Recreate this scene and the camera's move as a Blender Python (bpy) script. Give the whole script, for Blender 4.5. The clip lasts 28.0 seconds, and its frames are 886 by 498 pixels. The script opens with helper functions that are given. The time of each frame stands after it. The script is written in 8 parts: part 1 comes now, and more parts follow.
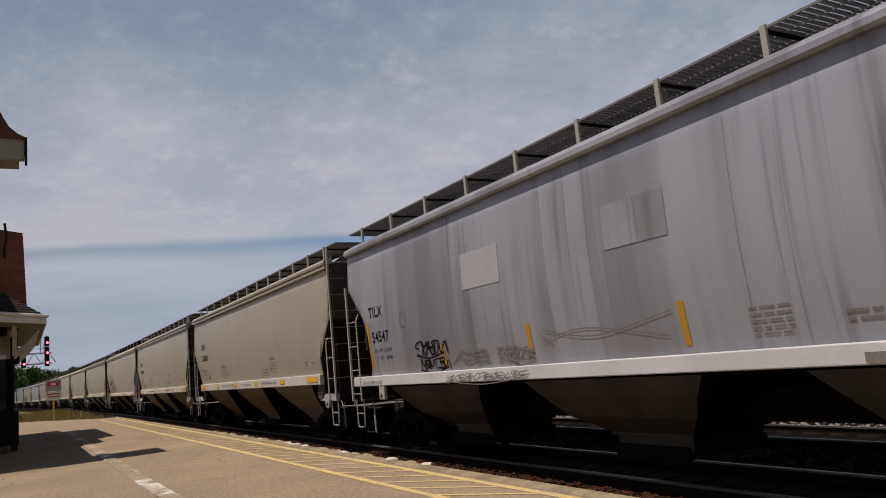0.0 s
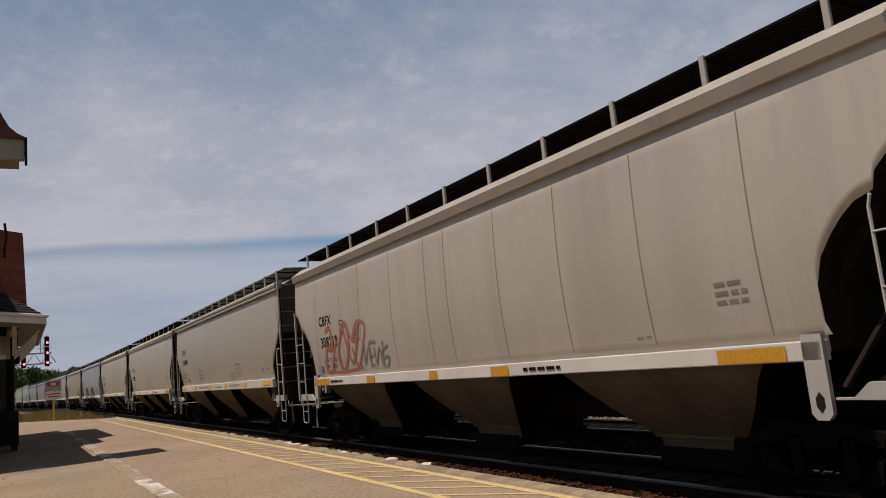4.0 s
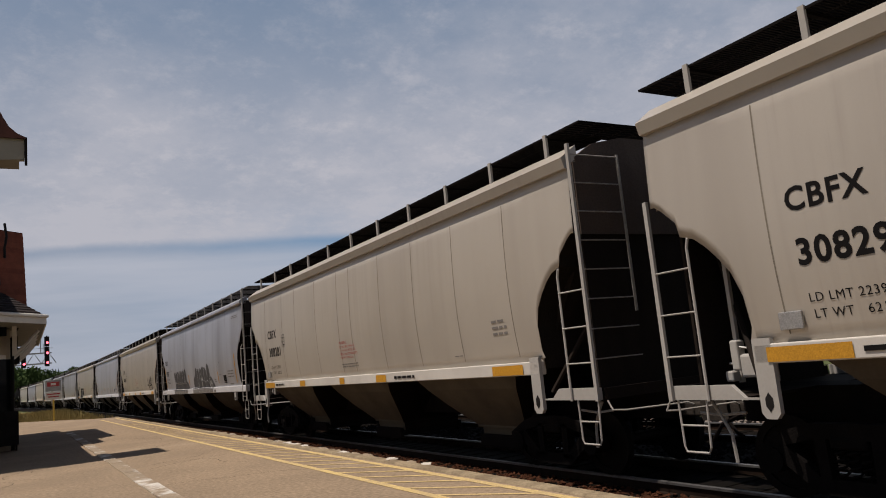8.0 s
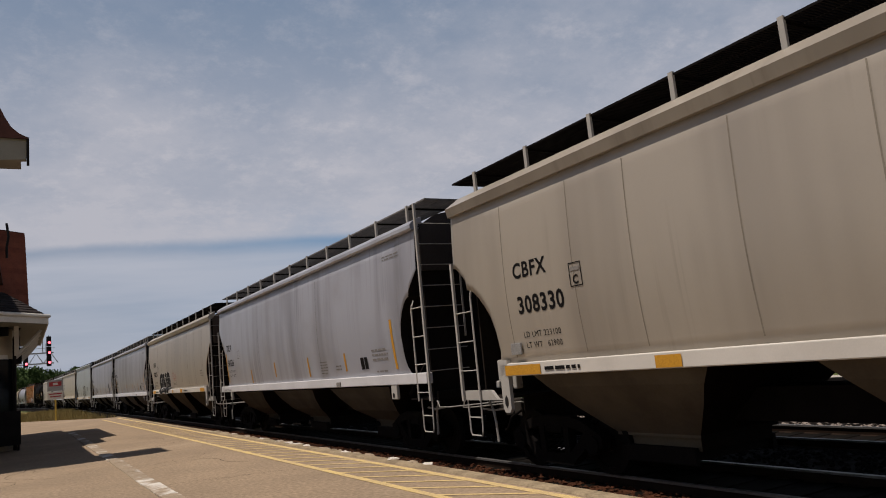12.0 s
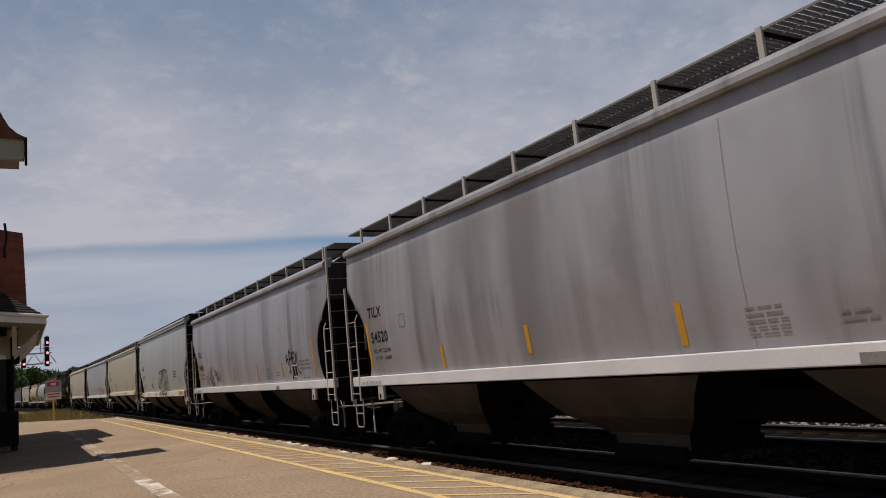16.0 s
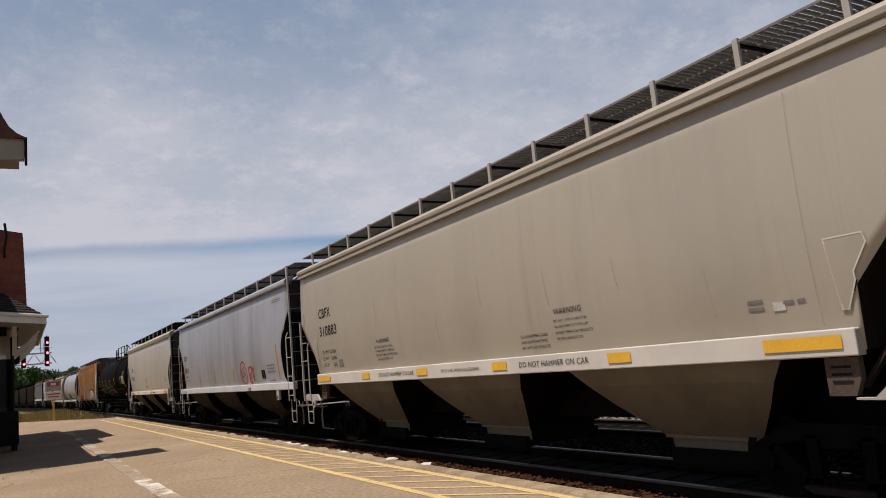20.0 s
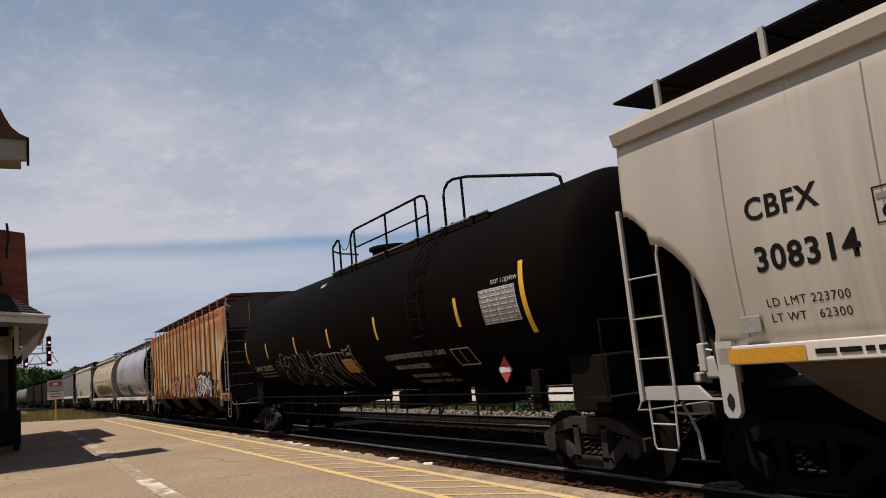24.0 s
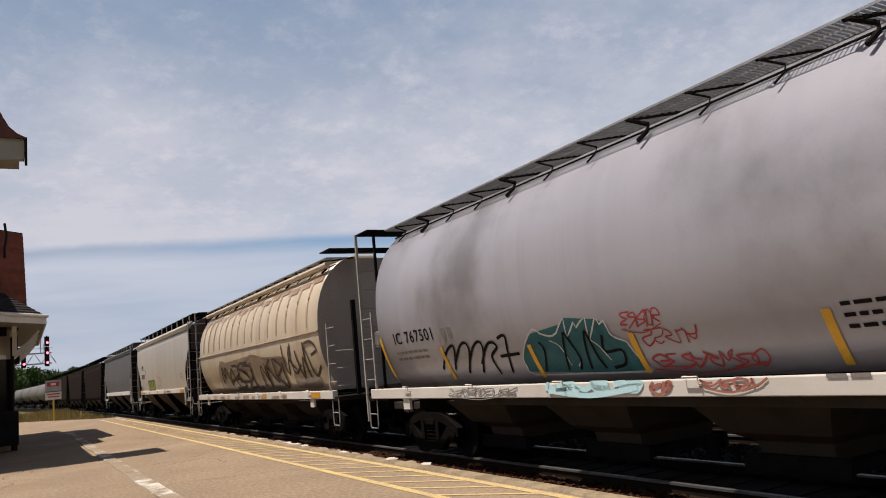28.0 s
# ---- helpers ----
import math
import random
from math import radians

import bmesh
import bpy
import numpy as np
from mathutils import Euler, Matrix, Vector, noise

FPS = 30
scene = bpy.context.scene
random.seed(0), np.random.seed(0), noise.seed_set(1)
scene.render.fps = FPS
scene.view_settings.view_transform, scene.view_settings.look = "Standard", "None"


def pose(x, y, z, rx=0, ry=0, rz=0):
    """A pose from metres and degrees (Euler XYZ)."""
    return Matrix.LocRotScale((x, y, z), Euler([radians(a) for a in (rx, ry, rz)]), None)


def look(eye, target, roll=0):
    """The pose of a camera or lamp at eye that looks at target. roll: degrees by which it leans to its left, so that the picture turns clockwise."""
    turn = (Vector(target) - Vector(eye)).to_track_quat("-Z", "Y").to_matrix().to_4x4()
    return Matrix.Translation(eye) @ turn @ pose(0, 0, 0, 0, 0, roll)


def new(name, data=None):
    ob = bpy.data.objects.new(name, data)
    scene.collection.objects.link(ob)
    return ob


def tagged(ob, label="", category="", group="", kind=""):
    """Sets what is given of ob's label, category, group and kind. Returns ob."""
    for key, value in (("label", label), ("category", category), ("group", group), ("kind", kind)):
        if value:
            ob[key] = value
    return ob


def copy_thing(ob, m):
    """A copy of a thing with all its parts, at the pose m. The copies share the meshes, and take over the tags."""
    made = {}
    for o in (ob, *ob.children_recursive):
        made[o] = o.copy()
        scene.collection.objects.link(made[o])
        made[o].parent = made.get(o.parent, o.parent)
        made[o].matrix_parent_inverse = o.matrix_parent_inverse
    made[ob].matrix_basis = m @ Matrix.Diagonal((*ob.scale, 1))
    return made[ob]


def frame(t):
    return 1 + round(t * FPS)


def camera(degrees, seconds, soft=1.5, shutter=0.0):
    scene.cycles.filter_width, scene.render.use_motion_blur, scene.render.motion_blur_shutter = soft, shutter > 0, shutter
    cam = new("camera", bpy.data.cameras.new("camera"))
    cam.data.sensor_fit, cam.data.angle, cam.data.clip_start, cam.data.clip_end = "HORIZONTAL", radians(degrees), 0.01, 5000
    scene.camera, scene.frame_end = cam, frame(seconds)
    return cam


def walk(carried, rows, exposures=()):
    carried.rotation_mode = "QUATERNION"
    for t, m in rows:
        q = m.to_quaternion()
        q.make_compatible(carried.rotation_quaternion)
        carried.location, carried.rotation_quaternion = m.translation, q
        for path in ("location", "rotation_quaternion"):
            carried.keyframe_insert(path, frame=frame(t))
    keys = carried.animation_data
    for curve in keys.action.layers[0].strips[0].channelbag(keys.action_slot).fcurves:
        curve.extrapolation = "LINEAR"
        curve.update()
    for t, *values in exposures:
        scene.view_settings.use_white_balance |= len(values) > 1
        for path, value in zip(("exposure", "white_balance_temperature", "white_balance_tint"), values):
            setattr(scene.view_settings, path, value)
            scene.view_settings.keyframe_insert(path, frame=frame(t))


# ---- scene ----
EYE = Vector((0.0, 0.0, 1.87))
YAW, PITCH, ROLL = 30.29, 8.517, 5.492


def aim(dx, dy):
    """The camera's pose when its view is nudged dx, dy tenths of a degree."""
    a, p = radians(YAW - dx * 0.1), radians(PITCH + dy * 0.1)
    ahead = Vector((math.sin(a) * math.cos(p), math.cos(a) * math.cos(p), math.sin(p)))
    return look(EYE, EYE + ahead * 10, -ROLL)


SWAY = [(0, 0, 0), (3.5, 0, 0), (5.5, 0, 0), (8, 0, 0), (8.5, -.6, 0), (9, -1.1, 0), (9.5, -.7, 0), (10, -1.3, 0), (10.5, -1.9, 0),
        (11, -1.2, 0), (11.5, -.7, 0), (12, -1.2, 0), (12.5, -1.2, 0), (13.5, -.6, 0), (14.5, 0, 0), (16, 0, 0), (16.5, -.6, 0), (17, -.6, 0),
        (17.5, 0, 0), (18, -1.2, 0), (18.5, -1.2, 0), (19, -.6, 0), (19.5, 0, 0), (20, 0, 0), (20.5, -.6, 0), (21, -1.0, 0), (21.5, -.7, 0),
        (23.5, -.7, 0), (24, -1.2, 0), (24.5, -1.0, 0), (25, -.6, 0), (25.5, 0, 0), (28, 0, 0)]
cam = camera(61.9, 28.0, soft=1.0, shutter=0.0)
LIGHTENING = [(0, 0.0), (12.5, 0.0), (17.0, 0.0), (18.1, 0.0), (18.8, 0.20), (21.0, 0.28), (24.0, 0.26), (25.0, 0.42), (26.5, 0.42), (28.0, 0.40)]
walk(cam, [(t, aim(-dx, dy)) for t, dx, dy in SWAY], [(t, e, 6500, 14) for t, e in LIGHTENING])

# ---- light ----
SUN = Vector((-0.378, 0.025, 1.0)).normalized()
scene.view_settings.exposure = 0.0
lamp = bpy.data.lights.new("sun", "SUN")
lamp.energy, lamp.angle, lamp.color = 5.0, radians(0.53), (1.0, 0.93, 0.83)
sun = new("sun", lamp)
sun.matrix_world = look(SUN * 60, (0, 0, 0))

world = bpy.data.worlds.new("sky")
scene.world = world
world.use_nodes = True


def build_sky():
    nt = world.node_tree
    nt.nodes.clear()
    N, L = nt.nodes.new, nt.links.new

    def math_node(op, a, b=None, clamp=False):
        n = N("ShaderNodeMath")
        n.operation, n.use_clamp = op, clamp
        for i, v in enumerate((a, b)):
            if v is None:
                continue
            if isinstance(v, (int, float)):
                n.inputs[i].default_value = v
            else:
                L(v, n.inputs[i])
        return n.outputs[0]

    def ramp(v, lo, hi):
        n = N("ShaderNodeMapRange")
        n.interpolation_type = "SMOOTHSTEP"
        n.inputs["From Min"].default_value, n.inputs["From Max"].default_value = lo, hi
        L(v, n.inputs["Value"])
        return n.outputs["Result"]

    def mix(f, a, b):
        n = N("ShaderNodeMix")
        n.data_type = "RGBA"
        if isinstance(f, float):
            n.inputs[0].default_value = f
        else:
            L(f, n.inputs[0])
        for s, v in ((n.inputs[6], a), (n.inputs[7], b)):
            if isinstance(v, tuple):
                s.default_value = (*v, 1)
            else:
                L(v, s)
        return n.outputs[2]

    sky = N("ShaderNodeTexSky")
    sky.sky_type, sky.sun_disc = "NISHITA", False
    sky.sun_elevation = math.asin(SUN.z)
    sky.sun_rotation = math.atan2(SUN.x, SUN.y)
    sky.dust_density, sky.ozone_density = 1.5, 1.2
    co = N("ShaderNodeTexCoord")
    sep = N("ShaderNodeSeparateXYZ")
    L(co.outputs["Generated"], sep.inputs[0])
    up = math_node("MAXIMUM", sep.outputs["Z"], 0.0)
    deep = math_node("ADD", up, 0.28)
    flat = N("ShaderNodeCombineXYZ")
    L(math_node("DIVIDE", sep.outputs["X"], deep), flat.inputs[0])
    L(math_node("DIVIDE", sep.outputs["Y"], deep), flat.inputs[1])

    def cloud(scale, detail, rough, seed):
        n = N("ShaderNodeTexNoise")
        n.noise_dimensions = "3D"
        n.inputs["Scale"].default_value, n.inputs["Detail"].default_value, n.inputs["Roughness"].default_value = scale, detail, rough
        off = N("ShaderNodeVectorMath")
        off.operation = "ADD"
        off.inputs[1].default_value = (seed, seed * 0.7, seed * 0.3)
        L(flat.outputs[0], off.inputs[0])
        L(off.outputs[0], n.inputs["Vector"])
        return n.outputs["Fac"]

    wide = ramp(cloud(2.2, 9, 0.66, 3.1), 0.36, 0.70)
    fine = ramp(cloud(11.0, 9, 0.72, 9.4), 0.46, 0.74)
    puff = ramp(cloud(6.5, 9, 0.64, 21.7), 0.56, 0.72)
    veil = math_node("ADD", math_node("MULTIPLY", wide, 0.38), math_node("MULTIPLY", fine, 0.24), True)
    veil = math_node("ADD", veil, math_node("MULTIPLY", puff, 0.25), True)
    # a low white bank, a thin blue gap that opens to the east, and haze with faint streaks below it
    east = ramp(math_node("DIVIDE", sep.outputs["X"], math_node("MAXIMUM", sep.outputs["Y"], 0.05)), -0.05, 0.42)
    wavy = math_node("ADD", up, math_node("MULTIPLY", math_node("SUBTRACT", cloud(1.3, 4, 0.5, 5.0), 0.5), 0.03))
    band = math_node("MULTIPLY", math_node("SUBTRACT", 1.0, ramp(up, 0.22, 0.52)), ramp(wavy, 0.167, 0.183))
    below = math_node("SUBTRACT", 1.0, ramp(wavy, 0.149, 0.175))
    amount = math_node("ADD", math_node("MULTIPLY", veil, ramp(up, 0.15, 0.21)), math_node("MULTIPLY", band, 0.66), True)
    stripe = N("ShaderNodeCombineXYZ")
    L(math_node("MULTIPLY", sep.outputs["X"], 3.0), stripe.inputs[0])
    L(math_node("MULTIPLY", up, 34.0), stripe.inputs[2])
    lay = N("ShaderNodeTexNoise")
    lay.inputs["Scale"].default_value, lay.inputs["Detail"].default_value = 1.0, 5
    L(stripe.outputs[0], lay.inputs["Vector"])
    haze = math_node("SUBTRACT", 0.80, math_node("MULTIPLY", ramp(lay.outputs["Fac"], 0.35, 0.7), 0.30))
    amount = math_node("ADD", amount, math_node("MULTIPLY", below, haze), True)
    amount = math_node("ADD", amount, math_node("MULTIPLY", math_node("SUBTRACT", 1.0, east), math_node("MULTIPLY", math_node("MULTIPLY", ramp(up, 0.10, 0.15), math_node("SUBTRACT", 1.0, ramp(up, 0.19, 0.24))), 0.22)), True)
    clear = ramp(up, 0.46, 0.75)
    amount = math_node("MULTIPLY", amount, math_node("SUBTRACT", 1.0, math_node("MULTIPLY", clear, 0.9)), True)
    deep_blue = mix(math_node("MULTIPLY", clear, 0.8), sky.outputs[0], (0.4, 0.75, 1.7))
    tint = mix(math_node("MULTIPLY", math_node("SUBTRACT", 1.0, clear), 0.8), deep_blue, (2.8, 3.9, 5.4))
    gap = math_node("MULTIPLY", math_node("SUBTRACT", 1.0, ramp(up, 0.19, 0.24)), math_node("MULTIPLY", east, 0.8))
    tint = mix(gap, tint, (2.3, 4.2, 6.5))
    cloud_white = mix(below, (6.75, 6.95, 7.6), (6.35, 6.85, 7.75))
    color = mix(amount, tint, cloud_white)
    bg = N("ShaderNodeBackground")
    bg.inputs["Strength"].default_value = 0.067
    L(color, bg.inputs["Color"])
    out = N("ShaderNodeOutputWorld")
    L(bg.outputs[0], out.inputs["Surface"])


build_sky()


# ---- materials ----
def material(name, base, other=None, rough=0.7, metal=0.0, scale=6.0, stretch=(1, 1, 1), fine=60.0, bump=0.15, amount=0.6,
             speck=0.25, third=None, third_at=(0.6, 0.75), per_object=0.0, glow=None, contrast=(0.35, 0.65), spec=0.1):
    """Two colours blended by broad noise, darkened by fine grain, with relief; a third colour in patches."""
    m = bpy.data.materials.new(name)
    m.use_nodes = True
    nt = m.node_tree
    N, L = nt.nodes.new, nt.links.new
    bsdf = nt.nodes["Principled BSDF"]
    other = other or tuple(c * 0.75 for c in base)
    co = N("ShaderNodeTexCoord")
    mp = N("ShaderNodeMapping")
    mp.inputs["Scale"].default_value = stretch
    L(co.outputs["Object"], mp.inputs[0])

    def noise_node(s, d, vec):
        n = N("ShaderNodeTexNoise")
        n.inputs["Scale"].default_value, n.inputs["Detail"].default_value, n.inputs["Roughness"].default_value = s, d, 0.6
        L(vec, n.inputs["Vector"])
        return n.outputs["Fac"]

    def rng(v, lo, hi, to=1.0):
        n = N("ShaderNodeMapRange")
        n.interpolation_type = "SMOOTHSTEP"
        for k, x in (("From Min", lo), ("From Max", hi), ("To Max", to)):
            n.inputs[k].default_value = x
        L(v, n.inputs["Value"])
        return n.outputs["Result"]

    def mix(f, a, b, mode="MIX"):
        n = N("ShaderNodeMix")
        n.data_type, n.blend_type = "RGBA", mode
        if isinstance(f, (int, float)):
            n.inputs[0].default_value = f
        else:
            L(f, n.inputs[0])
        for s, v in ((n.inputs[6], a), (n.inputs[7], b)):
            if isinstance(v, tuple):
                s.default_value = (*v, 1)
            else:
                L(v, s)
        return n.outputs[2]

    broad = noise_node(scale, 6, mp.outputs[0])
    grain = noise_node(fine, 4, co.outputs["Object"])
    col = mix(rng(broad, *contrast, amount), base, other)
    if third:
        patch = noise_node(scale * 0.55, 8, mp.outputs[0])
        col = mix(rng(patch, *third_at), col, third)
    if speck:
        g = N("ShaderNodeMapRange")
        g.inputs["From Min"].default_value, g.inputs["From Max"].default_value = 0.3, 0.7
        g.inputs["To Min"].default_value, g.inputs["To Max"].default_value = 1 - speck, 1 + speck * 0.6
        L(grain, g.inputs["Value"])
        col = mix(1.0, col, g.outputs["Result"], "MULTIPLY")
    if per_object:
        info = N("ShaderNodeObjectInfo")
        g = N("ShaderNodeMapRange")
        g.inputs["To Min"].default_value, g.inputs["To Max"].default_value = 1 - per_object, 1 + per_object
        L(info.outputs["Random"], g.inputs["Value"])
        col = mix(1.0, col, g.outputs["Result"], "MULTIPLY")
    L(col, bsdf.inputs["Base Color"])
    bsdf.inputs["Roughness"].default_value = rough
    bsdf.inputs["Metallic"].default_value = metal
    bsdf.inputs["Specular IOR Level"].default_value = spec
    if bump:
        b = N("ShaderNodeBump")
        b.inputs["Strength"].default_value, b.inputs["Distance"].default_value = bump, 0.02
        L(grain, b.inputs["Height"])
        L(b.outputs[0], bsdf.inputs["Normal"])
    if glow:
        bsdf.inputs["Emission Color"].default_value, bsdf.inputs["Emission Strength"].default_value = (*glow[:3], 1), glow[3]
    return m


def painted(name, base, streak, dirt, streaks=0.5, grime=0.5, rough=0.36, seed=0.0, lo=0.42, hi=0.7, gloss=0.8):
    """Weathered paint on a car's side: vertical streaks, broad grime, fine dust."""
    m = bpy.data.materials.new(name)
    m.use_nodes = True
    nt = m.node_tree
    N, L = nt.nodes.new, nt.links.new
    bsdf = nt.nodes["Principled BSDF"]
    co = N("ShaderNodeTexCoord")

    info = N("ShaderNodeObjectInfo")
    away = N("ShaderNodeMath")
    away.operation = "MULTIPLY"
    away.inputs[1].default_value = 60.0
    L(info.outputs["Random"], away.inputs[0])
    along_car = N("ShaderNodeCombineXYZ")
    L(away.outputs[0], along_car.inputs[1])
    moved = N("ShaderNodeVectorMath")
    L(co.outputs["Object"], moved.inputs[0])
    L(along_car.outputs[0], moved.inputs[1])

    def noise_node(s, d, stretch, shift):
        mp = N("ShaderNodeMapping")
        mp.inputs["Scale"].default_value = stretch
        mp.inputs["Location"].default_value = (0, shift, shift * 0.31)
        L(moved.outputs[0], mp.inputs[0])
        n = N("ShaderNodeTexNoise")
        n.inputs["Scale"].default_value, n.inputs["Detail"].default_value, n.inputs["Roughness"].default_value = s, d, 0.6
        L(mp.outputs[0], n.inputs["Vector"])
        return n.outputs["Fac"]

    def rng(v, a, b, to):
        n = N("ShaderNodeMapRange")
        n.interpolation_type = "SMOOTHSTEP"
        for k, x in (("From Min", a), ("From Max", b), ("To Max", to)):
            n.inputs[k].default_value = x
        L(v, n.inputs["Value"])
        return n.outputs["Result"]

    def mix(f, a, b):
        n = N("ShaderNodeMix")
        n.data_type = "RGBA"
        L(f, n.inputs[0])
        for s, v in ((n.inputs[6], a), (n.inputs[7], b)):
            if isinstance(v, tuple):
                s.default_value = (*v, 1)
            else:
                L(v, s)
        return n.outputs[2]

    def both(a, b):
        n = N("ShaderNodeMath")
        n.operation = "MULTIPLY"
        L(a, n.inputs[0])
        L(b, n.inputs[1])
        return n.outputs[0]

    # broad soft washes, clusters of narrow runs that fade up and down, then stains and dust
    col = mix(rng(noise_node(0.75, 3, (0.1, 1.0, 0.10), seed), lo, hi, streaks), base, streak)
    patch = rng(noise_node(0.5, 3, (0.2, 1.0, 0.5), seed + 3), 0.42, 0.66, 1.0)
    col = mix(both(rng(noise_node(3.4, 3, (0.1, 1.0, 0.035), seed + 7), 0.46, 0.74, min(1.0, streaks * 1.3)), patch), col, streak)
    col = mix(both(rng(noise_node(11.0, 2, (0.1, 1.0, 0.02), seed + 23), 0.56, 0.72, streaks * 0.8), patch), col, streak)
    col = mix(rng(noise_node(0.45, 6, (0.3, 1.0, 0.9), seed + 13), 0.45, 0.75, grime), col, dirt)
    col = mix(rng(noise_node(38, 3, (1, 1, 1), seed), 0.5, 0.8, 0.15), col, dirt)
    L(col, bsdf.inputs["Base Color"])
    bsdf.inputs["Roughness"].default_value = rough
    bsdf.inputs["Specular IOR Level"].default_value = gloss
    b = N("ShaderNodeBump")
    b.inputs["Strength"].default_value, b.inputs["Distance"].default_value = 0.25, 0.01
    L(noise_node(2.2, 4, (1, 1, 0.5), seed), b.inputs["Height"])
    L(b.outputs[0], bsdf.inputs["Normal"])
    return m


def rusted(name, seed):
    """Pale paint eaten by rust: long orange runs, dark red blooms, fine pitting."""
    m = bpy.data.materials.new(name)
    m.use_nodes = True
    nt = m.node_tree
    N, L = nt.nodes.new, nt.links.new
    bsdf = nt.nodes["Principled BSDF"]
    co = N("ShaderNodeTexCoord")

    def layer(s, d, stretch, shift, a, b, to):
        mp = N("ShaderNodeMapping")
        mp.inputs["Scale"].default_value, mp.inputs["Location"].default_value = stretch, (0, shift, shift * 0.37)
        L(co.outputs["Object"], mp.inputs[0])
        n = N("ShaderNodeTexNoise")
        n.inputs["Scale"].default_value, n.inputs["Detail"].default_value, n.inputs["Roughness"].default_value = s, d, 0.68
        L(mp.outputs[0], n.inputs["Vector"])
        r = N("ShaderNodeMapRange")
        r.interpolation_type = "SMOOTHSTEP"
        for k, x in (("From Min", a), ("From Max", b), ("To Max", to)):
            r.inputs[k].default_value = x
        L(n.outputs["Fac"], r.inputs["Value"])
        return r.outputs["Result"]

    def mix(f, a, b):
        n = N("ShaderNodeMix")
        n.data_type = "RGBA"
        L(f, n.inputs[0])
        for s, v in ((n.inputs[6], a), (n.inputs[7], b)):
            if isinstance(v, tuple):
                s.default_value = (*v, 1)
            else:
                L(v, s)
        return n.outputs[2]

    pale, ochre, red, umber, bare = (0.435, 0.335, 0.20), (0.38, 0.185, 0.060), (0.28, 0.082, 0.028), (0.13, 0.042, 0.018), (0.36, 0.34, 0.30)
    col = mix(layer(1.1, 7, (0.3, 1.0, 0.40), seed, 0.40, 0.56, 0.95), pale, ochre)
    col = mix(layer(1.7, 8, (0.3, 1.0, 0.25), seed + 31, 0.47, 0.60, 0.85), col, red)
    # rust has run down from the eave: redder and denser in the upper third, ragged below
    sep = N("ShaderNodeSeparateXYZ")
    L(co.outputs["Object"], sep.inputs[0])
    ragged = N("ShaderNodeMath")
    ragged.operation = "ADD"
    L(sep.outputs["Z"], ragged.inputs[0])
    L(layer(1.6, 6, (0.3, 1.2, 0.12), seed + 41, 0.25, 0.75, 1.5), ragged.inputs[1])
    high = N("ShaderNodeMapRange")
    high.interpolation_type = "SMOOTHSTEP"
    for k, x in (("From Min", 3.9), ("From Max", 5.3), ("To Max", 0.8)):
        high.inputs[k].default_value = x
    L(ragged.outputs[0], high.inputs["Value"])
    col = mix(high.outputs["Result"], col, red)
    col = mix(layer(1.5, 7, (0.3, 1.2, 0.22), seed + 17, 0.55, 0.66, 0.85), col, bare)
    col = mix(layer(4.5, 8, (0.3, 1.2, 0.16), seed + 9, 0.51, 0.66, 0.75), col, umber)
    col = mix(layer(9.0, 5, (0.3, 1.2, 0.06), seed + 5, 0.55, 0.75, 0.45), col, pale)
    col = mix(layer(45.0, 4, (1, 1, 1), seed, 0.55, 0.80, 0.35), col, umber)
    L(col, bsdf.inputs["Base Color"])
    bsdf.inputs["Roughness"].default_value, bsdf.inputs["Specular IOR Level"].default_value = 0.9, 0.08
    b = N("ShaderNodeBump")
    b.inputs["Strength"].default_value, b.inputs["Distance"].default_value = 0.3, 0.01
    L(layer(30.0, 4, (1, 1, 1), seed, 0.3, 0.7, 1.0), b.inputs["Height"])
    L(b.outputs[0], bsdf.inputs["Normal"])
    return m


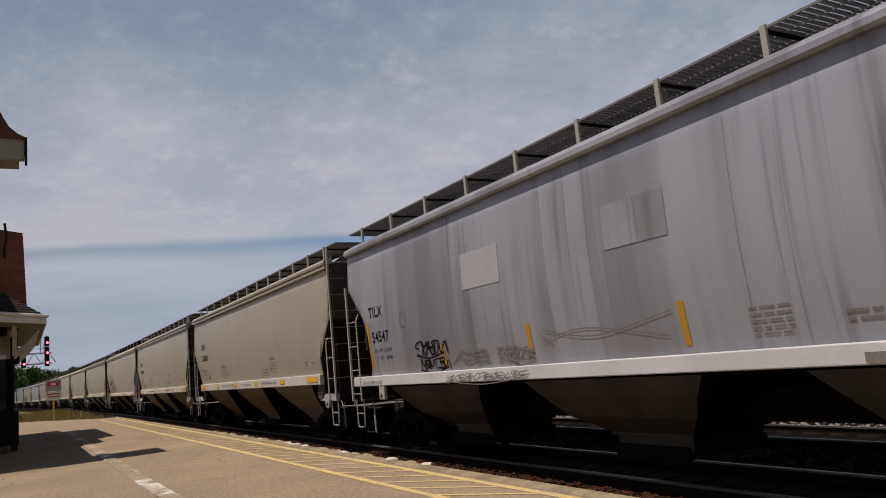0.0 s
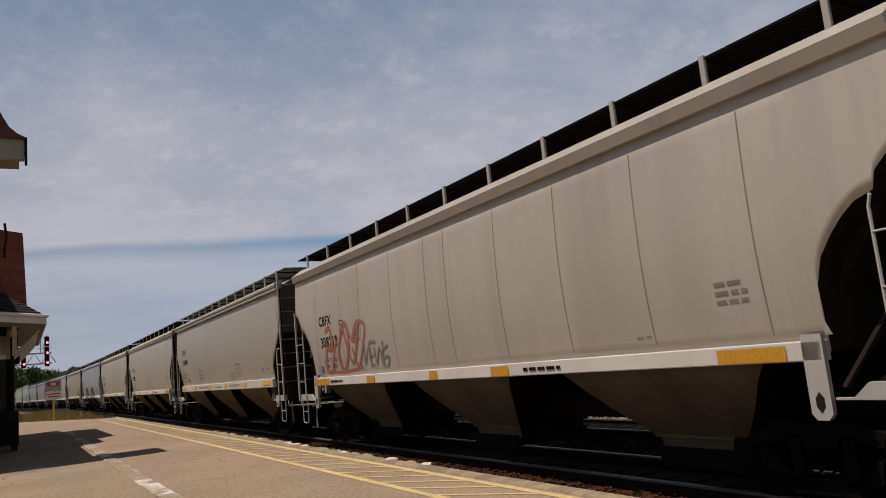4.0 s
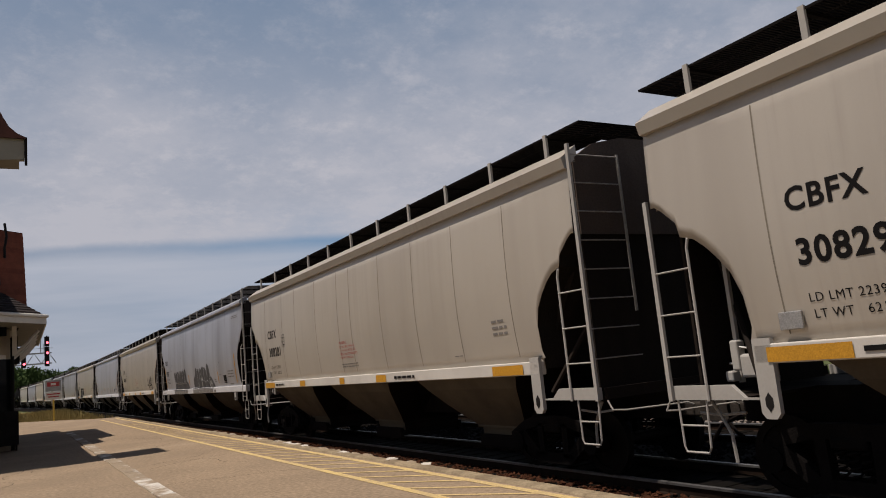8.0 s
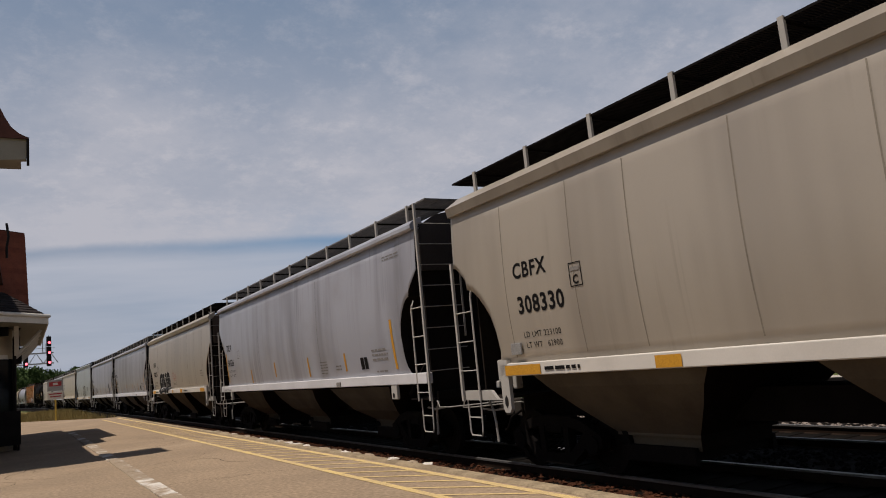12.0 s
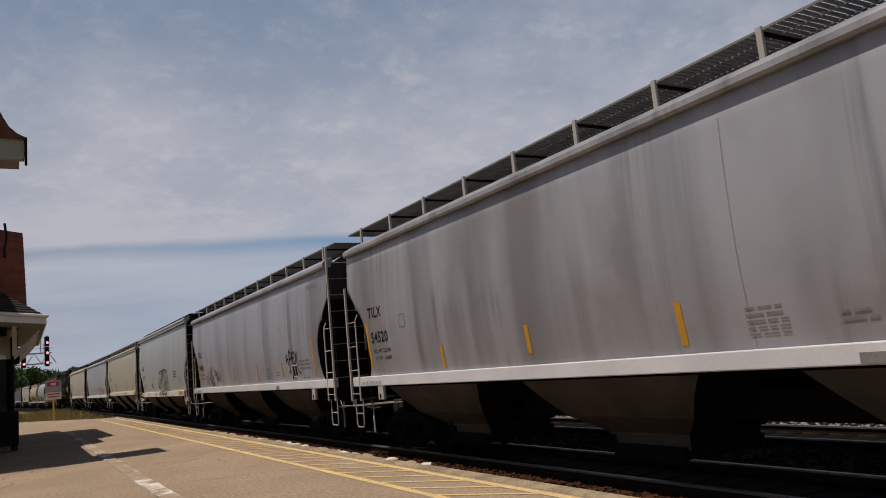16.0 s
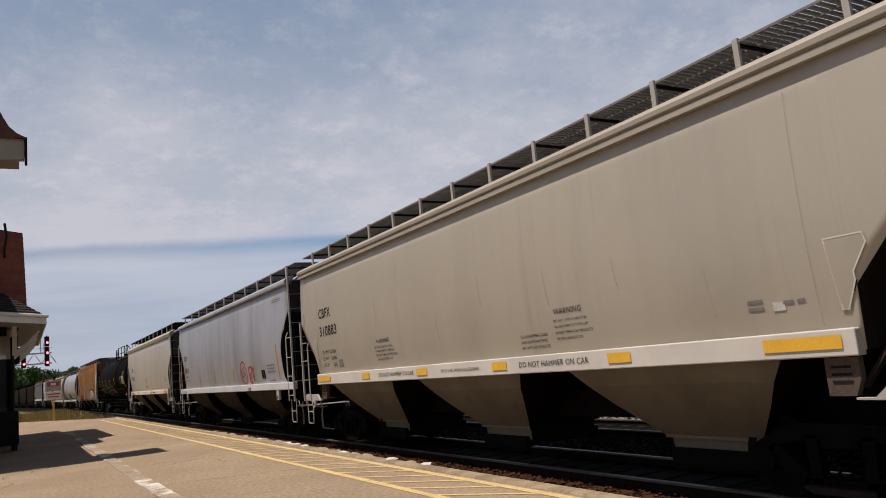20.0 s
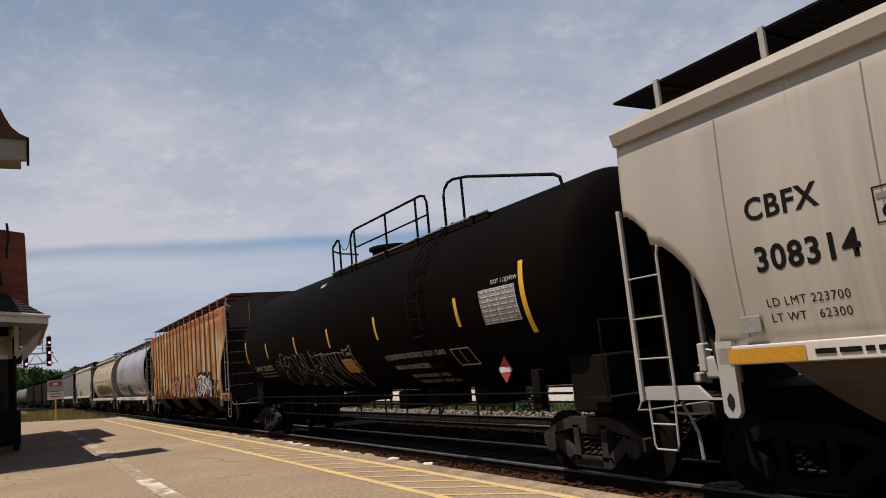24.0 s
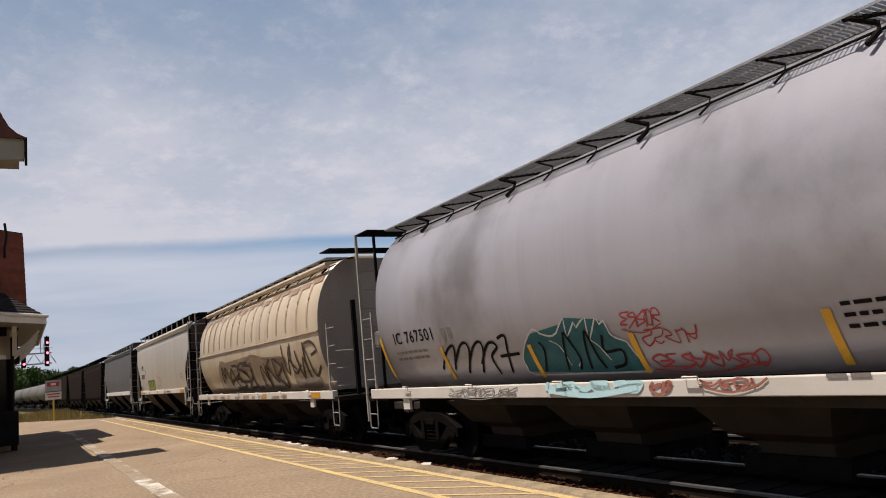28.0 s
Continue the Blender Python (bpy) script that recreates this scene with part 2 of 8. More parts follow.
M = dict(
    platform=material("platform_concrete", (0.258, 0.190, 0.126), (0.196, 0.146, 0.099), rough=0.95, scale=0.45, fine=15, bump=0.4, speck=0.34, third=(0.292, 0.222, 0.150), third_at=(0.52, 0.72)),
    kerb=material("pale_kerb_stone", (0.265, 0.205, 0.142), (0.215, 0.168, 0.118), rough=0.9, scale=1.6, fine=24, bump=0.4, third=(0.52, 0.48, 0.42), third_at=(0.48, 0.60)),
    edge=material("worn_edge_concrete", (0.274, 0.213, 0.135), (0.124, 0.093, 0.061), rough=0.92, scale=2.5, fine=24, bump=0.6),
    yellow_line=material("worn_yellow_line", (0.521, 0.379, 0.160), (0.411, 0.302, 0.160), rough=0.85, scale=3.0, fine=40, speck=0.35, amount=0.8),
    # bed kept near black: the deep shade under the train is in its colour
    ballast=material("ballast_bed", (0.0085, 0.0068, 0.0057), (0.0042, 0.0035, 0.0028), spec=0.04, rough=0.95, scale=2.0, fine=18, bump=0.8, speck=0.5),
    stone=material("ballast_stone", (0.24, 0.20, 0.17), (0.13, 0.10, 0.085), spec=0.04, rough=0.95, scale=9, fine=60, per_object=0.2),
    # shaded copy of ballast_stone, for the strip in the train's shadow
    shaded_stone=material("shaded_ballast_stone", (0.0090, 0.0075, 0.0065), (0.0045, 0.0040, 0.0035), spec=0.03, rough=0.95, scale=9, fine=60),
    rust_ballast=material("rusty_ballast", (0.059, 0.023, 0.012), (0.025, 0.012, 0.007), spec=0.04, rough=0.95, scale=4, fine=20, bump=0.7, speck=0.5),
    rail=material("rail_steel", (0.028, 0.018, 0.013), (0.015, 0.010, 0.008), spec=0.04, rough=0.6, metal=0.4, scale=5, fine=80),
    railhead=material("polished_railhead", (0.22, 0.21, 0.20), (0.14, 0.135, 0.13), rough=0.5, metal=0.8, scale=3, fine=90, bump=0.05),
    # creosote brown taken down to near black, as if always in shade
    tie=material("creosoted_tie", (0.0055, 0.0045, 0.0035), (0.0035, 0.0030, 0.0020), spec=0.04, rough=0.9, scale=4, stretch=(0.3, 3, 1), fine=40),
    grass=material("dry_grass", (0.269, 0.197, 0.080), (0.150, 0.127, 0.043), rough=0.95, scale=0.6, fine=22, bump=0.6, speck=0.4),
    green=material("field_grass", (0.067, 0.087, 0.028), (0.103, 0.095, 0.040), rough=0.95, scale=0.15, fine=12, bump=0.5, speck=0.4),
    leaf=material("tree_leaves", (0.035, 0.06, 0.016), (0.06, 0.09, 0.026), rough=0.8, scale=1.2, fine=12, bump=0.2, per_object=0.2),
    bark=material("tree_bark", (0.09, 0.07, 0.05), rough=0.95, scale=3, fine=18, bump=0.6),
    white_wood=material("white_painted_wood", (0.605, 0.571, 0.504), (0.504, 0.470, 0.403), rough=0.6, scale=2, fine=50, bump=0.1, speck=0.1),
    cream_wood=material("cream_painted_boards", (0.420, 0.353, 0.252), (0.353, 0.294, 0.210), rough=0.65, scale=2, fine=40, bump=0.1, speck=0.1),
    shingle_dark=material("dark_roof_shingle", (0.035, 0.028, 0.026), (0.02, 0.017, 0.016), spec=0.04, rough=0.9, scale=5, fine=40, bump=0.5, per_object=0.2),
    shingle_red=material("red_brown_shingle", (0.202, 0.063, 0.038), (0.134, 0.046, 0.029), rough=0.85, scale=4, fine=40, bump=0.4, per_object=0.25),
    shingle_maroon=material("maroon_roof_tile", (0.10, 0.045, 0.035), (0.06, 0.03, 0.025), rough=0.85, scale=4, fine=40, bump=0.4),
    black=material("black_paint", (0.012, 0.011, 0.011), (0.02, 0.018, 0.017), spec=0.04, rough=0.55, scale=3, fine=60, bump=0.05),
    glass=material("dark_window_glass", (0.006, 0.007, 0.008), spec=0.12, rough=0.08, scale=2, bump=0.0, speck=0.0),
    galvanised=material("galvanised_steel", (0.353, 0.344, 0.328), (0.252, 0.244, 0.235), rough=0.5, metal=0.6, scale=6, fine=70, bump=0.1),
    grey_trim=material("white_painted_steel", (0.500, 0.490, 0.495), (0.400, 0.390, 0.392), rough=0.55, scale=0.8, fine=30, bump=0.03, speck=0.05),
    # pale_painted_steel taken darker, so that posts and ladders look partly shaded
    post=material("shaded_pale_steel", (0.345, 0.325, 0.295), (0.270, 0.250, 0.225), rough=0.55, scale=0.8, fine=30, bump=0.03, speck=0.05),
    ladder=material("pale_painted_steel", (0.504, 0.470, 0.420), (0.403, 0.370, 0.328), rough=0.55, scale=0.8, fine=50, bump=0.03, speck=0.04),
    # dark coats that paint the unlit car ends; also lent to some graffiti
    end_paint=material("shaded_end_paint", (0.020, 0.015, 0.012), (0.009, 0.0075, 0.0065), spec=0.04, rough=0.75, scale=1.5, stretch=(1, 1, 0.3), fine=40, bump=0.15),
    end_brown=material("shaded_brown_end_sheet", (0.085, 0.064, 0.052), (0.055, 0.040, 0.032), spec=0.1, rough=0.7, scale=1.5, stretch=(1, 1, 0.3), fine=40, bump=0.1),
    end_black=material("shaded_black_end_sheet", (0.040, 0.033, 0.031), (0.028, 0.023, 0.021), spec=0.1, rough=0.6, scale=1.5, stretch=(1, 1, 0.3), fine=40, bump=0.1),
    # bay sheets: stained paint, darkened further to carry the shade below the sill
    bay_grime_shade=material("grimy_shaded_bay_sheet", (0.092, 0.075, 0.052), (0.050, 0.039, 0.028), spec=0.04, rough=0.8, scale=0.9, fine=30, bump=0.1, speck=0.08, third=(0.025, 0.018, 0.014), third_at=(0.60, 0.70)),
    bay_clean=material("shaded_beige_bay_sheet", (0.172, 0.143, 0.101), (0.116, 0.094, 0.065), spec=0.05, rough=0.75, scale=0.9, fine=30, bump=0.1, speck=0.08, third=(0.048, 0.036, 0.024), third_at=(0.58, 0.71)),
    bay_dark=material("shaded_brown_bay_sheet", (0.040, 0.032, 0.025), (0.022, 0.018, 0.014), spec=0.03, rough=0.85, scale=0.9, fine=30, bump=0.1, speck=0.08),
    bay_grey=material("grimy_shaded_grey_bay_sheet", (0.068, 0.057, 0.044), (0.033, 0.028, 0.022), spec=0.04, rough=0.8, scale=0.9, fine=30, bump=0.1, speck=0.08, third=(0.020, 0.016, 0.013), third_at=(0.58, 0.68)),
    # near-black coat that paints the shade between the bays
    slope=material("shaded_slope_sheet", (0.012, 0.009, 0.007), (0.007, 0.005, 0.005), spec=0.02, rough=0.85, scale=1.2, fine=30, bump=0.1),
    ghost=material("pale_paint_patch", (0.335, 0.335, 0.350), (0.300, 0.300, 0.312), rough=0.6, scale=1.5, bump=0.0, speck=0.1),
    amber=material("amber_placard", (0.462, 0.227, 0.025), (0.386, 0.193, 0.025), rough=0.5, scale=2, bump=0.0),
    seam=material("dirty_weld_seam", (0.206, 0.179, 0.142), (0.157, 0.133, 0.106), rough=0.8, scale=2, bump=0.0),
    grey_seam=material("sooty_grey_seam", (0.218, 0.214, 0.214), (0.168, 0.164, 0.164), rough=0.8, scale=2, bump=0.0),
    new_seam=material("faint_weld_seam", (0.353, 0.311, 0.248), (0.302, 0.265, 0.210), rough=0.8, scale=2, bump=0.0),
    salmon_ink=material("faded_salmon_spray_paint", (0.302, 0.168, 0.118), (0.252, 0.126, 0.071), rough=0.7, scale=3, bump=0.0),
    tank_black=material("black_tank_paint", (0.0030, 0.0024, 0.0020), (0.0042, 0.0033, 0.0027), spec=0.02, rough=0.7, scale=0.6, fine=30, bump=0.06, speck=0.2),
    # darker than galvanised steel: the boards' shaded underside is put into the grey
    board_grey=material("shaded_grey_grating", (0.17, 0.16, 0.15), (0.11, 0.105, 0.10), spec=0.1, rough=0.7, scale=4, fine=50, bump=0.1),
    # shaded copy of bogie_cast_steel, for gear that lies under a car's side
    frame_shade=material("shaded_bogie_steel", (0.0066, 0.0055, 0.0050), (0.0033, 0.0030, 0.0028), spec=0.04, rough=0.75, scale=4, fine=40, bump=0.3),
    rung=material("worn_rung_steel", (0.286, 0.269, 0.244), (0.185, 0.168, 0.151), rough=0.55, scale=8, fine=60, bump=0.1),
    soffit=material("grey_green_soffit", (0.252, 0.235, 0.193), (0.202, 0.185, 0.151), rough=0.7, scale=2, fine=40, bump=0.1, speck=0.1),
    asphalt=material("pale_road_surface", (0.36, 0.33, 0.29), (0.28, 0.25, 0.22), rough=0.9, scale=0.5, fine=30, bump=0.2),
    teal_ink=material("teal_spray_paint", (0.035, 0.115, 0.125), (0.025, 0.08, 0.09), rough=0.6, scale=4, bump=0.0),
    pink_ink=material("faded_pink_spray_paint", (0.302, 0.118, 0.092), (0.252, 0.109, 0.076), rough=0.65, scale=3, bump=0.0),
    blue_ink=material("pale_blue_spray_paint", (0.252, 0.286, 0.353), (0.185, 0.210, 0.277), rough=0.65, scale=3, bump=0.0),
    cyan_ink=material("pale_cyan_spray_paint", (0.42, 0.62, 0.64), (0.36, 0.54, 0.57), rough=0.65, scale=3, bump=0.0),
    # so dark that sills, gates and brackets under the cars look deeply shaded
    dark_steel=material("near_black_steel", (0.010, 0.008, 0.007), (0.006, 0.005, 0.005), spec=0.03, rough=0.75, scale=3, fine=40, bump=0.2),
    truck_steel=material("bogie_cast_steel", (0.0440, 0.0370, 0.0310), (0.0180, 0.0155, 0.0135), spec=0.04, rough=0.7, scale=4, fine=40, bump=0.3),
    # wheels near black too, with the shade under the cars in the colour
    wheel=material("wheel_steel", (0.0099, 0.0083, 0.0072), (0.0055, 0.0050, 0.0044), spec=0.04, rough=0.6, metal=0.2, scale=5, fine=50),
    reflector=material("yellow_reflective_strip", (0.630, 0.353, 0.042), (0.554, 0.302, 0.042), rough=0.5, scale=4, fine=50, bump=0.05, speck=0.12),
    ink=material("black_stencil_paint", (0.012, 0.011, 0.011), spec=0.03, rough=0.6, scale=6, bump=0.0),
    grey_ink=material("faded_stencil_paint", (0.19, 0.175, 0.16), rough=0.7, scale=6, bump=0.0),
    white_ink=material("white_stencil_paint", (0.521, 0.504, 0.479), (0.378, 0.361, 0.336), rough=0.6, scale=5, bump=0.0),
    red_ink=material("red_spray_paint", (0.378, 0.050, 0.050), (0.294, 0.067, 0.067), rough=0.6, scale=5, bump=0.0),
    signal_red=material("red_signal_lens", (0.5, 0.02, 0.02), rough=0.3, bump=0.0, glow=(1.0, 0.12, 0.16, 3.5)),
    yellow_post=material("yellow_painted_post", (0.62, 0.42, 0.08), (0.50, 0.33, 0.07), rough=0.6, scale=4, fine=40),
)


# ---- mesh helpers ----
def part(name, bm, mat, parent=None, label="", m=None, smooth=False):
    """Link a bmesh or a mesh as one object under a thing or a part."""
    if isinstance(bm, bmesh.types.BMesh):
        me = bpy.data.meshes.new(name)
        bm.to_mesh(me)
        bm.free()
        if smooth:
            me.polygons.foreach_set("use_smooth", [True] * len(me.polygons))
    else:
        me = bm
    if mat is not None and not me.materials:
        me.materials.append(mat)
    ob = new(name, me)
    if parent is not None:
        ob.parent = parent
    if m is not None:
        ob.matrix_basis = m
    if label:
        ob["label"] = label
    return ob


def box(bm, x0, x1, y0, y1, z0, z1, bevel=0.0):
    m = Matrix.LocRotScale(((x0 + x1) / 2, (y0 + y1) / 2, (z0 + z1) / 2), None, (x1 - x0, y1 - y0, z1 - z0))
    made = bmesh.ops.create_cube(bm, size=1.0, matrix=m)
    if bevel:
        edges = list({e for v in made["verts"] for e in v.link_edges})
        bmesh.ops.bevel(bm, geom=edges, offset=bevel, segments=2, affect="EDGES", profile=0.5)
    return bm


def boxes(*rows, bevel=0.0):
    bm = bmesh.new()
    for r in rows:
        box(bm, *r, bevel=bevel)
    return bm


def tube(bm, points, radius, sides=6, closed=False):
    """A round bar along points."""
    pts = [Vector(p) for p in points]
    n = len(pts)
    rings = []
    for i, p in enumerate(pts):
        if closed:
            d = (pts[(i + 1) % n] - pts[i - 1]).normalized()
        else:
            d = (pts[min(i + 1, n - 1)] - pts[max(i - 1, 0)]).normalized()
        side = d.cross(Vector((0, 0, 1))) if abs(d.z) < 0.95 else d.cross(Vector((1, 0, 0)))
        side.normalize()
        top = side.cross(d)
        rings.append([bm.verts.new(p + (side * math.cos(a) + top * math.sin(a)) * radius)
                      for a in (k * math.tau / sides for k in range(sides))])
    last = n if closed else n - 1
    for i in range(last):
        a, b = rings[i], rings[(i + 1) % n]
        for k in range(sides):
            bm.faces.new((a[k], a[(k + 1) % sides], b[(k + 1) % sides], b[k]))
    if not closed:
        bm.faces.new(rings[0][::-1])
        bm.faces.new(rings[-1])
    return bm


def disc(bm, center, radius, x0, x1, sides=28, inner=0.0):
    """A wheel-like drum round the x axis, solid or a ring."""
    out = []
    for x in (x0, x1):
        for r in ((radius, inner) if inner else (radius,)):
            out.append([bm.verts.new((x, center[1] + r * math.cos(a), center[2] + r * math.sin(a))) for a in (k * math.tau / sides for k in range(sides))])
    if inner:
        o0, i0, o1, i1 = out
        for k in range(sides):
            j = (k + 1) % sides
            for q in ((o0[k], o0[j], o1[j], o1[k]), (i0[j], i0[k], i1[k], i1[j]), (o0[j], o0[k], i0[k], i0[j]), (o1[k], o1[j], i1[j], i1[k])):
                bm.faces.new(q)
    else:
        a, b = out
        for k in range(sides):
            j = (k + 1) % sides
            bm.faces.new((a[k], a[j], b[j], b[k]))
        bm.faces.new(a[::-1])
        bm.faces.new(b)
    return bm


def prism(bm, outline, x0, x1):
    """A plate: an outline of (y, z) between two values of x."""
    a = [bm.verts.new((x0, y, z)) for y, z in outline]
    b = [bm.verts.new((x1, y, z)) for y, z in outline]
    n = len(a)
    for k in range(n):
        bm.faces.new((a[k], a[(k + 1) % n], b[(k + 1) % n], b[k]))
    bm.faces.new(a[::-1])
    bm.faces.new(b)
    bmesh.ops.recalc_face_normals(bm, faces=bm.faces)
    return bm


def thing(name, label, category, m=None, group="", kind=""):
    ob = new(name)
    if m is not None:
        ob.matrix_world = m
    return tagged(ob, label, category, group, kind)


# ---- the line of the track ----
KNOTS = [(0, 0.0), (50, 0.20), (100, 1.88), (150, 2.85), (200, 4.56), (300, 6.05), (450, 7.54), (900, 9.0)]


def bend(s):
    if s <= 0:
        return 0.0
    for (a, u), (b, v) in zip(KNOTS, KNOTS[1:]):
        if s <= b:
            return radians(u + (v - u) * (s - a) / (b - a))
    return radians(KNOTS[-1][1])


LINE = [(0.0, 0.0)]
for i in range(450):
    h = bend(i * 2 + 1)
    LINE.append((LINE[-1][0] - 2 * math.sin(h), LINE[-1][1] + 2 * math.cos(h)))


def along(s, off=0.0, z=0.0):
    """The pose on a line beside the track, s metres along it, off metres to its far side."""
    if s <= 0:
        x, y = 0.0, s
    else:
        i = min(int(s / 2), 448)
        f = s / 2 - i
        x, y = (LINE[i][k] + (LINE[i + 1][k] - LINE[i][k]) * f for k in (0, 1))
    h = bend(s)
    return Matrix.Translation((TRACK_X + x + off * math.cos(h), y + off * math.sin(h), z)) @ Matrix.Rotation(h, 4, "Z")


TRACK_X = 8.22


def sweep(bm, outline, s0, s1, step=4.0, closed=True):
    """A profile of (offset, height) drawn along the line of the track."""
    n = max(1, int(round((s1 - s0) / step)))
    rings = []
    for i in range(n + 1):
        m = along(s0 + (s1 - s0) * i / n)
        rings.append([bm.verts.new(m @ Vector((o, 0, z))) for o, z in outline])
    k = len(outline)
    for a, b in zip(rings, rings[1:]):
        for j in range(k if closed else k - 1):
            q = (j + 1) % k
            bm.faces.new((a[j], b[j], b[q], a[q]))
    if closed:
        bm.faces.new(rings[0])
        bm.faces.new(rings[-1][::-1])
    bmesh.ops.recalc_face_normals(bm, faces=bm.faces)
    return bm


# ---- ground, tracks and platform ----
def build_ground():
    bm = bmesh.new()
    bmesh.ops.create_grid(bm, x_segments=40, y_segments=40, size=2500, matrix=Matrix.Translation((0, 600, -0.45)))
    tagged(part("ground", bm, M["green"]), "flat green field grass around the tracks", "ground", kind="structure")
    bm = bmesh.new()
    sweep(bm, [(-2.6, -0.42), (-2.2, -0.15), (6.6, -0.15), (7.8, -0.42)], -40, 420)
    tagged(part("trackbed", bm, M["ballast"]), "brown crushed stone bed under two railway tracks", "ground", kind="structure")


PLATFORM_Z = 0.20


def build_platform():
    bm = bmesh.new()
    a = [(-14, -14), (5.68, -14)] + [tuple(along(s, -2.54).translation[:2]) for s in range(0, 55, 3)] + [(4.7, 55), (2.17, 62.3), (0.02, 68.0), (-14, 80)]
    lo = [bm.verts.new((x, y, -0.45)) for x, y in a]
    hi = [bm.verts.new((x, y, PLATFORM_Z)) for x, y in a]
    for k in range(len(a)):
        j = (k + 1) % len(a)
        bm.faces.new((lo[k], lo[j], hi[j], hi[k]))
    bm.faces.new(hi)
    tagged(part("platform", bm, M["platform"]), "tan concrete station platform in full sun", "platform", kind="structure")


def build_rails():
    head = [(-0.036, -0.03), (0.036, -0.03), (0.036, 0.0), (-0.036, 0.0)]
    web = [(-0.07, -0.17), (0.07, -0.17), (0.07, -0.155), (0.012, -0.135), (0.012, -0.04), (0.036, -0.031), (-0.036, -0.031), (-0.012, -0.04), (-0.012, -0.135), (-0.07, -0.155)]
    for off in (-0.7525, 0.7525, 3.25, 4.755):
        bm = sweep(bmesh.new(), [(o + off, z) for o, z in web], -40, 420)
        rail = part("rail", bm, M["rail"])
        tagged(rail, "rusty steel rail with a polished running top", "rail", group="rails of the two tracks", kind="structure")
        part("railhead", sweep(bmesh.new(), [(o + off, z) for o, z in head], -40, 420), M["railhead"], rail)


build_ground()
build_platform()
build_rails()

# ---- the train ----
SPEED = 12.2
CARS = []


def half_width(z):
    u = (z - 3.05) / 1.45
    return 1.585 - (0.125 if u < 0 else 0.055) * u * u


CUTS = {
    "angled": [(0.0, 3.13), (0.33, 2.77), (0.86, 2.20), (0.92, 1.80)],
    "scalloped": [(0.0, 3.43), (0.06, 3.43), (0.16, 3.36), (0.35, 3.18), (0.39, 3.01), (0.46, 2.99), (0.58, 2.95), (0.72, 2.84), (0.86, 2.69), (1.0, 2.50), (1.09, 2.24), (1.12, 1.9)],
    "rounded": [(0.0, 3.64), (0.20, 3.46), (0.37, 3.29), (0.40, 3.17), (0.50, 3.14), (0.62, 3.05), (0.75, 2.88), (0.85, 2.68), (0.91, 2.42), (0.925, 2.2)],
    "straight": [(0.0, 3.83), (1.25, 2.57), (1.27, 1.30)],
}
# where the end cut turns back towards the end above the sill, as (d, z)
TURNS = {"rounded": [(0.93, 2.35), (0.915, 2.1), (0.87, 1.88), (0.80, 1.74), (0.70, 1.65), (0.96, 1.65)], "scalloped": [(1.125, 2.1), (1.11, 1.9), (1.06, 1.76), (1.14, 1.76)]}
INSET = {"angled": 0.13, "scalloped": 0.08, "rounded": 0.15, "straight": 0.0}
# the roof's edge: half breadth and height over the eave
EAVES = {
    "scalloped": [(1.50, 0.12), (1.602, 0.13), (1.645, 0.28), (1.36, 0.48), (1.34, 0.10)],
    "rounded": [(1.50, 0.21), (1.595, 0.215), (1.628, 0.25), (1.625, 0.32), (1.58, 0.37), (1.36, 0.48), (1.34, 0.20)],
    "angled": [(1.50, 0.17), (1.610, 0.175), (1.612, 0.245), (1.582, 0.258), (1.632, 0.285), (1.638, 0.34), (1.60, 0.39), (1.40, 0.48), (1.36, 0.20)],
    "straight": [(1.50, -0.02), (1.552, -0.02), (1.552, 0.25), (1.45, 0.33), (1.40, 0.10)],
}
BODY_TOP = {"angled": 0.20, "scalloped": 0.15, "rounded": 0.23, "straight": 0.0}
# side ladders: rung heights, the inner stile's top and its distance from the post
LADDERS = {"angled": ((2.66, 2.19, 1.69), 2.60, 0.46), "scalloped": ((2.64, 2.14, 1.65), 2.97, 0.54), "rounded": ((2.91, 2.36, 1.83, 1.30), 2.97, 0.48), "straight": ((3.05, 2.55, 2.05, 1.55), 3.30, 0.46)}


def under(cut, d, sill):
    pts = CUTS[cut]
    if d >= pts[-1][0] or d > max(p[0] for p in pts) - 1e-6:
        return sill
    for (a, u), (b, v) in zip(pts, pts[1:]):
        if a <= d <= b and b > a:
            return u + (v - u) * (d - a) / (b - a)
    return sill


def hull_mesh(length, cut, sill, eave, width=half_width):
    """Sides, ends, slope sheets and roof of a covered hopper, in one skin."""
    bm = bmesh.new()
    top = max(p[0] for p in CUTS[cut])
    ds = sorted({p[0] for p in CUTS[cut] if p[0] <= top} | {top + 0.02})
    ys = [-length / 2 + d for d in ds] + [-length / 2 + top + 0.02 + (length - 2 * top - 0.04) * i / 12 for i in range(1, 12)] + [length / 2 - d for d in ds[::-1]]
    rings = []
    for y in ys:
        d = length / 2 - abs(y)
        zb = under(cut, d, sill)
        top_z = eave + BODY_TOP[cut]
        zs = [zb + (top_z - zb) * i / 10 for i in range(11)]
        left = [(-width(z), z) for z in zs] + [(-1.42, top_z + 0.10), (-0.7, top_z + 0.22)]
        row = left + [(-x, z) for x, z in left[::-1]]
        rings.append([bm.verts.new((x, y, z)) for x, z in row])
    n = len(rings[0])
    for a, b in zip(rings, rings[1:]):
        for j in range(n):
            q = (j + 1) % n
            bm.faces.new((a[j], a[q], b[q], b[j]))
    bm.faces.new(rings[0])
    bm.faces.new(rings[-1][::-1])
    bmesh.ops.recalc_face_normals(bm, faces=bm.faces)
    # ends and undersides of the cuts take a darker coat as painted shade
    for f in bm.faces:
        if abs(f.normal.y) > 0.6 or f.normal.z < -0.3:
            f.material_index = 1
    return bm


MESHES = {}


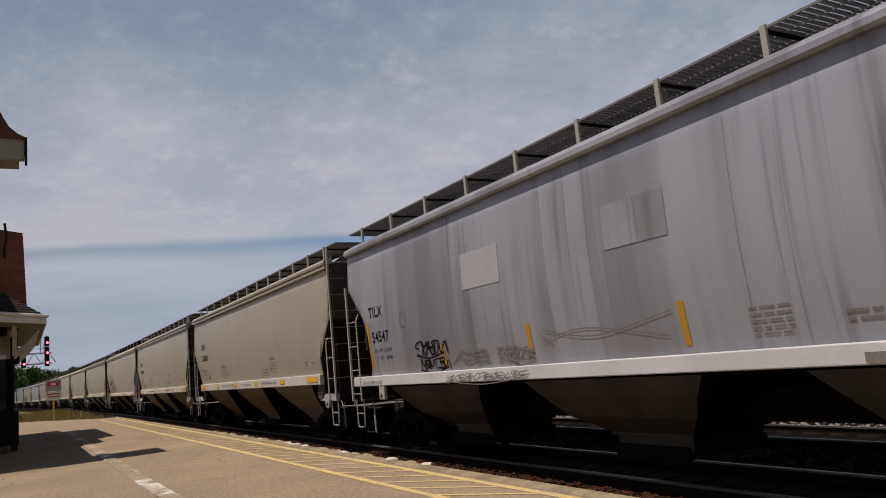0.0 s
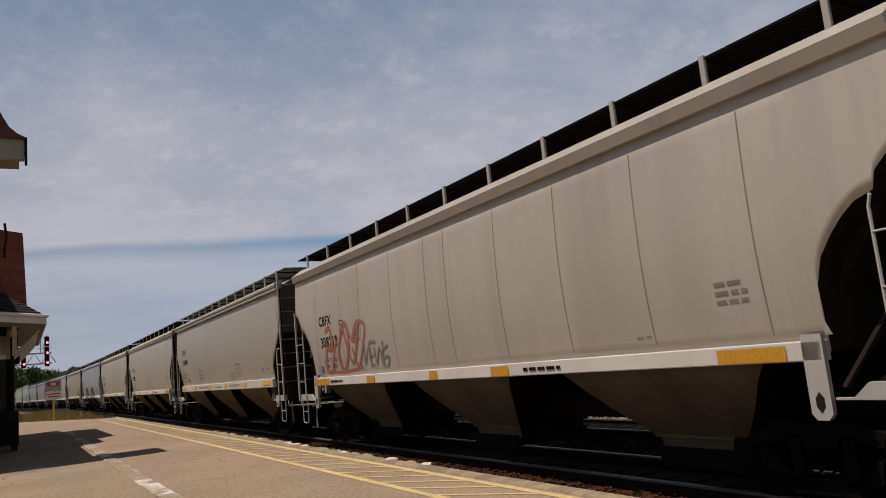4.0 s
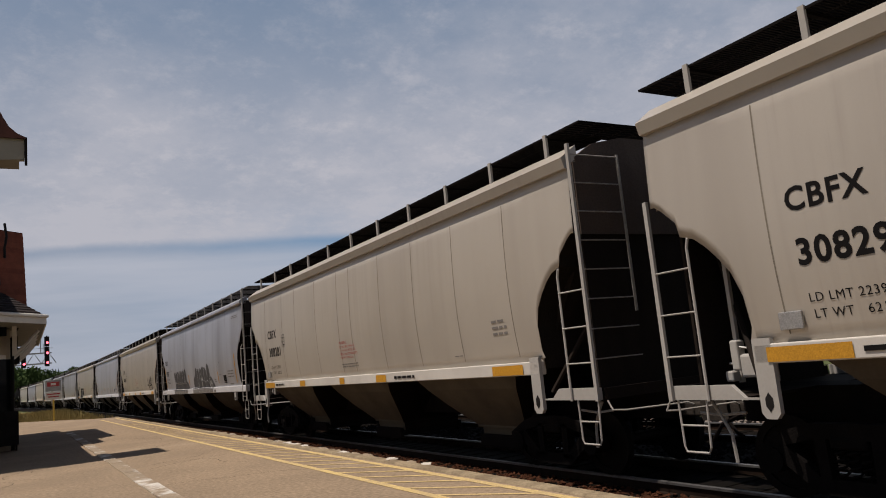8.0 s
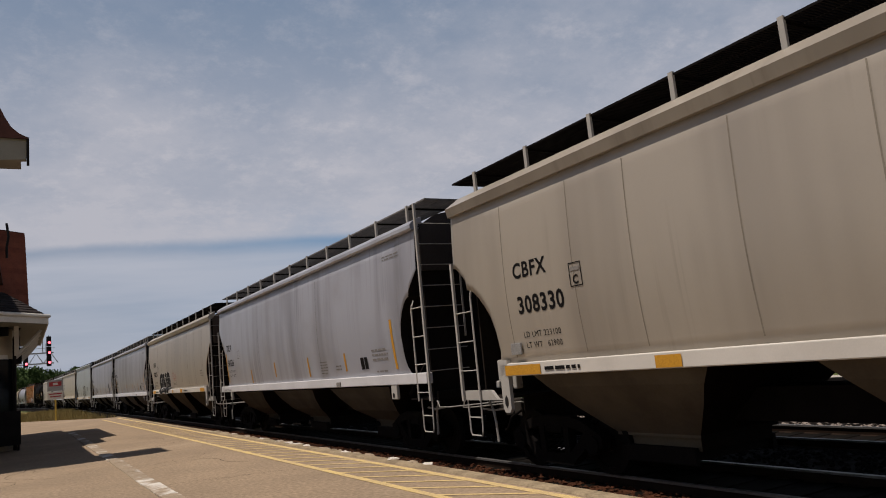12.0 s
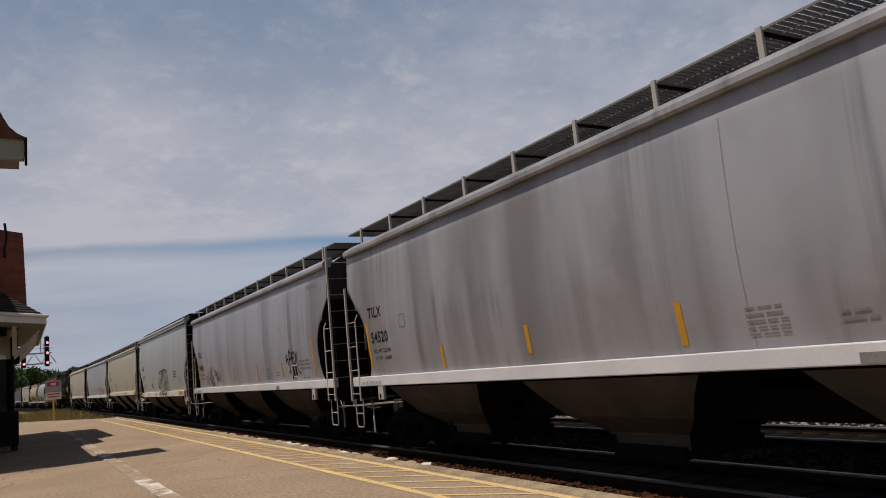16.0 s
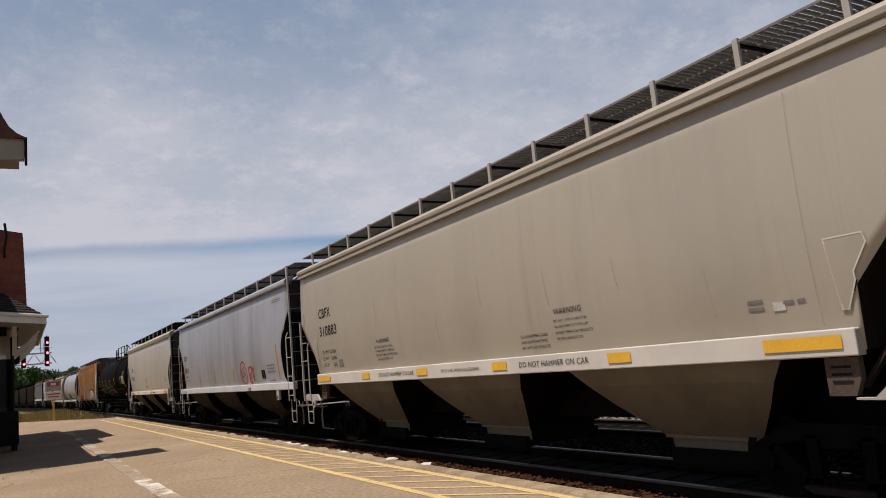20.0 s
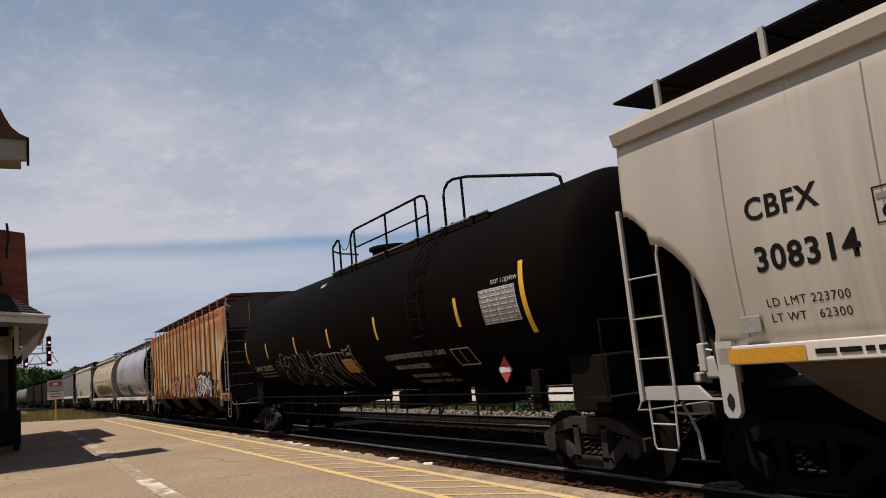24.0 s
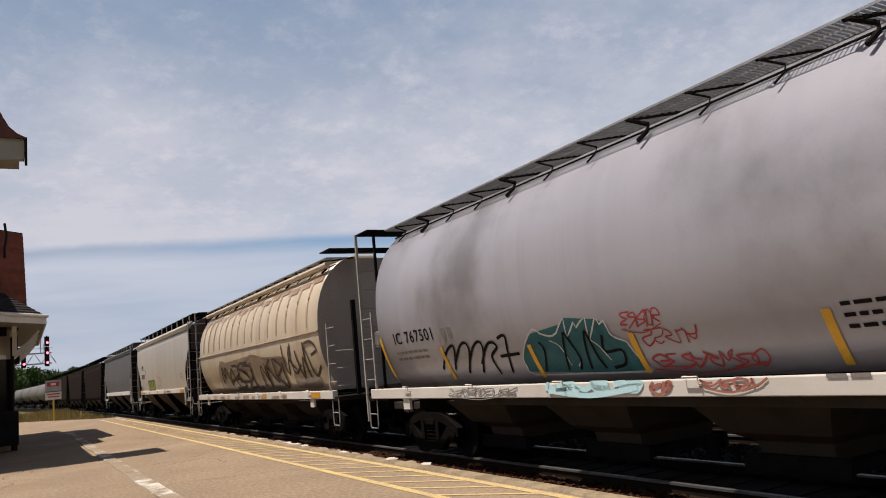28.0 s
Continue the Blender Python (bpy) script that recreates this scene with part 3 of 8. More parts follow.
def cached(key, make, smooth=False):
    if key not in MESHES:
        bm = make()
        me = bpy.data.meshes.new(key)
        bm.to_mesh(me)
        bm.free()
        if smooth:
            me.polygons.foreach_set("use_smooth", [True] * len(me.polygons))
        MESHES[key] = me
    return MESHES[key]


def shared(name, key, make, mat, parent, m=None, label="", smooth=False):
    """A part on mesh data that alike parts in the same paint share."""
    k = key + "|" + mat.name
    if k not in MESHES:
        me = cached(key, make, smooth).copy()
        me.materials.append(mat)
        # second slot of a bay: slope sheets with their shade in the colour
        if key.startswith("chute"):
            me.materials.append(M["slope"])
        MESHES[k] = me
    return part(name, MESHES[k], None, parent, label, m)


def wheelset_mesh():
    bm = bmesh.new()
    for side in (-1, 1):
        x = side * 0.72
        disc(bm, (0, 0, 0), 0.455, x - 0.055, x + 0.055, 32, 0.36)
        disc(bm, (0, 0, 0), 0.37, x - 0.02, x + 0.02, 24)
        disc(bm, (0, 0, 0), 0.13, x - 0.08, x + 0.08, 16)
    disc(bm, (0, 0, 0), 0.085, -1.02, 1.02, 14)
    for k in range(3):
        a = k * math.tau / 3
        for side in (-1, 1):
            disc(bm, (0, 0.075 * math.cos(a), 0.075 * math.sin(a)), 0.018, side * 1.02 - 0.02, side * 1.02 + 0.02, 6)
    return bm


def sideframe_mesh(side):
    """A cast side frame: top member, struts and spring seat round two openings."""
    bm = bmesh.new()
    x0, x1 = sorted((side * 0.93, side * 1.07))
    prism(bm, [(-1.10, 0.42), (-1.10, 0.58), (-0.70, 0.78), (-0.40, 0.86), (0.40, 0.86), (0.70, 0.78), (1.10, 0.58), (1.10, 0.42), (0.96, 0.42), (0.72, 0.62), (0.36, 0.70), (-0.36, 0.70), (-0.72, 0.62), (-0.96, 0.42)], x0, x1)
    for e in (-1, 1):
        prism(bm, [(e * 0.92, 0.54), (e * 0.74, 0.64), (e * 0.34, 0.30), (e * 0.46, 0.20)], x0, x1)
        prism(bm, [(e * 0.24, 0.74), (e * 0.37, 0.74), (e * 0.35, 0.24), (e * 0.23, 0.24)], x0, x1)
        disc(bm, (0, e * 0.89, 0.455), 0.14, side * 1.00 - 0.10, side * 1.00 + 0.10, 14)
    prism(bm, [(-0.48, 0.20), (-0.42, 0.30), (0.42, 0.30), (0.48, 0.20), (0.38, 0.14), (-0.38, 0.14)], x0, x1)
    return bm


def springs_mesh(side):
    bm = bmesh.new()
    for y in (-0.14, 0.0, 0.14):
        pts = [(side * 1.0 + 0.055 * math.cos(a), y + 0.055 * math.sin(a), 0.30 + 0.30 * a / (math.tau * 4)) for a in (k * math.tau / 6 for k in range(25))]
        tube(bm, pts, 0.014, 4)
    return bm


WHEELS = []


def add_bogies(car, centre, mat=None):
    mat = mat or M["frame_shade"]
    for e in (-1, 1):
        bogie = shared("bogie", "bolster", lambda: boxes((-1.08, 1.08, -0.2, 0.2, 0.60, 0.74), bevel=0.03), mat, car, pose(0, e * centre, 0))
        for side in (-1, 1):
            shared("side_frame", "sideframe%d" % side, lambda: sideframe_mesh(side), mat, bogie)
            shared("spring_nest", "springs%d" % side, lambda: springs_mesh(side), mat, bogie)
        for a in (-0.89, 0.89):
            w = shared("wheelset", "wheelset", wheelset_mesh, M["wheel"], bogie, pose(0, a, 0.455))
            WHEELS.append((w, car, a))


def coupler_mesh():
    bm = boxes((-0.11, 0.11, -0.75, 0.3, 0.78, 0.96), bevel=0.02)
    prism(bm, [(-0.98, 0.72), (-0.98, 1.02), (-0.75, 1.0), (-0.75, 0.74)], -0.17, 0.14)
    return bm


def ladder_mesh(d, z0, z1, z_in, rungs):
    """Side ladder at a corner: outer stile, shorter inner stile, rungs between."""
    bm = bmesh.new()
    box(bm, -0.03, 0.012, -0.028, 0.028, z0, z1)
    tube(bm, [(0.05, d, z_in + 0.10), (-0.01, d - 0.03, z_in), (-0.01, d, z_in - 0.1), (-0.01, d, z0)], 0.018, 6)
    return bm


def rung_mesh(d):
    return tube(bmesh.new(), [(-0.015, 0, 0), (-0.02, d, 0)], 0.012, 6)


def stirrup_mesh(w):
    bm = tube(bmesh.new(), [(0, 0.02, 1.18), (0, 0.05, 0.62), (0, 0.08, 0.56), (0, w - 0.04, 0.56), (0, w - 0.01, 0.62), (0, w, 1.18)], 0.014, 6)
    return tube(bm, [(0, 0.04, 0.86), (0, w - 0.02, 0.86)], 0.013, 6)


def grating_mesh(length, width, pitch=0.05, bar=0.009, strips=3):
    """A walkway grating in one piece: cross bars every pitch metres, a few long bars, a rim."""
    n = max(2, int(length / pitch))
    ys = [-length / 2 + length * i / n for i in range(n + 1)]
    xs = [width * i / strips for i in range(strips + 1)]
    verts, faces, at = [], [], {}

    def v(x, y, z):
        k = (round(x, 4), round(y, 4), round(z, 4))
        if k not in at:
            at[k] = len(verts)
            verts.append(k)
        return at[k]
    for y0, y1 in zip(ys, ys[1:]):
        for x0, x1 in zip(xs, xs[1:]):
            o, q = [(x0, y0), (x1, y0), (x1, y1), (x0, y1)], [(x0 + 0.01, y0 + bar), (x1 - 0.01, y0 + bar), (x1 - 0.01, y1 - bar), (x0 + 0.01, y1 - bar)]
            for k in range(4):
                m = (k + 1) % 4
                faces.append([v(*o[k], 0.0), v(*o[m], 0.0), v(*q[m], 0.0), v(*q[k], 0.0)])
                faces.append([v(*q[k], 0.0), v(*q[m], 0.0), v(*q[m], -0.028), v(*q[k], -0.028)])
                faces.append([v(*o[m], -0.028), v(*o[k], -0.028), v(*q[k], -0.028), v(*q[m], -0.028)])
    for x in (0.0, width):
        for y0, y1 in zip(ys, ys[1:]):
            faces.append([v(x, y0, 0.0), v(x, y1, 0.0), v(x, y1, -0.028), v(x, y0, -0.028)])
    me = bpy.data.meshes.new("grating")
    me.from_pydata(verts, [], faces)
    bm = bmesh.new()
    bm.from_mesh(me)
    bpy.data.meshes.remove(me)
    return bm


def chute_mesh(length, zt, depth):
    """One hopper bay: a steep funnel from the sill down to a flange, and the gate's throat below."""
    bm = bmesh.new()
    rows = []
    for hx, hy, z in ((1.53, length / 2, zt), (1.37, length / 2 - 0.25, zt - 0.26), (1.13, length / 2 - 0.52, zt - 0.55), (0.76, 0.76, 0.62), (0.76, 0.76, 0.58), (0.70, 0.70, 0.57), (0.68, 0.68, depth)):
        rows.append([bm.verts.new((x, y, z)) for x, y in ((-hx, -hy), (hx, -hy), (hx, hy), (-hx, hy))])
    for a, b in zip(rows, rows[1:]):
        for k in range(4):
            bm.faces.new((a[k], a[(k + 1) % 4], b[(k + 1) % 4], b[k]))
    bm.faces.new(rows[0][::-1])
    bm.faces.new(rows[-1])
    bmesh.ops.recalc_face_normals(bm, faces=bm.faces)
    # faces turned to the ends or straight down get the painted-shade slot
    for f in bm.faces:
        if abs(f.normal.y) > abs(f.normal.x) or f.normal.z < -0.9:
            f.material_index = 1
    return bm


def gate_mesh():
    return boxes((-0.74, 0.74, -0.6, 0.6, 0.28, 0.42), (-0.80, -0.72, -0.66, 0.66, 0.24, 0.46), (0.72, 0.80, -0.66, 0.66, 0.24, 0.46), bevel=0.01)


def write(car, text, d, z, size, mat, length, width=half_width, stretch=1.0, weight=0.0, name="lettering", span=0.0):
    """Words on the near side; d: metres from the rear end of the body to where they begin."""
    cu = bpy.data.curves.new(name, "FONT")
    cu.body, cu.size, cu.offset, cu.resolution_u = text, size, weight, 3
    cu.space_character = 1.1
    ob = bpy.data.objects.new(name, cu)
    scene.collection.objects.link(ob)
    me = bpy.data.meshes.new_from_object(ob)
    bpy.data.objects.remove(ob)
    bpy.data.curves.remove(cu)
    me.materials.clear()
    me.materials.append(mat)
    if span:
        xs = [v.co.x for v in me.vertices]
        stretch = span / (max(xs) - min(xs))
    h = size * 0.7
    w0, w1 = width(z), width(z + h)
    up = Vector((-(w1 - w0), 0, h)).normalized()
    run = Vector((0, -1, 0))
    out = run.cross(up)
    bow = max(0.0, width(z + h / 2) - (w0 + w1) / 2)
    at = Vector((-w0, length / 2 - d, z)) + out * (0.004 + bow)
    m = Matrix((run * stretch, up, out)).transposed().to_4x4()
    m.translation = at
    return part(name, me, None, car, "", m)


def on_side(length, d, z, width, off):
    return Vector((-width(z) - off, length / 2 - d, z))


def ribbon(bm, pts, w, length, width=half_width, off=0.008):
    """A painted line along points (d, z) on the near side."""
    n = len(pts)
    rows = []
    for i, (d, z) in enumerate(pts):
        d0, z0 = pts[max(i - 1, 0)]
        d1, z1 = pts[min(i + 1, n - 1)]
        t = Vector((d1 - d0, z1 - z0))
        t = t.normalized() if t.length > 1e-6 else Vector((1, 0))
        q = Vector((-t.y, t.x)) * w / 2
        rows.append([bm.verts.new(on_side(length, d + k * q.x, z + k * q.y, width, off)) for k in (1, -1)])
    for a, b in zip(rows, rows[1:]):
        bm.faces.new((a[0], a[1], b[1], b[0]))
    return bm


def smooth_path(pts, steps=5):
    """A soft curve through points."""
    out = []
    n = len(pts)
    for i in range(n - 1):
        p = [Vector(pts[max(0, min(n - 1, i + k))]) for k in (-1, 0, 1, 2)]
        for j in range(steps):
            t = j / steps
            v = 0.5 * ((2 * p[1]) + (p[2] - p[0]) * t + (2 * p[0] - 5 * p[1] + 4 * p[2] - p[3]) * t * t + (3 * p[1] - p[0] - 3 * p[2] + p[3]) * t ** 3)
            out.append((v.x, v.y))
    out.append(tuple(pts[-1]))
    return out


GLYPHS = [
    [(0.9, 0.9), (0.3, 1.0), (0.1, 0.7), (0.7, 0.45), (0.8, 0.1), (0.1, 0.0)],
    [(0.1, 0.0), (0.15, 1.0), (0.5, 0.3), (0.85, 1.0), (0.9, 0.0)],
    [(0.1, 1.0), (0.1, 0.0), (0.8, 0.05)],
    [(0.9, 0.8), (0.5, 1.0), (0.1, 0.6), (0.2, 0.1), (0.7, 0.0), (0.9, 0.4), (0.5, 0.45)],
    [(0.0, 0.0), (0.45, 1.0), (0.9, 0.0), (0.7, 0.4), (0.2, 0.4)],
    [(0.1, 0.0), (0.15, 0.95), (0.7, 0.9), (0.75, 0.55), (0.2, 0.5), (0.9, 0.0)],
    [(0.1, 1.0), (0.5, 0.1), (0.9, 1.0), (0.6, 0.5), (1.1, 0.1)],
    [(0.8, 0.95), (0.1, 0.9), (0.15, 0.5), (0.6, 0.5), (0.15, 0.45), (0.1, 0.0), (0.9, 0.05)],
    [(0.5, 1.0), (0.1, 0.5), (0.5, 0.0), (0.9, 0.5), (0.55, 1.0), (0.3, 0.9)],
]


def tag(car, d0, d1, z0, z1, mat, w, length, seed, n=5, width=half_width, name="graffiti"):
    """A quick spray-can signature: letter-like strokes, leaning and overlapping."""
    rnd = random.Random(seed)
    bm = bmesh.new()
    step = (d1 - d0) / n
    for k in range(n):
        g = GLYPHS[rnd.randrange(len(GLYPHS))]
        a, h = rnd.uniform(0.9, 1.25) * step, (z1 - z0) * rnd.uniform(0.75, 1.0)
        b = z0 + rnd.uniform(0, 0.2) * (z1 - z0)
        flip, turn = rnd.random() < 0.6, rnd.random() < 0.5
        g = [((1 - u if flip else u) + rnd.uniform(-0.2, 0.2), (1 - v if turn else v) + rnd.uniform(-0.18, 0.18)) for u, v in g]
        pts = [(d0 + step * k + u * a * 1.35 + v * 0.18 * h, min(z1, max(z0, b + v * h))) for u, v in g]
        ribbon(bm, smooth_path(pts, 6), w * rnd.uniform(0.8, 1.2), length, width, 0.008 + 0.001 * (k % 4))
    if rnd.random() < 0.7:
        ribbon(bm, smooth_path([(d0, z0 + 0.02), ((d0 + d1) / 2, z0 - 0.05), (d1, z0 + 0.04)]), w * 0.8, length, width, 0.0125)
    return part(name, bm, mat, car)


def lobe(d, z, rd, rz, lean=0.0, power=2.6, n=22):
    pts = []
    for k in range(n):
        a = k * math.tau / n
        c, s = math.cos(a), math.sin(a)
        u = math.copysign(abs(c) ** (2 / power), c) * rd
        v = math.copysign(abs(s) ** (2 / power), s) * rz
        pts.append((d + u + lean * v, z + v))
    return pts


def fill(bm, pts, length, width=half_width, off=0.006):
    """A painted patch: strips across an outline of (d, z)."""
    zs = [z for _, z in pts]
    lo, hi, rows = min(zs), max(zs), 10
    last = None
    for r in range(rows + 1):
        z = lo + (hi - lo) * (r + (0.02 if r == 0 else -0.02 if r == rows else 0)) / rows
        cross = []
        for (a, u), (b, v) in zip(pts, pts[1:] + pts[:1]):
            if (u <= z < v) or (v <= z < u):
                cross.append(a + (b - a) * (z - u) / (v - u))
        if len(cross) < 2:
            last = None
            continue
        row = [bm.verts.new(on_side(length, x, z, width, off)) for x in (min(cross), max(cross))]
        if last:
            bm.faces.new((last[0], row[0], row[1], last[1]))
        last = row
    return bm


def bubbles(car, lobes, fill_mat, line_mat, w, length, width=half_width, name="graffiti"):
    """Fat rounded graffiti letters: filled lobes, each with a sprayed outline."""
    bm = bmesh.new()
    for i, pts in enumerate(lobes):
        fill(bm, pts, length, width, 0.006 + 0.0012 * (i % 4))
    g = part(name, bm, fill_mat, car)
    bm = bmesh.new()
    for i, pts in enumerate(lobes):
        ribbon(bm, pts + pts[:1], w, length, width, 0.0125 + 0.0007 * (i % 3))
    part("outline", bm, line_mat, g)
    return g


def fat(car, strokes, fill_mat, line_mat, w, edge, length, width=half_width, name="graffiti", off=0.008):
    """Broad sprayed strokes with a dark edge all round."""
    bm = bmesh.new()
    for i, s in enumerate(strokes):
        ribbon(bm, smooth_path(s, 5), w, length, width, off + 0.006 + 0.001 * (i % 4))
    g = part(name, bm, fill_mat, car)
    bm = bmesh.new()
    for i, s in enumerate(strokes):
        ribbon(bm, smooth_path(s, 5), w + edge * 2, length, width, off + 0.001 * (i % 4))
    part("outline", bm, line_mat, g)
    return g


def lines(car, strokes, mat, w, length, width=half_width, off=0.010, name="graffiti"):
    """Thin sprayed lines."""
    bm = bmesh.new()
    for i, s in enumerate(strokes):
        ribbon(bm, smooth_path(s, 5), w, length, width, off + 0.0008 * (i % 4))
    return part(name, bm, mat, car)


def bars(car, rows, mat, length, name="stencil_block", width=half_width, off=0.006):
    """Small print as plain bars: rows of (d, z, width, height)."""
    bm = bmesh.new()
    for d, z, w, h in rows:
        n = max(1, int(h / 0.06))
        cols = [[bm.verts.new(on_side(length, x, z + h * k / n, width, off)) for k in range(n + 1)] for x in (d, d + w)]
        for k in range(n):
            bm.faces.new((cols[0][k], cols[1][k], cols[1][k + 1], cols[0][k + 1]))
    return part(name, bm, mat, car)


def print_lines(d, z, w, lines, h=0.035, gap=0.075, seed=1):
    """Rows of tiny print: word-length bars, line under line."""
    rnd = random.Random(seed)
    out = []
    for k in range(lines):
        x = d
        while x < d + w - 0.05:
            b = min(rnd.uniform(0.08, 0.22), d + w - x)
            out.append((x, z - k * gap, b, h))
            x += b + 0.035
    return out


def seams(car, ds, length, z0, z1, mat, w=0.016, width=half_width):
    """Weld seams up the near side."""
    for d in ds:
        bm = ribbon(bmesh.new(), [(d, z0 + (z1 - z0) * k / 8) for k in range(9)], w, length, width, 0.003)
        part("weld_seam", bm, mat, car)


def hopper(label, s_rear, length=16.4, cut="scalloped", paint=None, end_paint=None, sill=1.60, eave=4.22, stripe=None, rb=True, rb_mat=None, posts=11, bays=3, trim=None, width=half_width, bay_len=3.45, bay_mat=None, plain=False, rb_up=0.80, end_top=None):
    car = thing("covered_hopper", label, "freight car", group="cars of the freight train")
    near = -1
    stripe = stripe or trim or M["ladder"]
    trim = trim or M["post"]
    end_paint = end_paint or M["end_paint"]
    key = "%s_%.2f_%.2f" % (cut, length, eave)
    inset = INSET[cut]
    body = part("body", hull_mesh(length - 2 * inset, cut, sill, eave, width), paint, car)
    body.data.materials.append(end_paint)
    body.data.polygons.foreach_set("use_smooth", [p.material_index == 0 and abs(p.normal.x) > 0.7 for p in body.data.polygons])
    # eave rails
    for side in (-1, 1):
        def eave_mesh():
            bm = bmesh.new()
            o = [(x, eave + z) for x, z in EAVES[cut]]
            n = len(o)
            a = [bm.verts.new((side * x, -length / 2 + inset, z)) for x, z in o]
            b = [bm.verts.new((side * x, length / 2 - inset, z)) for x, z in o]
            for k in range(n):
                bm.faces.new((a[k], a[(k + 1) % n], b[(k + 1) % n], b[k]))
            bm.faces.new(a[::-1]), bm.faces.new(b)
            bmesh.ops.recalc_face_normals(bm, faces=bm.faces)
            return bm
        shared("eave_rail", "eave%d_%s" % (side, key), eave_mesh, paint, car)
        if plain:
            continue
        reach = length / 2 - (0.10 if cut == "rounded" else inset + max(p[0] for p in CUTS[cut]) + 0.02)
        high = {"angled": (-0.05, 0.21), "scalloped": (-0.08, 0.12), "rounded": (0.01, 0.22)}[cut]
        shared("side_sill", "sill%d_%.2f_%.2f_%s" % (side, reach, sill, cut), lambda: boxes((*sorted((side * 1.44, side * 1.58)), -reach, reach, sill + high[0], sill + high[1]), bevel=0.014), stripe, car)
    if cut in TURNS:
        for e in (-1, 1):
            pts = [(length / 2 - e * (length / 2 - inset - d), z) for d, z in TURNS[cut]]
            part("corner_sheet", fill(bmesh.new(), pts, length, width, 0.001), paint, car)
    # end bulkheads, braces and platforms
    for e in (-1, 1):
        flip = pose(0, 0, 0, 0, 0, 180) if e > 0 else None
        y = -length / 2
        wide = 1.42 if e < 0 else 1.18
        yb = y + inset
        low = CUTS[cut][0][1]
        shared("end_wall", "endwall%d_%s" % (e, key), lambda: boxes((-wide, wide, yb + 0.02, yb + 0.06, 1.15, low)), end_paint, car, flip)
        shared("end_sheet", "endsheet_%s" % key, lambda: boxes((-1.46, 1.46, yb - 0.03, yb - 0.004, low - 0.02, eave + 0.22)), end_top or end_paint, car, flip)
        pz = 1.15
        if cut != "rounded":
            for sx in (-1, 1):
                shared("end_platform", "endplat%d_%.2f" % (sx, length), lambda: prism(bmesh.new(), [(y, pz), (y, pz + 0.16), (y + 0.84, pz + 0.16), (y + 1.0, pz + 0.02), (y + 1.18, pz + 0.02), (y + 1.18, pz)], *sorted((sx * 1.55, sx * 1.49))), trim, car, flip)
        # cross beam in the end's dark coat rather than the pale trim, to read as shaded
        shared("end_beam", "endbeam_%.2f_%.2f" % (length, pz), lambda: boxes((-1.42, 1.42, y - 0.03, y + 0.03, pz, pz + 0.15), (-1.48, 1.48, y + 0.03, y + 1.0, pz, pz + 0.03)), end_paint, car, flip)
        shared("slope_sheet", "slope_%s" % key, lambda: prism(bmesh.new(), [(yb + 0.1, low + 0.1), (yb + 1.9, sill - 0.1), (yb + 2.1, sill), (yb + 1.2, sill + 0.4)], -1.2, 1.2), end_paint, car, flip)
        if e < 0:
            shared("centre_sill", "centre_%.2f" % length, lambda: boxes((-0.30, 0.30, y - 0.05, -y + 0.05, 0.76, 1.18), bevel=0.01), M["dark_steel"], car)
        shared("coupler", "coupler", coupler_mesh, M["truck_steel"], car, (flip or Matrix()) @ pose(0, y + 0.1, 0))
        lever = 1 if e > 0 else -1
        shared("uncoupling_lever", "lever%d_%.2f" % (lever, length), lambda: tube(bmesh.new(), [(lever * 1.5, y - 0.10, 1.14), (lever * 1.5, y - 0.18, 1.02), (lever * 1.3, y - 0.22, 1.0), (lever * 0.2, y - 0.25, 0.98), (0, y - 0.3, 0.9)], 0.013, 5), trim, car, flip)
        shared("air_hose", "hose_%.2f" % length, lambda: tube(bmesh.new(), [(0.35, y - 0.05, 0.85), (0.38, y - 0.35, 0.72), (0.36, y - 0.55, 0.50), (0.30, y - 0.70, 0.46)], 0.025, 6), M["dark_steel"], car, flip)
        for bx in (-1, 1):
            shared("end_brace", "brace%d_%.2f" % (bx, length), lambda: tube(bmesh.new(), [(bx * 1.42, y + 1.15, 1.25), (bx * 0.6, y + 0.08, 3.2)], 0.035, 5), end_paint, car, flip)
    # ladders and steps on the near side, at both ends
    top = CUTS[cut][0][1]
    rungs, zi, step = LADDERS[cut]
    for e in (-1, 1):
        yy = e * (length / 2)
        full = e < 0
        rise = eave + (0.46 if cut == "scalloped" else 0.42 if plain or not rb else 0.70)
        ladder = shared("side_ladder", "ladder%d_%s" % (e, key), lambda: ladder_mesh(-e * step, 1.14, rise if full else top + 0.10, zi, 0), trim, car, pose(-1.57, yy, 0))
        for z in rungs:
            shared("rung", "rung%d_%.2f" % (e, step), lambda: rung_mesh(-e * step), trim, ladder, pose(0, 0, z))
        if full:
            end = shared("end_ladder", "endladder_%.2f" % eave, lambda: boxes((0.86, 0.89, -0.04, -0.01, 2.3, eave + 0.34)), M["rung"], car, pose(-1.57, yy, 0))
            for k in range(8):
                z = 1.69 + k * 0.405
                shared("rung", "endrung", lambda: tube(bmesh.new(), [(0.02, -0.02, 0), (0.88, -0.02, 0)], 0.010, 6), M["rung"], end, pose(0, 0, z))
        shared("stirrup_step", "stirrup", lambda: stirrup_mesh(0.44), trim, car, pose(-1.52, yy + (0.04 if e < 0 else -0.48), 0))
        if cut == "angled":
            plate = shared("towing_eye", "towing_eye", lambda: prism(bmesh.new(), [(-0.15, 1.17), (0.15, 1.17), (0.11, 1.05), (0.07, 0.99), (0.0, 0.965), (-0.07, 0.99), (-0.11, 1.05)], -0.03, 0.02), trim, car, pose(-1.55, yy - e * 0.66, 0))
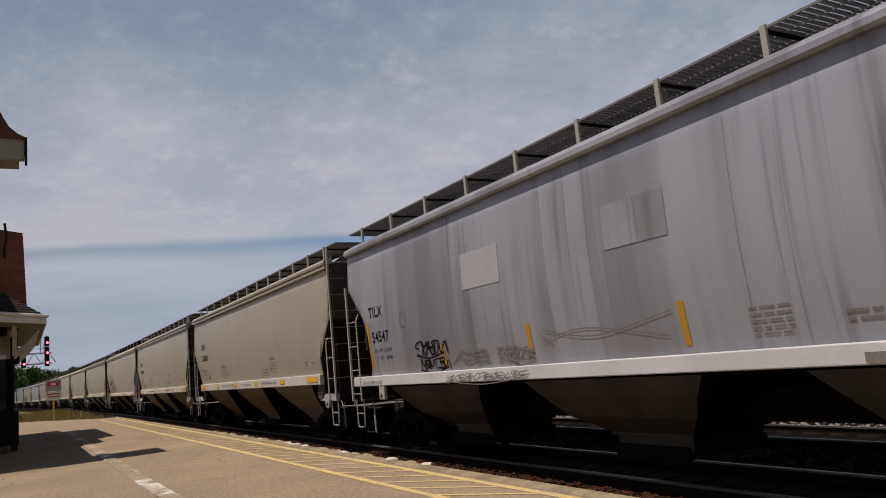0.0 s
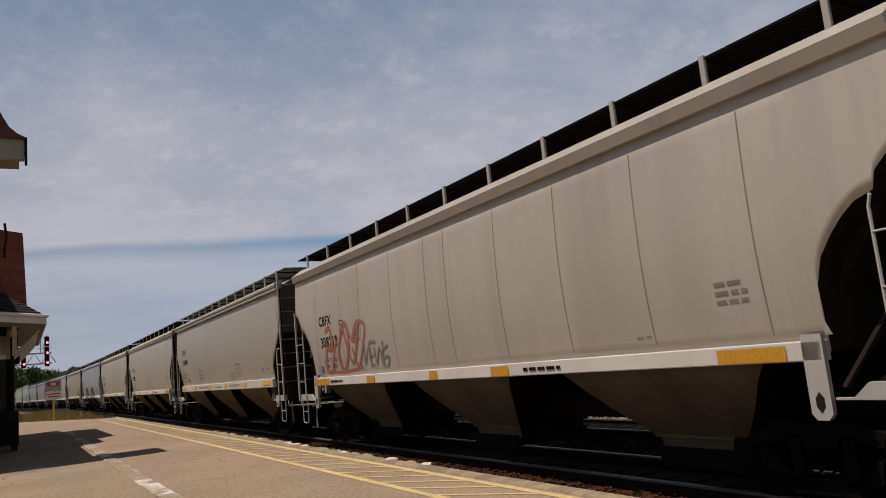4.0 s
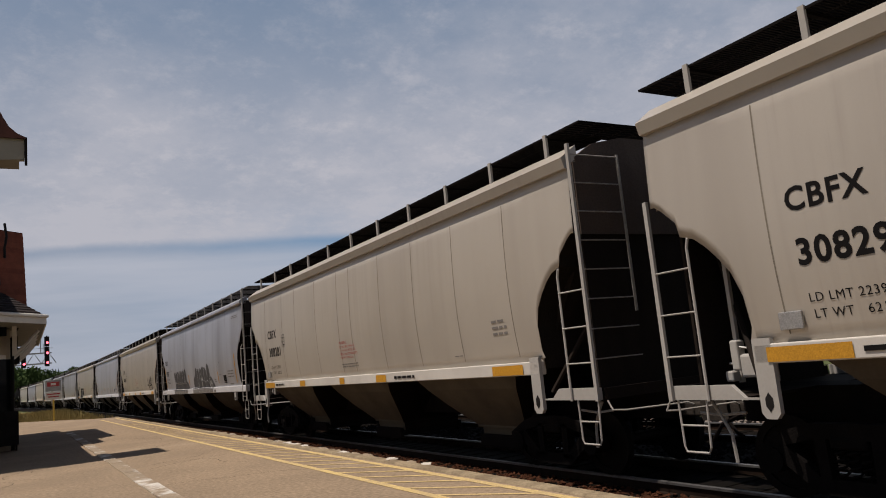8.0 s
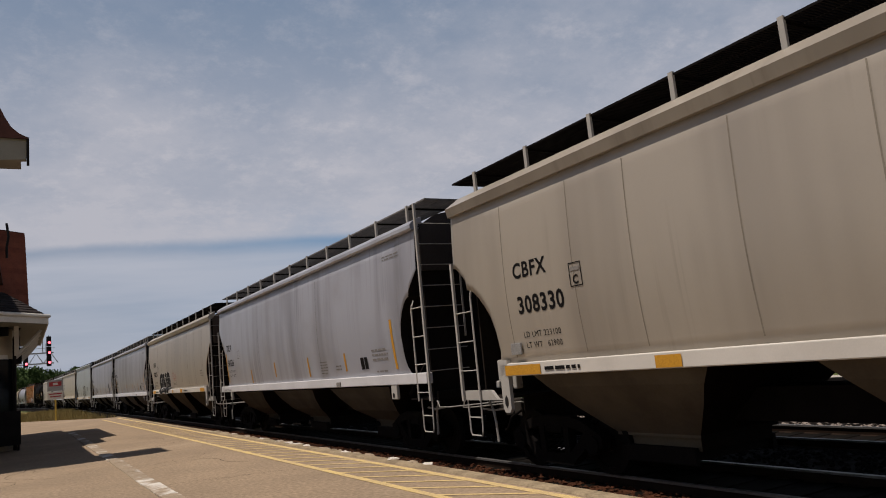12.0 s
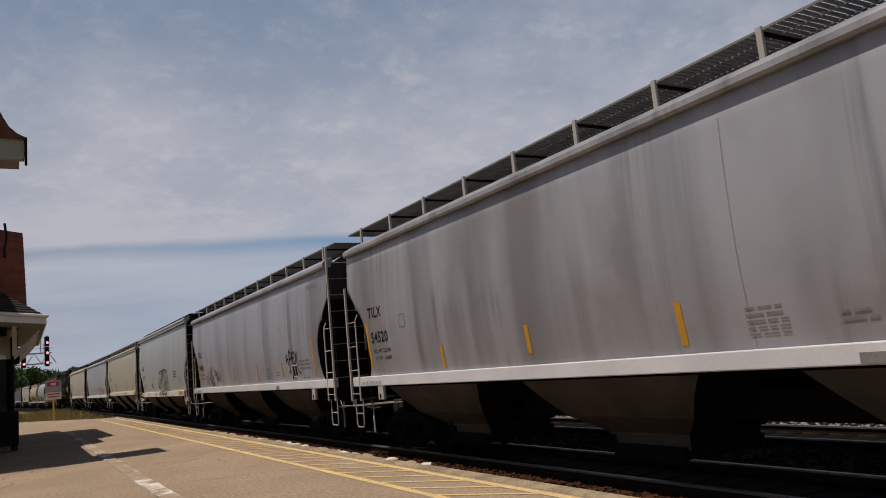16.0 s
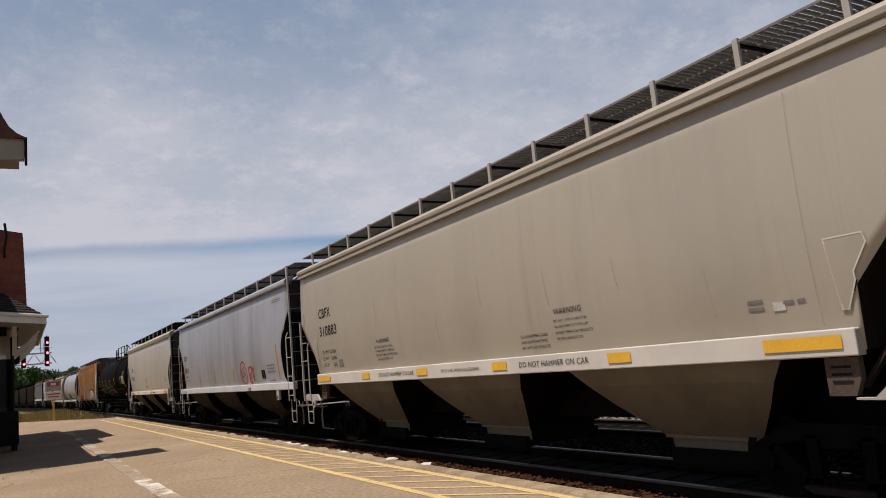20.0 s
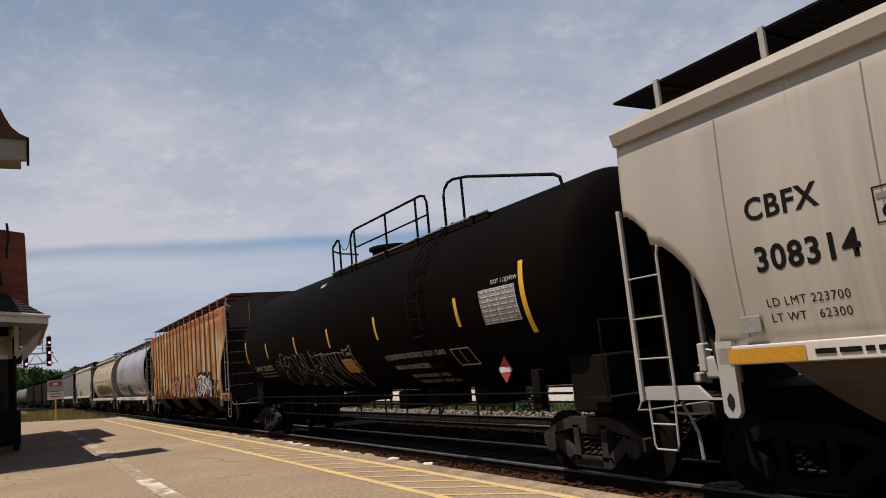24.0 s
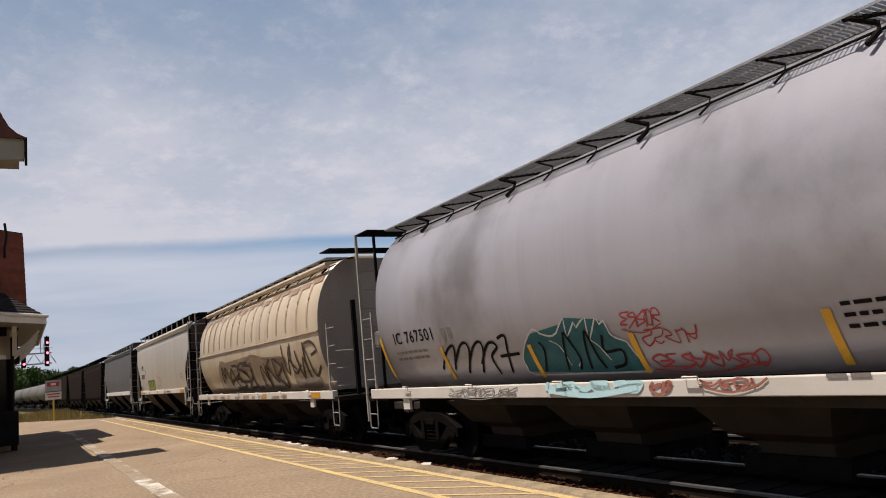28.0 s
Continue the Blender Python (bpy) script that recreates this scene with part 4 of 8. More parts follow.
            shared("hole", "towing_hole", lambda: disc(bmesh.new(), (0, 0, 1.06), 0.05, -0.034, -0.028, 16), M["black"], plate)
            pad = shared("jacking_pad", "jacking_pad", lambda: prism(bmesh.new(), [(-0.17, 1.54), (0.17, 1.54), (0.17, 1.18), (-0.10, 1.18), (-0.17, 1.34)], -0.04, 0.04), end_top or trim, car, pose(-1.46, yy - e * 1.30, 0))
            for k in range(3):
                shared("print_bar", "pad_print%d" % k, lambda: boxes((-0.046, -0.041, -0.09, 0.11, 1.30 + 0.07 * k, 1.325 + 0.07 * k)), M["black"], pad)
        elif cut == "rounded":
            plate = shared("jacking_plate", "jacking_plate", lambda: boxes((-0.03, 0.02, -0.15, 0.15, sill - 0.28, sill + 0.02), (-0.05, -0.03, -0.15, -0.11, sill - 0.28, sill + 0.02), bevel=0.012), trim, car, pose(-1.54, yy - e * 1.56, 0))
            shared("slot", "jack_slot", lambda: disc(bmesh.new(), (0, 0.04, sill - 0.2), 0.05, -0.034, -0.028, 14), M["black"], plate)
        else:
            plate = shared("jacking_bracket", "bracket", lambda: prism(bmesh.new(), [(-0.11, 1.78), (0.11, 1.78), (0.11, 1.02), (0.06, 0.96), (-0.06, 0.96), (-0.11, 1.02)], -0.04, 0.02), trim, car, pose(-1.54, yy - e * 1.32, 0))
            shared("slot", "bracket_slot", lambda: prism(bmesh.new(), [(-0.045, 1.17), (0.0, 1.23), (0.045, 1.17), (0.045, 1.09), (0.0, 1.03), (-0.045, 1.09)], -0.045, -0.038), M["black"], plate)
        if cut == "scalloped" and e > 0:
            gear = shared("brake_gear", "brake_gear", lambda: boxes((0.0, 0.22, -0.12, 0.10, 1.36, 1.62), bevel=0.03), trim, car, pose(-1.25, yy - 0.86, 0))
            for k, (dy, z0, z1) in enumerate(((-0.24, 1.30, 1.52), (0.16, 1.44, 1.78), (0.27, 1.32, 1.44))):
                shared("brake_valve", "brake_valve%d" % k, lambda: boxes((0.0, 0.14, dy - 0.05, dy + 0.05, z0, z1), bevel=0.02), trim, gear)
            shared("brake_pipe", "brake_pipe", lambda: tube(tube(bmesh.new(), [(0.1, -0.30, 1.35), (0.06, -0.1, 1.66), (0.05, 0.1, 1.70), (0.1, 0.3, 1.36)], 0.018, 6), [(0.08, -0.28, 1.48), (0.08, 0.30, 1.52)], 0.014, 6), M["galvanised"], gear)
            shared("platform_post", "platform_post", lambda: boxes((0, 0.05, -0.025, 0.025, 1.30, 2.80)), trim, car, pose(-1.10, yy - 0.62, 0))
        shared("angle_cock", "angle_cock", lambda: tube(tube(bmesh.new(), [(0, -0.2, 1.1), (0, -0.1, 0.95), (0.1, 0.1, 0.75), (0.1, 0.12, 0.45)], 0.022, 6), [(0.05, -0.35, 0.98), (0, -0.1, 0.95), (0, 0.25, 0.98)], 0.018, 6), M["rung"], car, pose(-1.25, yy - e * 0.5, 0, 0, 0, 0 if e < 0 else 180))
    # the hatch trough along the roof
    shared("hatch_trough", "trough_%.2f_%.2f" % (length, eave), lambda: boxes((-0.55, 0.55, -length / 2 + 0.55, length / 2 - 1.6, eave + 0.12, eave + 0.50), bevel=0.05), end_paint, car)
    for e in (-1, 1):
        y = e * (length / 2 - inset - 0.02)
        def arch():
            bm = bmesh.new()
            o = [(-1.40, eave - 0.1), (-1.40, eave + 0.30), (-1.05, eave + 0.52), (-0.5, eave + 0.64), (0.5, eave + 0.64), (1.05, eave + 0.52), (1.40, eave + 0.30), (1.40, eave - 0.1)]
            f, b = [bm.verts.new((x, y - 0.03, z)) for x, z in o], [bm.verts.new((x, y + 0.03, z)) for x, z in o]
            bm.faces.new(f), bm.faces.new(b[::-1])
            for k in range(8):
                bm.faces.new((f[k], f[(k + 1) % 8], b[(k + 1) % 8], b[k]))
            bmesh.ops.recalc_face_normals(bm, faces=bm.faces)
            return bm
        if e < 0:
            shared("roof_bulkhead", "bulkhead%d_%s" % (e, key), arch, end_top or end_paint, car)
    # running boards on the roof
    if rb:
        zr = eave + rb_up
        dense = rb_mat is DARK_RB
        for side in (-1, 1):
            board = shared("running_board", "grating_%.2f_%d" % (length - 1.0, dense), lambda: grating_mesh(length - 1.0, 0.98, *((0.045, 0.012) if dense else (0.085, 0.020, 3))), rb_mat or M["board_grey"], car, pose(-1.36 if side < 0 else 0.38, 0, zr))
            for k in range(posts):
                y = -length / 2 + 0.72 + (length - 1.44) * k / (posts - 1)
                shared("running_board_post", "rbpost", lambda: boxes((-0.02, 0.02, -0.035, 0.035, -0.42, 0.02)), trim, board, pose(0.0 if side < 0 else 0.98, y, 0, 0, 0, 0 if side < 0 else 180))
                shared("board_bracket", "rbbracket", lambda: boxes((0.02, 0.94, -0.02, 0.02, -0.06, -0.02)), M["dark_steel"], board, pose(0.0 if side < 0 else 0.98, y, 0, 0, 0, 0 if side < 0 else 180))
        for e in (-1, 1):
            shared("end_walkway", "endwalk", lambda: grating_mesh(0.62, 2.72, 0.085, 0.020, 8), rb_mat or M["board_grey"], car, pose(-1.36, e * (length / 2 - 0.25), zr))
    # hopper bays
    reach = length / 2 - 1.90 - bay_len / 2
    for k in range(bays):
        y = -reach + 2 * reach * k / (bays - 1)
        chute = shared("hopper_bay", "chute_%.2f_%.2f" % (bay_len, sill), lambda: chute_mesh(bay_len, sill - 0.02, 0.40), bay_mat or M["bay_grime_shade"], car, pose(0, y, 0))
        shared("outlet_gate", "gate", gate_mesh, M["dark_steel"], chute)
    add_bogies(car, length / 2 - 1.75)
    CARS.append((car, s_rear - length / 2))
    return car


# ---- platform details ----
def build_lines():
    z = PLATFORM_Z
    edge = part("platform_edge", sweep(bmesh.new(), [(-2.66, z - 0.30), (-2.48, z - 0.30), (-2.48, z + 0.015), (-2.50, z + 0.03), (-2.68, z + 0.03), (-2.70, z + 0.004)], -14, 54), M["edge"])
    tagged(edge, "worn concrete coping along the platform edge", "platform edge", kind="structure")
    rnd = random.Random(5)
    bm = bmesh.new()
    for k in range(44):
        s = 11.0 + k * 0.36 + rnd.uniform(-0.2, 0.2)
        m = along(s, -2.50 + rnd.uniform(-0.08, 0.05), z + 0.02)
        r = bmesh.ops.create_icosphere(bm, subdivisions=1, radius=rnd.uniform(0.04, 0.13), matrix=m @ Matrix.Diagonal((0.9, 1.8, 0.28, 1)))
        for v in r["verts"]:
            v.co += Vector((rnd.uniform(-1, 1), rnd.uniform(-1, 1), rnd.uniform(-0.4, 0.4))) * 0.03
    tagged(part("crumbled_concrete", bm, M["kerb"]), "pale broken lumps along the platform edge", "rubble", kind="stuff")
    for off in (-3.72, -2.84):
        line = part("painted_line", sweep(bmesh.new(), [(off - 0.06, z + 0.004), (off + 0.06, z + 0.004), (off + 0.06, z + 0.008), (off - 0.06, z + 0.008)], -8, 52, 2.0), M["yellow_line"])
        tagged(line, "worn yellow safety line painted on the platform", "painted line", group="yellow safety lines", kind="structure")
    me = bpy.data.meshes.new("hatch_bar")
    bm = bmesh.new()
    o = [(-3.66, 0.46), (-3.66, 0.58), (-2.90, -0.46), (-2.90, -0.58)]
    top, low = [bm.verts.new((x, y, z + 0.0075)) for x, y in o], [bm.verts.new((x, y, z + 0.004)) for x, y in o]
    bm.faces.new(top), bm.faces.new(low[::-1])
    for k in range(4):
        bm.faces.new((low[k], low[(k + 1) % 4], top[(k + 1) % 4], top[k]))
    bmesh.ops.recalc_face_normals(bm, faces=bm.faces)
    bm.to_mesh(me)
    bm.free()
    me.materials.append(M["yellow_line"])
    for k in range(46):
        s = 3.8 + k * 0.84
        m = along(s)
        ob = new("hatch_bar", me)
        ob.parent = line
        ob.matrix_world = m
    # kerb strip that parts the two pavings
    kerb = thing("kerb", "pale worn kerb stones flush in the platform", "kerb", kind="structure")
    for k in range(40):
        y = 5.0 + k * 0.85
        x = 1.97 + rnd.uniform(-0.012, 0.012)
        part("kerb_stone", boxes((x - 0.14, x + 0.14, y + 0.012, y + 0.838, z - 0.05, z + 0.022 + rnd.uniform(-0.006, 0.008)), bevel=0.012), M["kerb"], kerb)
    bm = bmesh.new()
    for k in range(22):
        d = rnd.random()
        p = Vector((rnd.uniform(-4, 4.6), rnd.uniform(4, 40), z + 0.002))
        pts = [p]
        a = rnd.uniform(0, math.tau)
        for i in range(rnd.randint(5, 12)):
            a += rnd.uniform(-0.5, 0.5)
            pts.append(pts[-1] + Vector((math.cos(a), math.sin(a), 0)) * rnd.uniform(0.15, 0.45))
        for q, r in zip(pts, pts[1:]):
            n = (r - q).cross(Vector((0, 0, 1))).normalized() * 0.006
            bm.faces.new([bm.verts.new(v) for v in (q - n, r - n, r + n, q + n)])
    tagged(part("pavement_cracks", bm, M["dark_steel"]), "fine dark cracks in the platform paving", "cracks", kind="stuff")


def scatter(name, label, count, region, size, mat, seed, z=-0.15):
    """Loose stones over a strip beside the rails, joined in one mesh."""
    rnd = random.Random(seed)
    base = [(0, 0, 0.6), (0.9, 0.1, 0), (0.2, 0.8, -0.1), (-0.8, 0.35, 0), (-0.45, -0.75, 0.1), (0.5, -0.7, -0.05), (0, 0, -0.5)]
    tri = [(0, 1, 2), (0, 2, 3), (0, 3, 4), (0, 4, 5), (0, 5, 1), (6, 2, 1), (6, 3, 2), (6, 4, 3), (6, 5, 4), (6, 1, 5)]
    verts, faces = [], []
    for k in range(count):
        s, o = rnd.uniform(region[0], region[1]), rnd.uniform(region[2], region[3])
        m = along(s, o, z + rnd.uniform(0.0, 0.03)) @ Matrix.Rotation(rnd.uniform(0, 6.28), 4, "Z") @ Matrix.Rotation(rnd.uniform(-0.6, 0.6), 4, "X")
        r = size * rnd.uniform(0.6, 1.5)
        n = len(verts)
        verts += [tuple(m @ Vector((x * r * rnd.uniform(0.7, 1.2), y * r * rnd.uniform(0.7, 1.2), w * r))) for x, y, w in base]
        faces += [tuple(i + n for i in f) for f in tri]
    me = bpy.data.meshes.new(name)
    me.from_pydata(verts, [], faces)
    tagged(part(name, me, mat), label, "ballast", kind="stuff")


def build_track_details():
    me = bpy.data.meshes.new("tie")
    bm = boxes((-1.3, 1.3, -0.115, 0.115, -0.33, -0.165), bevel=0.012)
    bm.to_mesh(me)
    bm.free()
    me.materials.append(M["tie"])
    for off, n in ((0.0, 110), (4.0, 90)):
        track = thing("track_ties", "dark creosoted wooden ties under the rails", "railway ties", kind="structure")
        for k in range(n):
            ob = new("tie", me)
            ob.parent = track
            ob.matrix_world = along(-6 + k * 0.55, off, 0.03)
    # these stones wear the shaded copy, those beyond the tracks the lit one
    scatter("ballast_between", "grey brown crushed stone between the tracks", 5200, (0, 32, 1.0, 3.0), 0.045, M["shaded_stone"], 1)
    scatter("ballast_far", "grey brown crushed stone beyond the tracks", 2600, (0, 40, 4.9, 6.8), 0.05, M["stone"], 2)
    scatter("rusty_stones", "rust-stained crushed stone beside the platform", 5200, (1, 34, -2.25, -0.85), 0.04, M["rust_ballast"], 3)
    bm = sweep(bmesh.new(), [(-2.3, -0.144), (-0.85, -0.144)], -10, 60, closed=False)
    tagged(part("rusty_bed", bm, M["rust_ballast"]), "rust-brown stained gravel beside the near rail", "ground", kind="structure")


# ---- station building ----
def shingled(name, corners, rows, mat, parent, thick=0.03):
    """Courses of shingles on a four-cornered slope: bottom left, bottom right, top right, top left."""
    a, b, c, d = (Vector(p) for p in corners)
    n = (b - a).cross(d - a).normalized()
    if n.z < 0 and abs(n.z) > 0.05:
        n = -n
    for k in range(rows):
        f, g = k / rows, (k + 1.12) / rows
        p, q, r, s = a.lerp(d, f), b.lerp(c, f), b.lerp(c, min(g, 1)), a.lerp(d, min(g, 1))
        bm = bmesh.new()
        v = [bm.verts.new(x) for x in (p, q, r, s, p + n * thick, q + n * thick, r + n * 0.004, s + n * 0.004)]
        for i in ((0, 1, 2, 3), (4, 7, 6, 5), (0, 4, 5, 1), (1, 5, 6, 2), (2, 6, 7, 3), (3, 7, 4, 0)):
            bm.faces.new([v[j] for j in i])
        bmesh.ops.recalc_face_normals(bm, faces=bm.faces)
        part(name, bm, mat, parent)


def slab(bm, pts, z0, z1):
    lo = [bm.verts.new((x, y, z0)) for x, y in pts]
    hi = [bm.verts.new((x, y, z1)) for x, y in pts]
    n = len(pts)
    for k in range(n):
        bm.faces.new((lo[k], lo[(k + 1) % n], hi[(k + 1) % n], hi[k]))
    bm.faces.new(lo[::-1]), bm.faces.new(hi)
    bmesh.ops.recalc_face_normals(bm, faces=bm.faces)
    return bm


def build_station():
    st = thing("station_building", "cream wooden station with red shingled upper storey and deep eaves", "building", kind="")
    part("main_wall", boxes((-9.0, -0.66, 22.0, 43.0, PLATFORM_Z, 6.1)), M["cream_wood"], st)
    # bay with the skirt roof
    part("bay_wall", slab(bmesh.new(), [(-0.27, 30.6), (-0.27, 40.0), (-3.0, 40.0), (-3.0, 27.6)], PLATFORM_Z, 4.55), M["cream_wood"], st)
    part("downspout", tube(bmesh.new(), [(-0.20, 30.45, PLATFORM_Z), (-0.20, 30.45, 4.1), (-0.12, 30.4, 4.3), (-0.05, 30.2, 4.42)], 0.06, 8), M["black"], st)
    part("window", slab(bmesh.new(), [(-0.27, 30.50), (-0.22, 30.56), (-1.52, 29.06), (-1.57, 29.11)], PLATFORM_Z + 0.35, 3.35), M["glass"], st)
    part("window_frame", slab(bmesh.new(), [(-0.42, 30.35), (-0.40, 30.42), (-1.62, 29.02), (-1.60, 28.98)], 3.35, 3.5), M["white_wood"], st)
    # skirt roof: soffit, fascia and shingles round the corner
    E, A, B = Vector((0.80, 29.0, 0)), Vector((-4.6, 22.4, 0)), Vector((0.80, 41.0, 0))
    inner = [(-4.6, 25.6), (-0.9, 30.2), (-0.9, 41.0)]
    part("soffit", slab(bmesh.new(), [A[:2], E[:2], B[:2], *inner[::-1]], 4.42, 4.46), M["soffit"], st)
    out = Vector((0.77, -0.63, 0)) * 0.04
    part("fascia", slab(bmesh.new(), [(A + out)[:2], (E + out)[:2], E[:2], A[:2]], 4.40, 4.68), M["white_wood"], st)
    part("gutter", tube(bmesh.new(), [(A + out * 2.2 + Vector((0, 0, 4.66))), (E + out * 2.2 + Vector((0, 0, 4.66)))], 0.06, 8), M["white_wood"], st)
    part("fascia", slab(bmesh.new(), [E[:2], (E.x + 0.04, E.y), (B.x + 0.04, B.y), B[:2]], 4.40, 4.68), M["white_wood"], st)
    up = 5.75
    shingled("shingle_course", [A + Vector((0, 0, 4.68)), E + Vector((0, 0, 4.68)), (-0.55, 30.6, up), (-4.6, 26.0, up)], 9, M["shingle_dark"], st)
    shingled("shingle_course", [E + Vector((0, 0, 4.68)), B + Vector((0, 0, 4.68)), (-0.55, 41.0, up), (-0.55, 30.6, up)], 9, M["shingle_dark"], st)
    for k in range(5):
        y = 31.2 + k * 2.2
        part("eave_bracket", prism(bmesh.new(), [(y, 3.5), (y + 0.1, 3.5), (y + 0.1, 4.42), (y, 4.42)], -0.27, -0.15), M["white_wood"], st)
        bm = bmesh.new()
        pts = [Vector((-0.2, y + 0.05, 3.5)), Vector((0.25, y + 0.05, 3.9)), Vector((0.65, y + 0.05, 4.38))]
        part("eave_brace", tube(bm, pts, 0.06, 6), M["white_wood"], st)
    part("corner_bracket", prism(bmesh.new(), [(29.5, 4.42), (30.5, 4.42), (30.5, 3.55), (30.3, 3.45), (29.9, 3.95)], -0.20, -0.06), M["white_wood"], st)
    part("lamp_block", boxes((-0.62, -0.36, 29.6, 29.8, 4.12, 4.42), bevel=0.02), M["black"], st)
    # red shingle-hung upper block
    lo = [Vector((-6.0, 26.6, 5.2)), Vector((0.27, 32.0, 5.2)), Vector((0.27, 40.5, 5.2))]
    hi = [Vector((-6.0, 26.4, 8.17)), Vector((0.155, 32.0, 8.17)), Vector((0.155, 40.5, 8.17))]
    part("upper_wall", slab(bmesh.new(), [(-6.0, 27.2), (0.10, 32.2), (0.10, 40.5), (-6.0, 40.5)], 5.0, 8.15), M["shingle_maroon"], st)
    shingled("wall_shingle_course", [lo[0], lo[1], hi[1], hi[0]], 15, M["shingle_red"], st, 0.02)
    shingled("wall_shingle_course", [lo[1], lo[2], hi[2], hi[1]], 15, M["shingle_red"], st, 0.02)
    part("roof_deck", slab(bmesh.new(), [(-6.0, 26.7), (0.16, 32.02), (0.16, 40.5), (-6.0, 40.5)], 8.15, 8.20), M["shingle_maroon"], st)
    part("vent_pipe", tube(bmesh.new(), [(-0.42, 31.2, 7.1), (-0.42, 31.2, 7.5), (-0.36, 31.15, 7.9), (-0.42, 31.2, 8.4)], 0.045, 8), M["black"], st)
    # high cornice with its flared roof
    bm = bmesh.new()
    o = [(-4.0, 8.58), (0.17, 8.58), (0.17, 8.03), (-4.0, 7.78)]
    f, b = [bm.verts.new((x, 21.3, z)) for x, z in o], [bm.verts.new((x, 21.5, z)) for x, z in o]
    bm.faces.new(f), bm.faces.new(b[::-1])
    for k in range(4):
        bm.faces.new((f[k], f[(k + 1) % 4], b[(k + 1) % 4], b[k]))
    bmesh.ops.recalc_face_normals(bm, faces=bm.faces)
    part("cornice", bm, M["soffit"], st)
    part("cornice_core", boxes((-4.0, 0.05, 21.5, 22.9, 8.2, 8.58)), M["soffit"], st)
    part("cornice_bracket", prism(bmesh.new(), [(21.26, 7.95), (21.26, 8.62), (21.42, 8.62), (21.42, 7.95), (21.36, 7.88), (21.30, 7.98)], 0.172, 0.235), M["black"], st)
    bm = bmesh.new()
    prof = [(0.20, 8.60), (0.0, 8.70), (-0.17, 8.86), (-0.30, 9.10), (-0.44, 9.42), (-0.9, 10.6), (-1.6, 12.0), (-4.0, 12.2)]
    rows = [[bm.verts.new((x, y, z)) for x, z in prof] for y in (21.2, 23.0)]
    for k in range(len(prof) - 1):
        bm.faces.new((rows[0][k], rows[1][k], rows[1][k + 1], rows[0][k + 1]))
    low = [[bm.verts.new((x, y, 8.56)) for x in (0.20, -4.0)] for y in (21.2, 23.0)]
    bm.faces.new([low[0][0], *rows[0], low[0][1]])
    bm.faces.new([low[1][0], *rows[1], low[1][1]])
    bm.faces.new([low[0][0], low[1][0], rows[1][0], rows[0][0]])
    bmesh.ops.recalc_face_normals(bm, faces=bm.faces)
    part("flared_roof", bm, M["shingle_maroon"], st)
    # main roof above the wall
    bm = bmesh.new()
    prism2 = [(-0.55, 6.1), (-0.55, 6.22), (-4.8, 8.4), (-9.2, 6.22), (-9.2, 6.1)]
    a = [bm.verts.new((x, 21.8, z)) for x, z in prism2]
    b = [bm.verts.new((x, 43.2, z)) for x, z in prism2]
    for k in range(5):
        bm.faces.new((a[k], a[(k + 1) % 5], b[(k + 1) % 5], b[k]))
    bm.faces.new(a), bm.faces.new(b)
    bmesh.ops.recalc_face_normals(bm, faces=bm.faces)
    part("main_roof", bm, M["shingle_maroon"], st)
    sign = thing("hanging_sign", "black hanging board under the station eaves", "sign")
    part("board", boxes((-0.52, 0.03, 33.9, 33.98, 3.30, 3.83), bevel=0.01), M["black"], sign)
    part("hanger", boxes((-0.52, 0.03, 33.92, 33.96, 3.90, 3.95), (-0.45, -0.42, 33.93, 33.95, 3.83, 4.42), (-0.06, -0.03, 33.93, 33.95, 3.83, 4.42)), M["black"], sign)


def build_cart():
    cart = thing("baggage_cart", "old black baggage cart with spoked iron wheels", "cart")
    for y in (30.6, 32.2):
        for x in (-0.45,):
            bm = bmesh.new()
            disc(bm, (0, 0, 0), 0.46, -0.03, 0.03, 28, 0.40)
            disc(bm, (0, 0, 0), 0.08, -0.06, 0.06, 12)
            for k in range(10):
                a = k * math.tau / 10
                tube(bm, [(0, 0.06 * math.cos(a), 0.06 * math.sin(a)), (0, 0.41 * math.cos(a), 0.41 * math.sin(a))], 0.014, 5)
            part("wheel", bm, M["black"], cart, m=pose(-0.10, y - 0.6, PLATFORM_Z + 0.46, 0, 0, 0))
            part("wheel", cart.children[-1].data, None, cart, m=pose(-0.95, y - 0.6, PLATFORM_Z + 0.46))
    part("deck", boxes((-1.05, -0.02, 29.4, 32.2, 0.70, 0.80), bevel=0.01), M["black"], cart)
    part("side_board", boxes((-0.10, -0.04, 29.4, 32.2, 0.80, 1.15), bevel=0.01), M["black"], cart)
    part("axle_block", boxes((-0.85, -0.20, 29.5, 29.9, 0.45, 0.70), bevel=0.02), M["black"], cart)
    part("axle_block", boxes((-0.85, -0.20, 31.3, 31.7, 0.45, 0.70), bevel=0.02), M["black"], cart)
    part("end_rack", boxes((-1.05, -0.02, 29.36, 29.42, 0.42, 1.55), bevel=0.01), M["black"], cart)


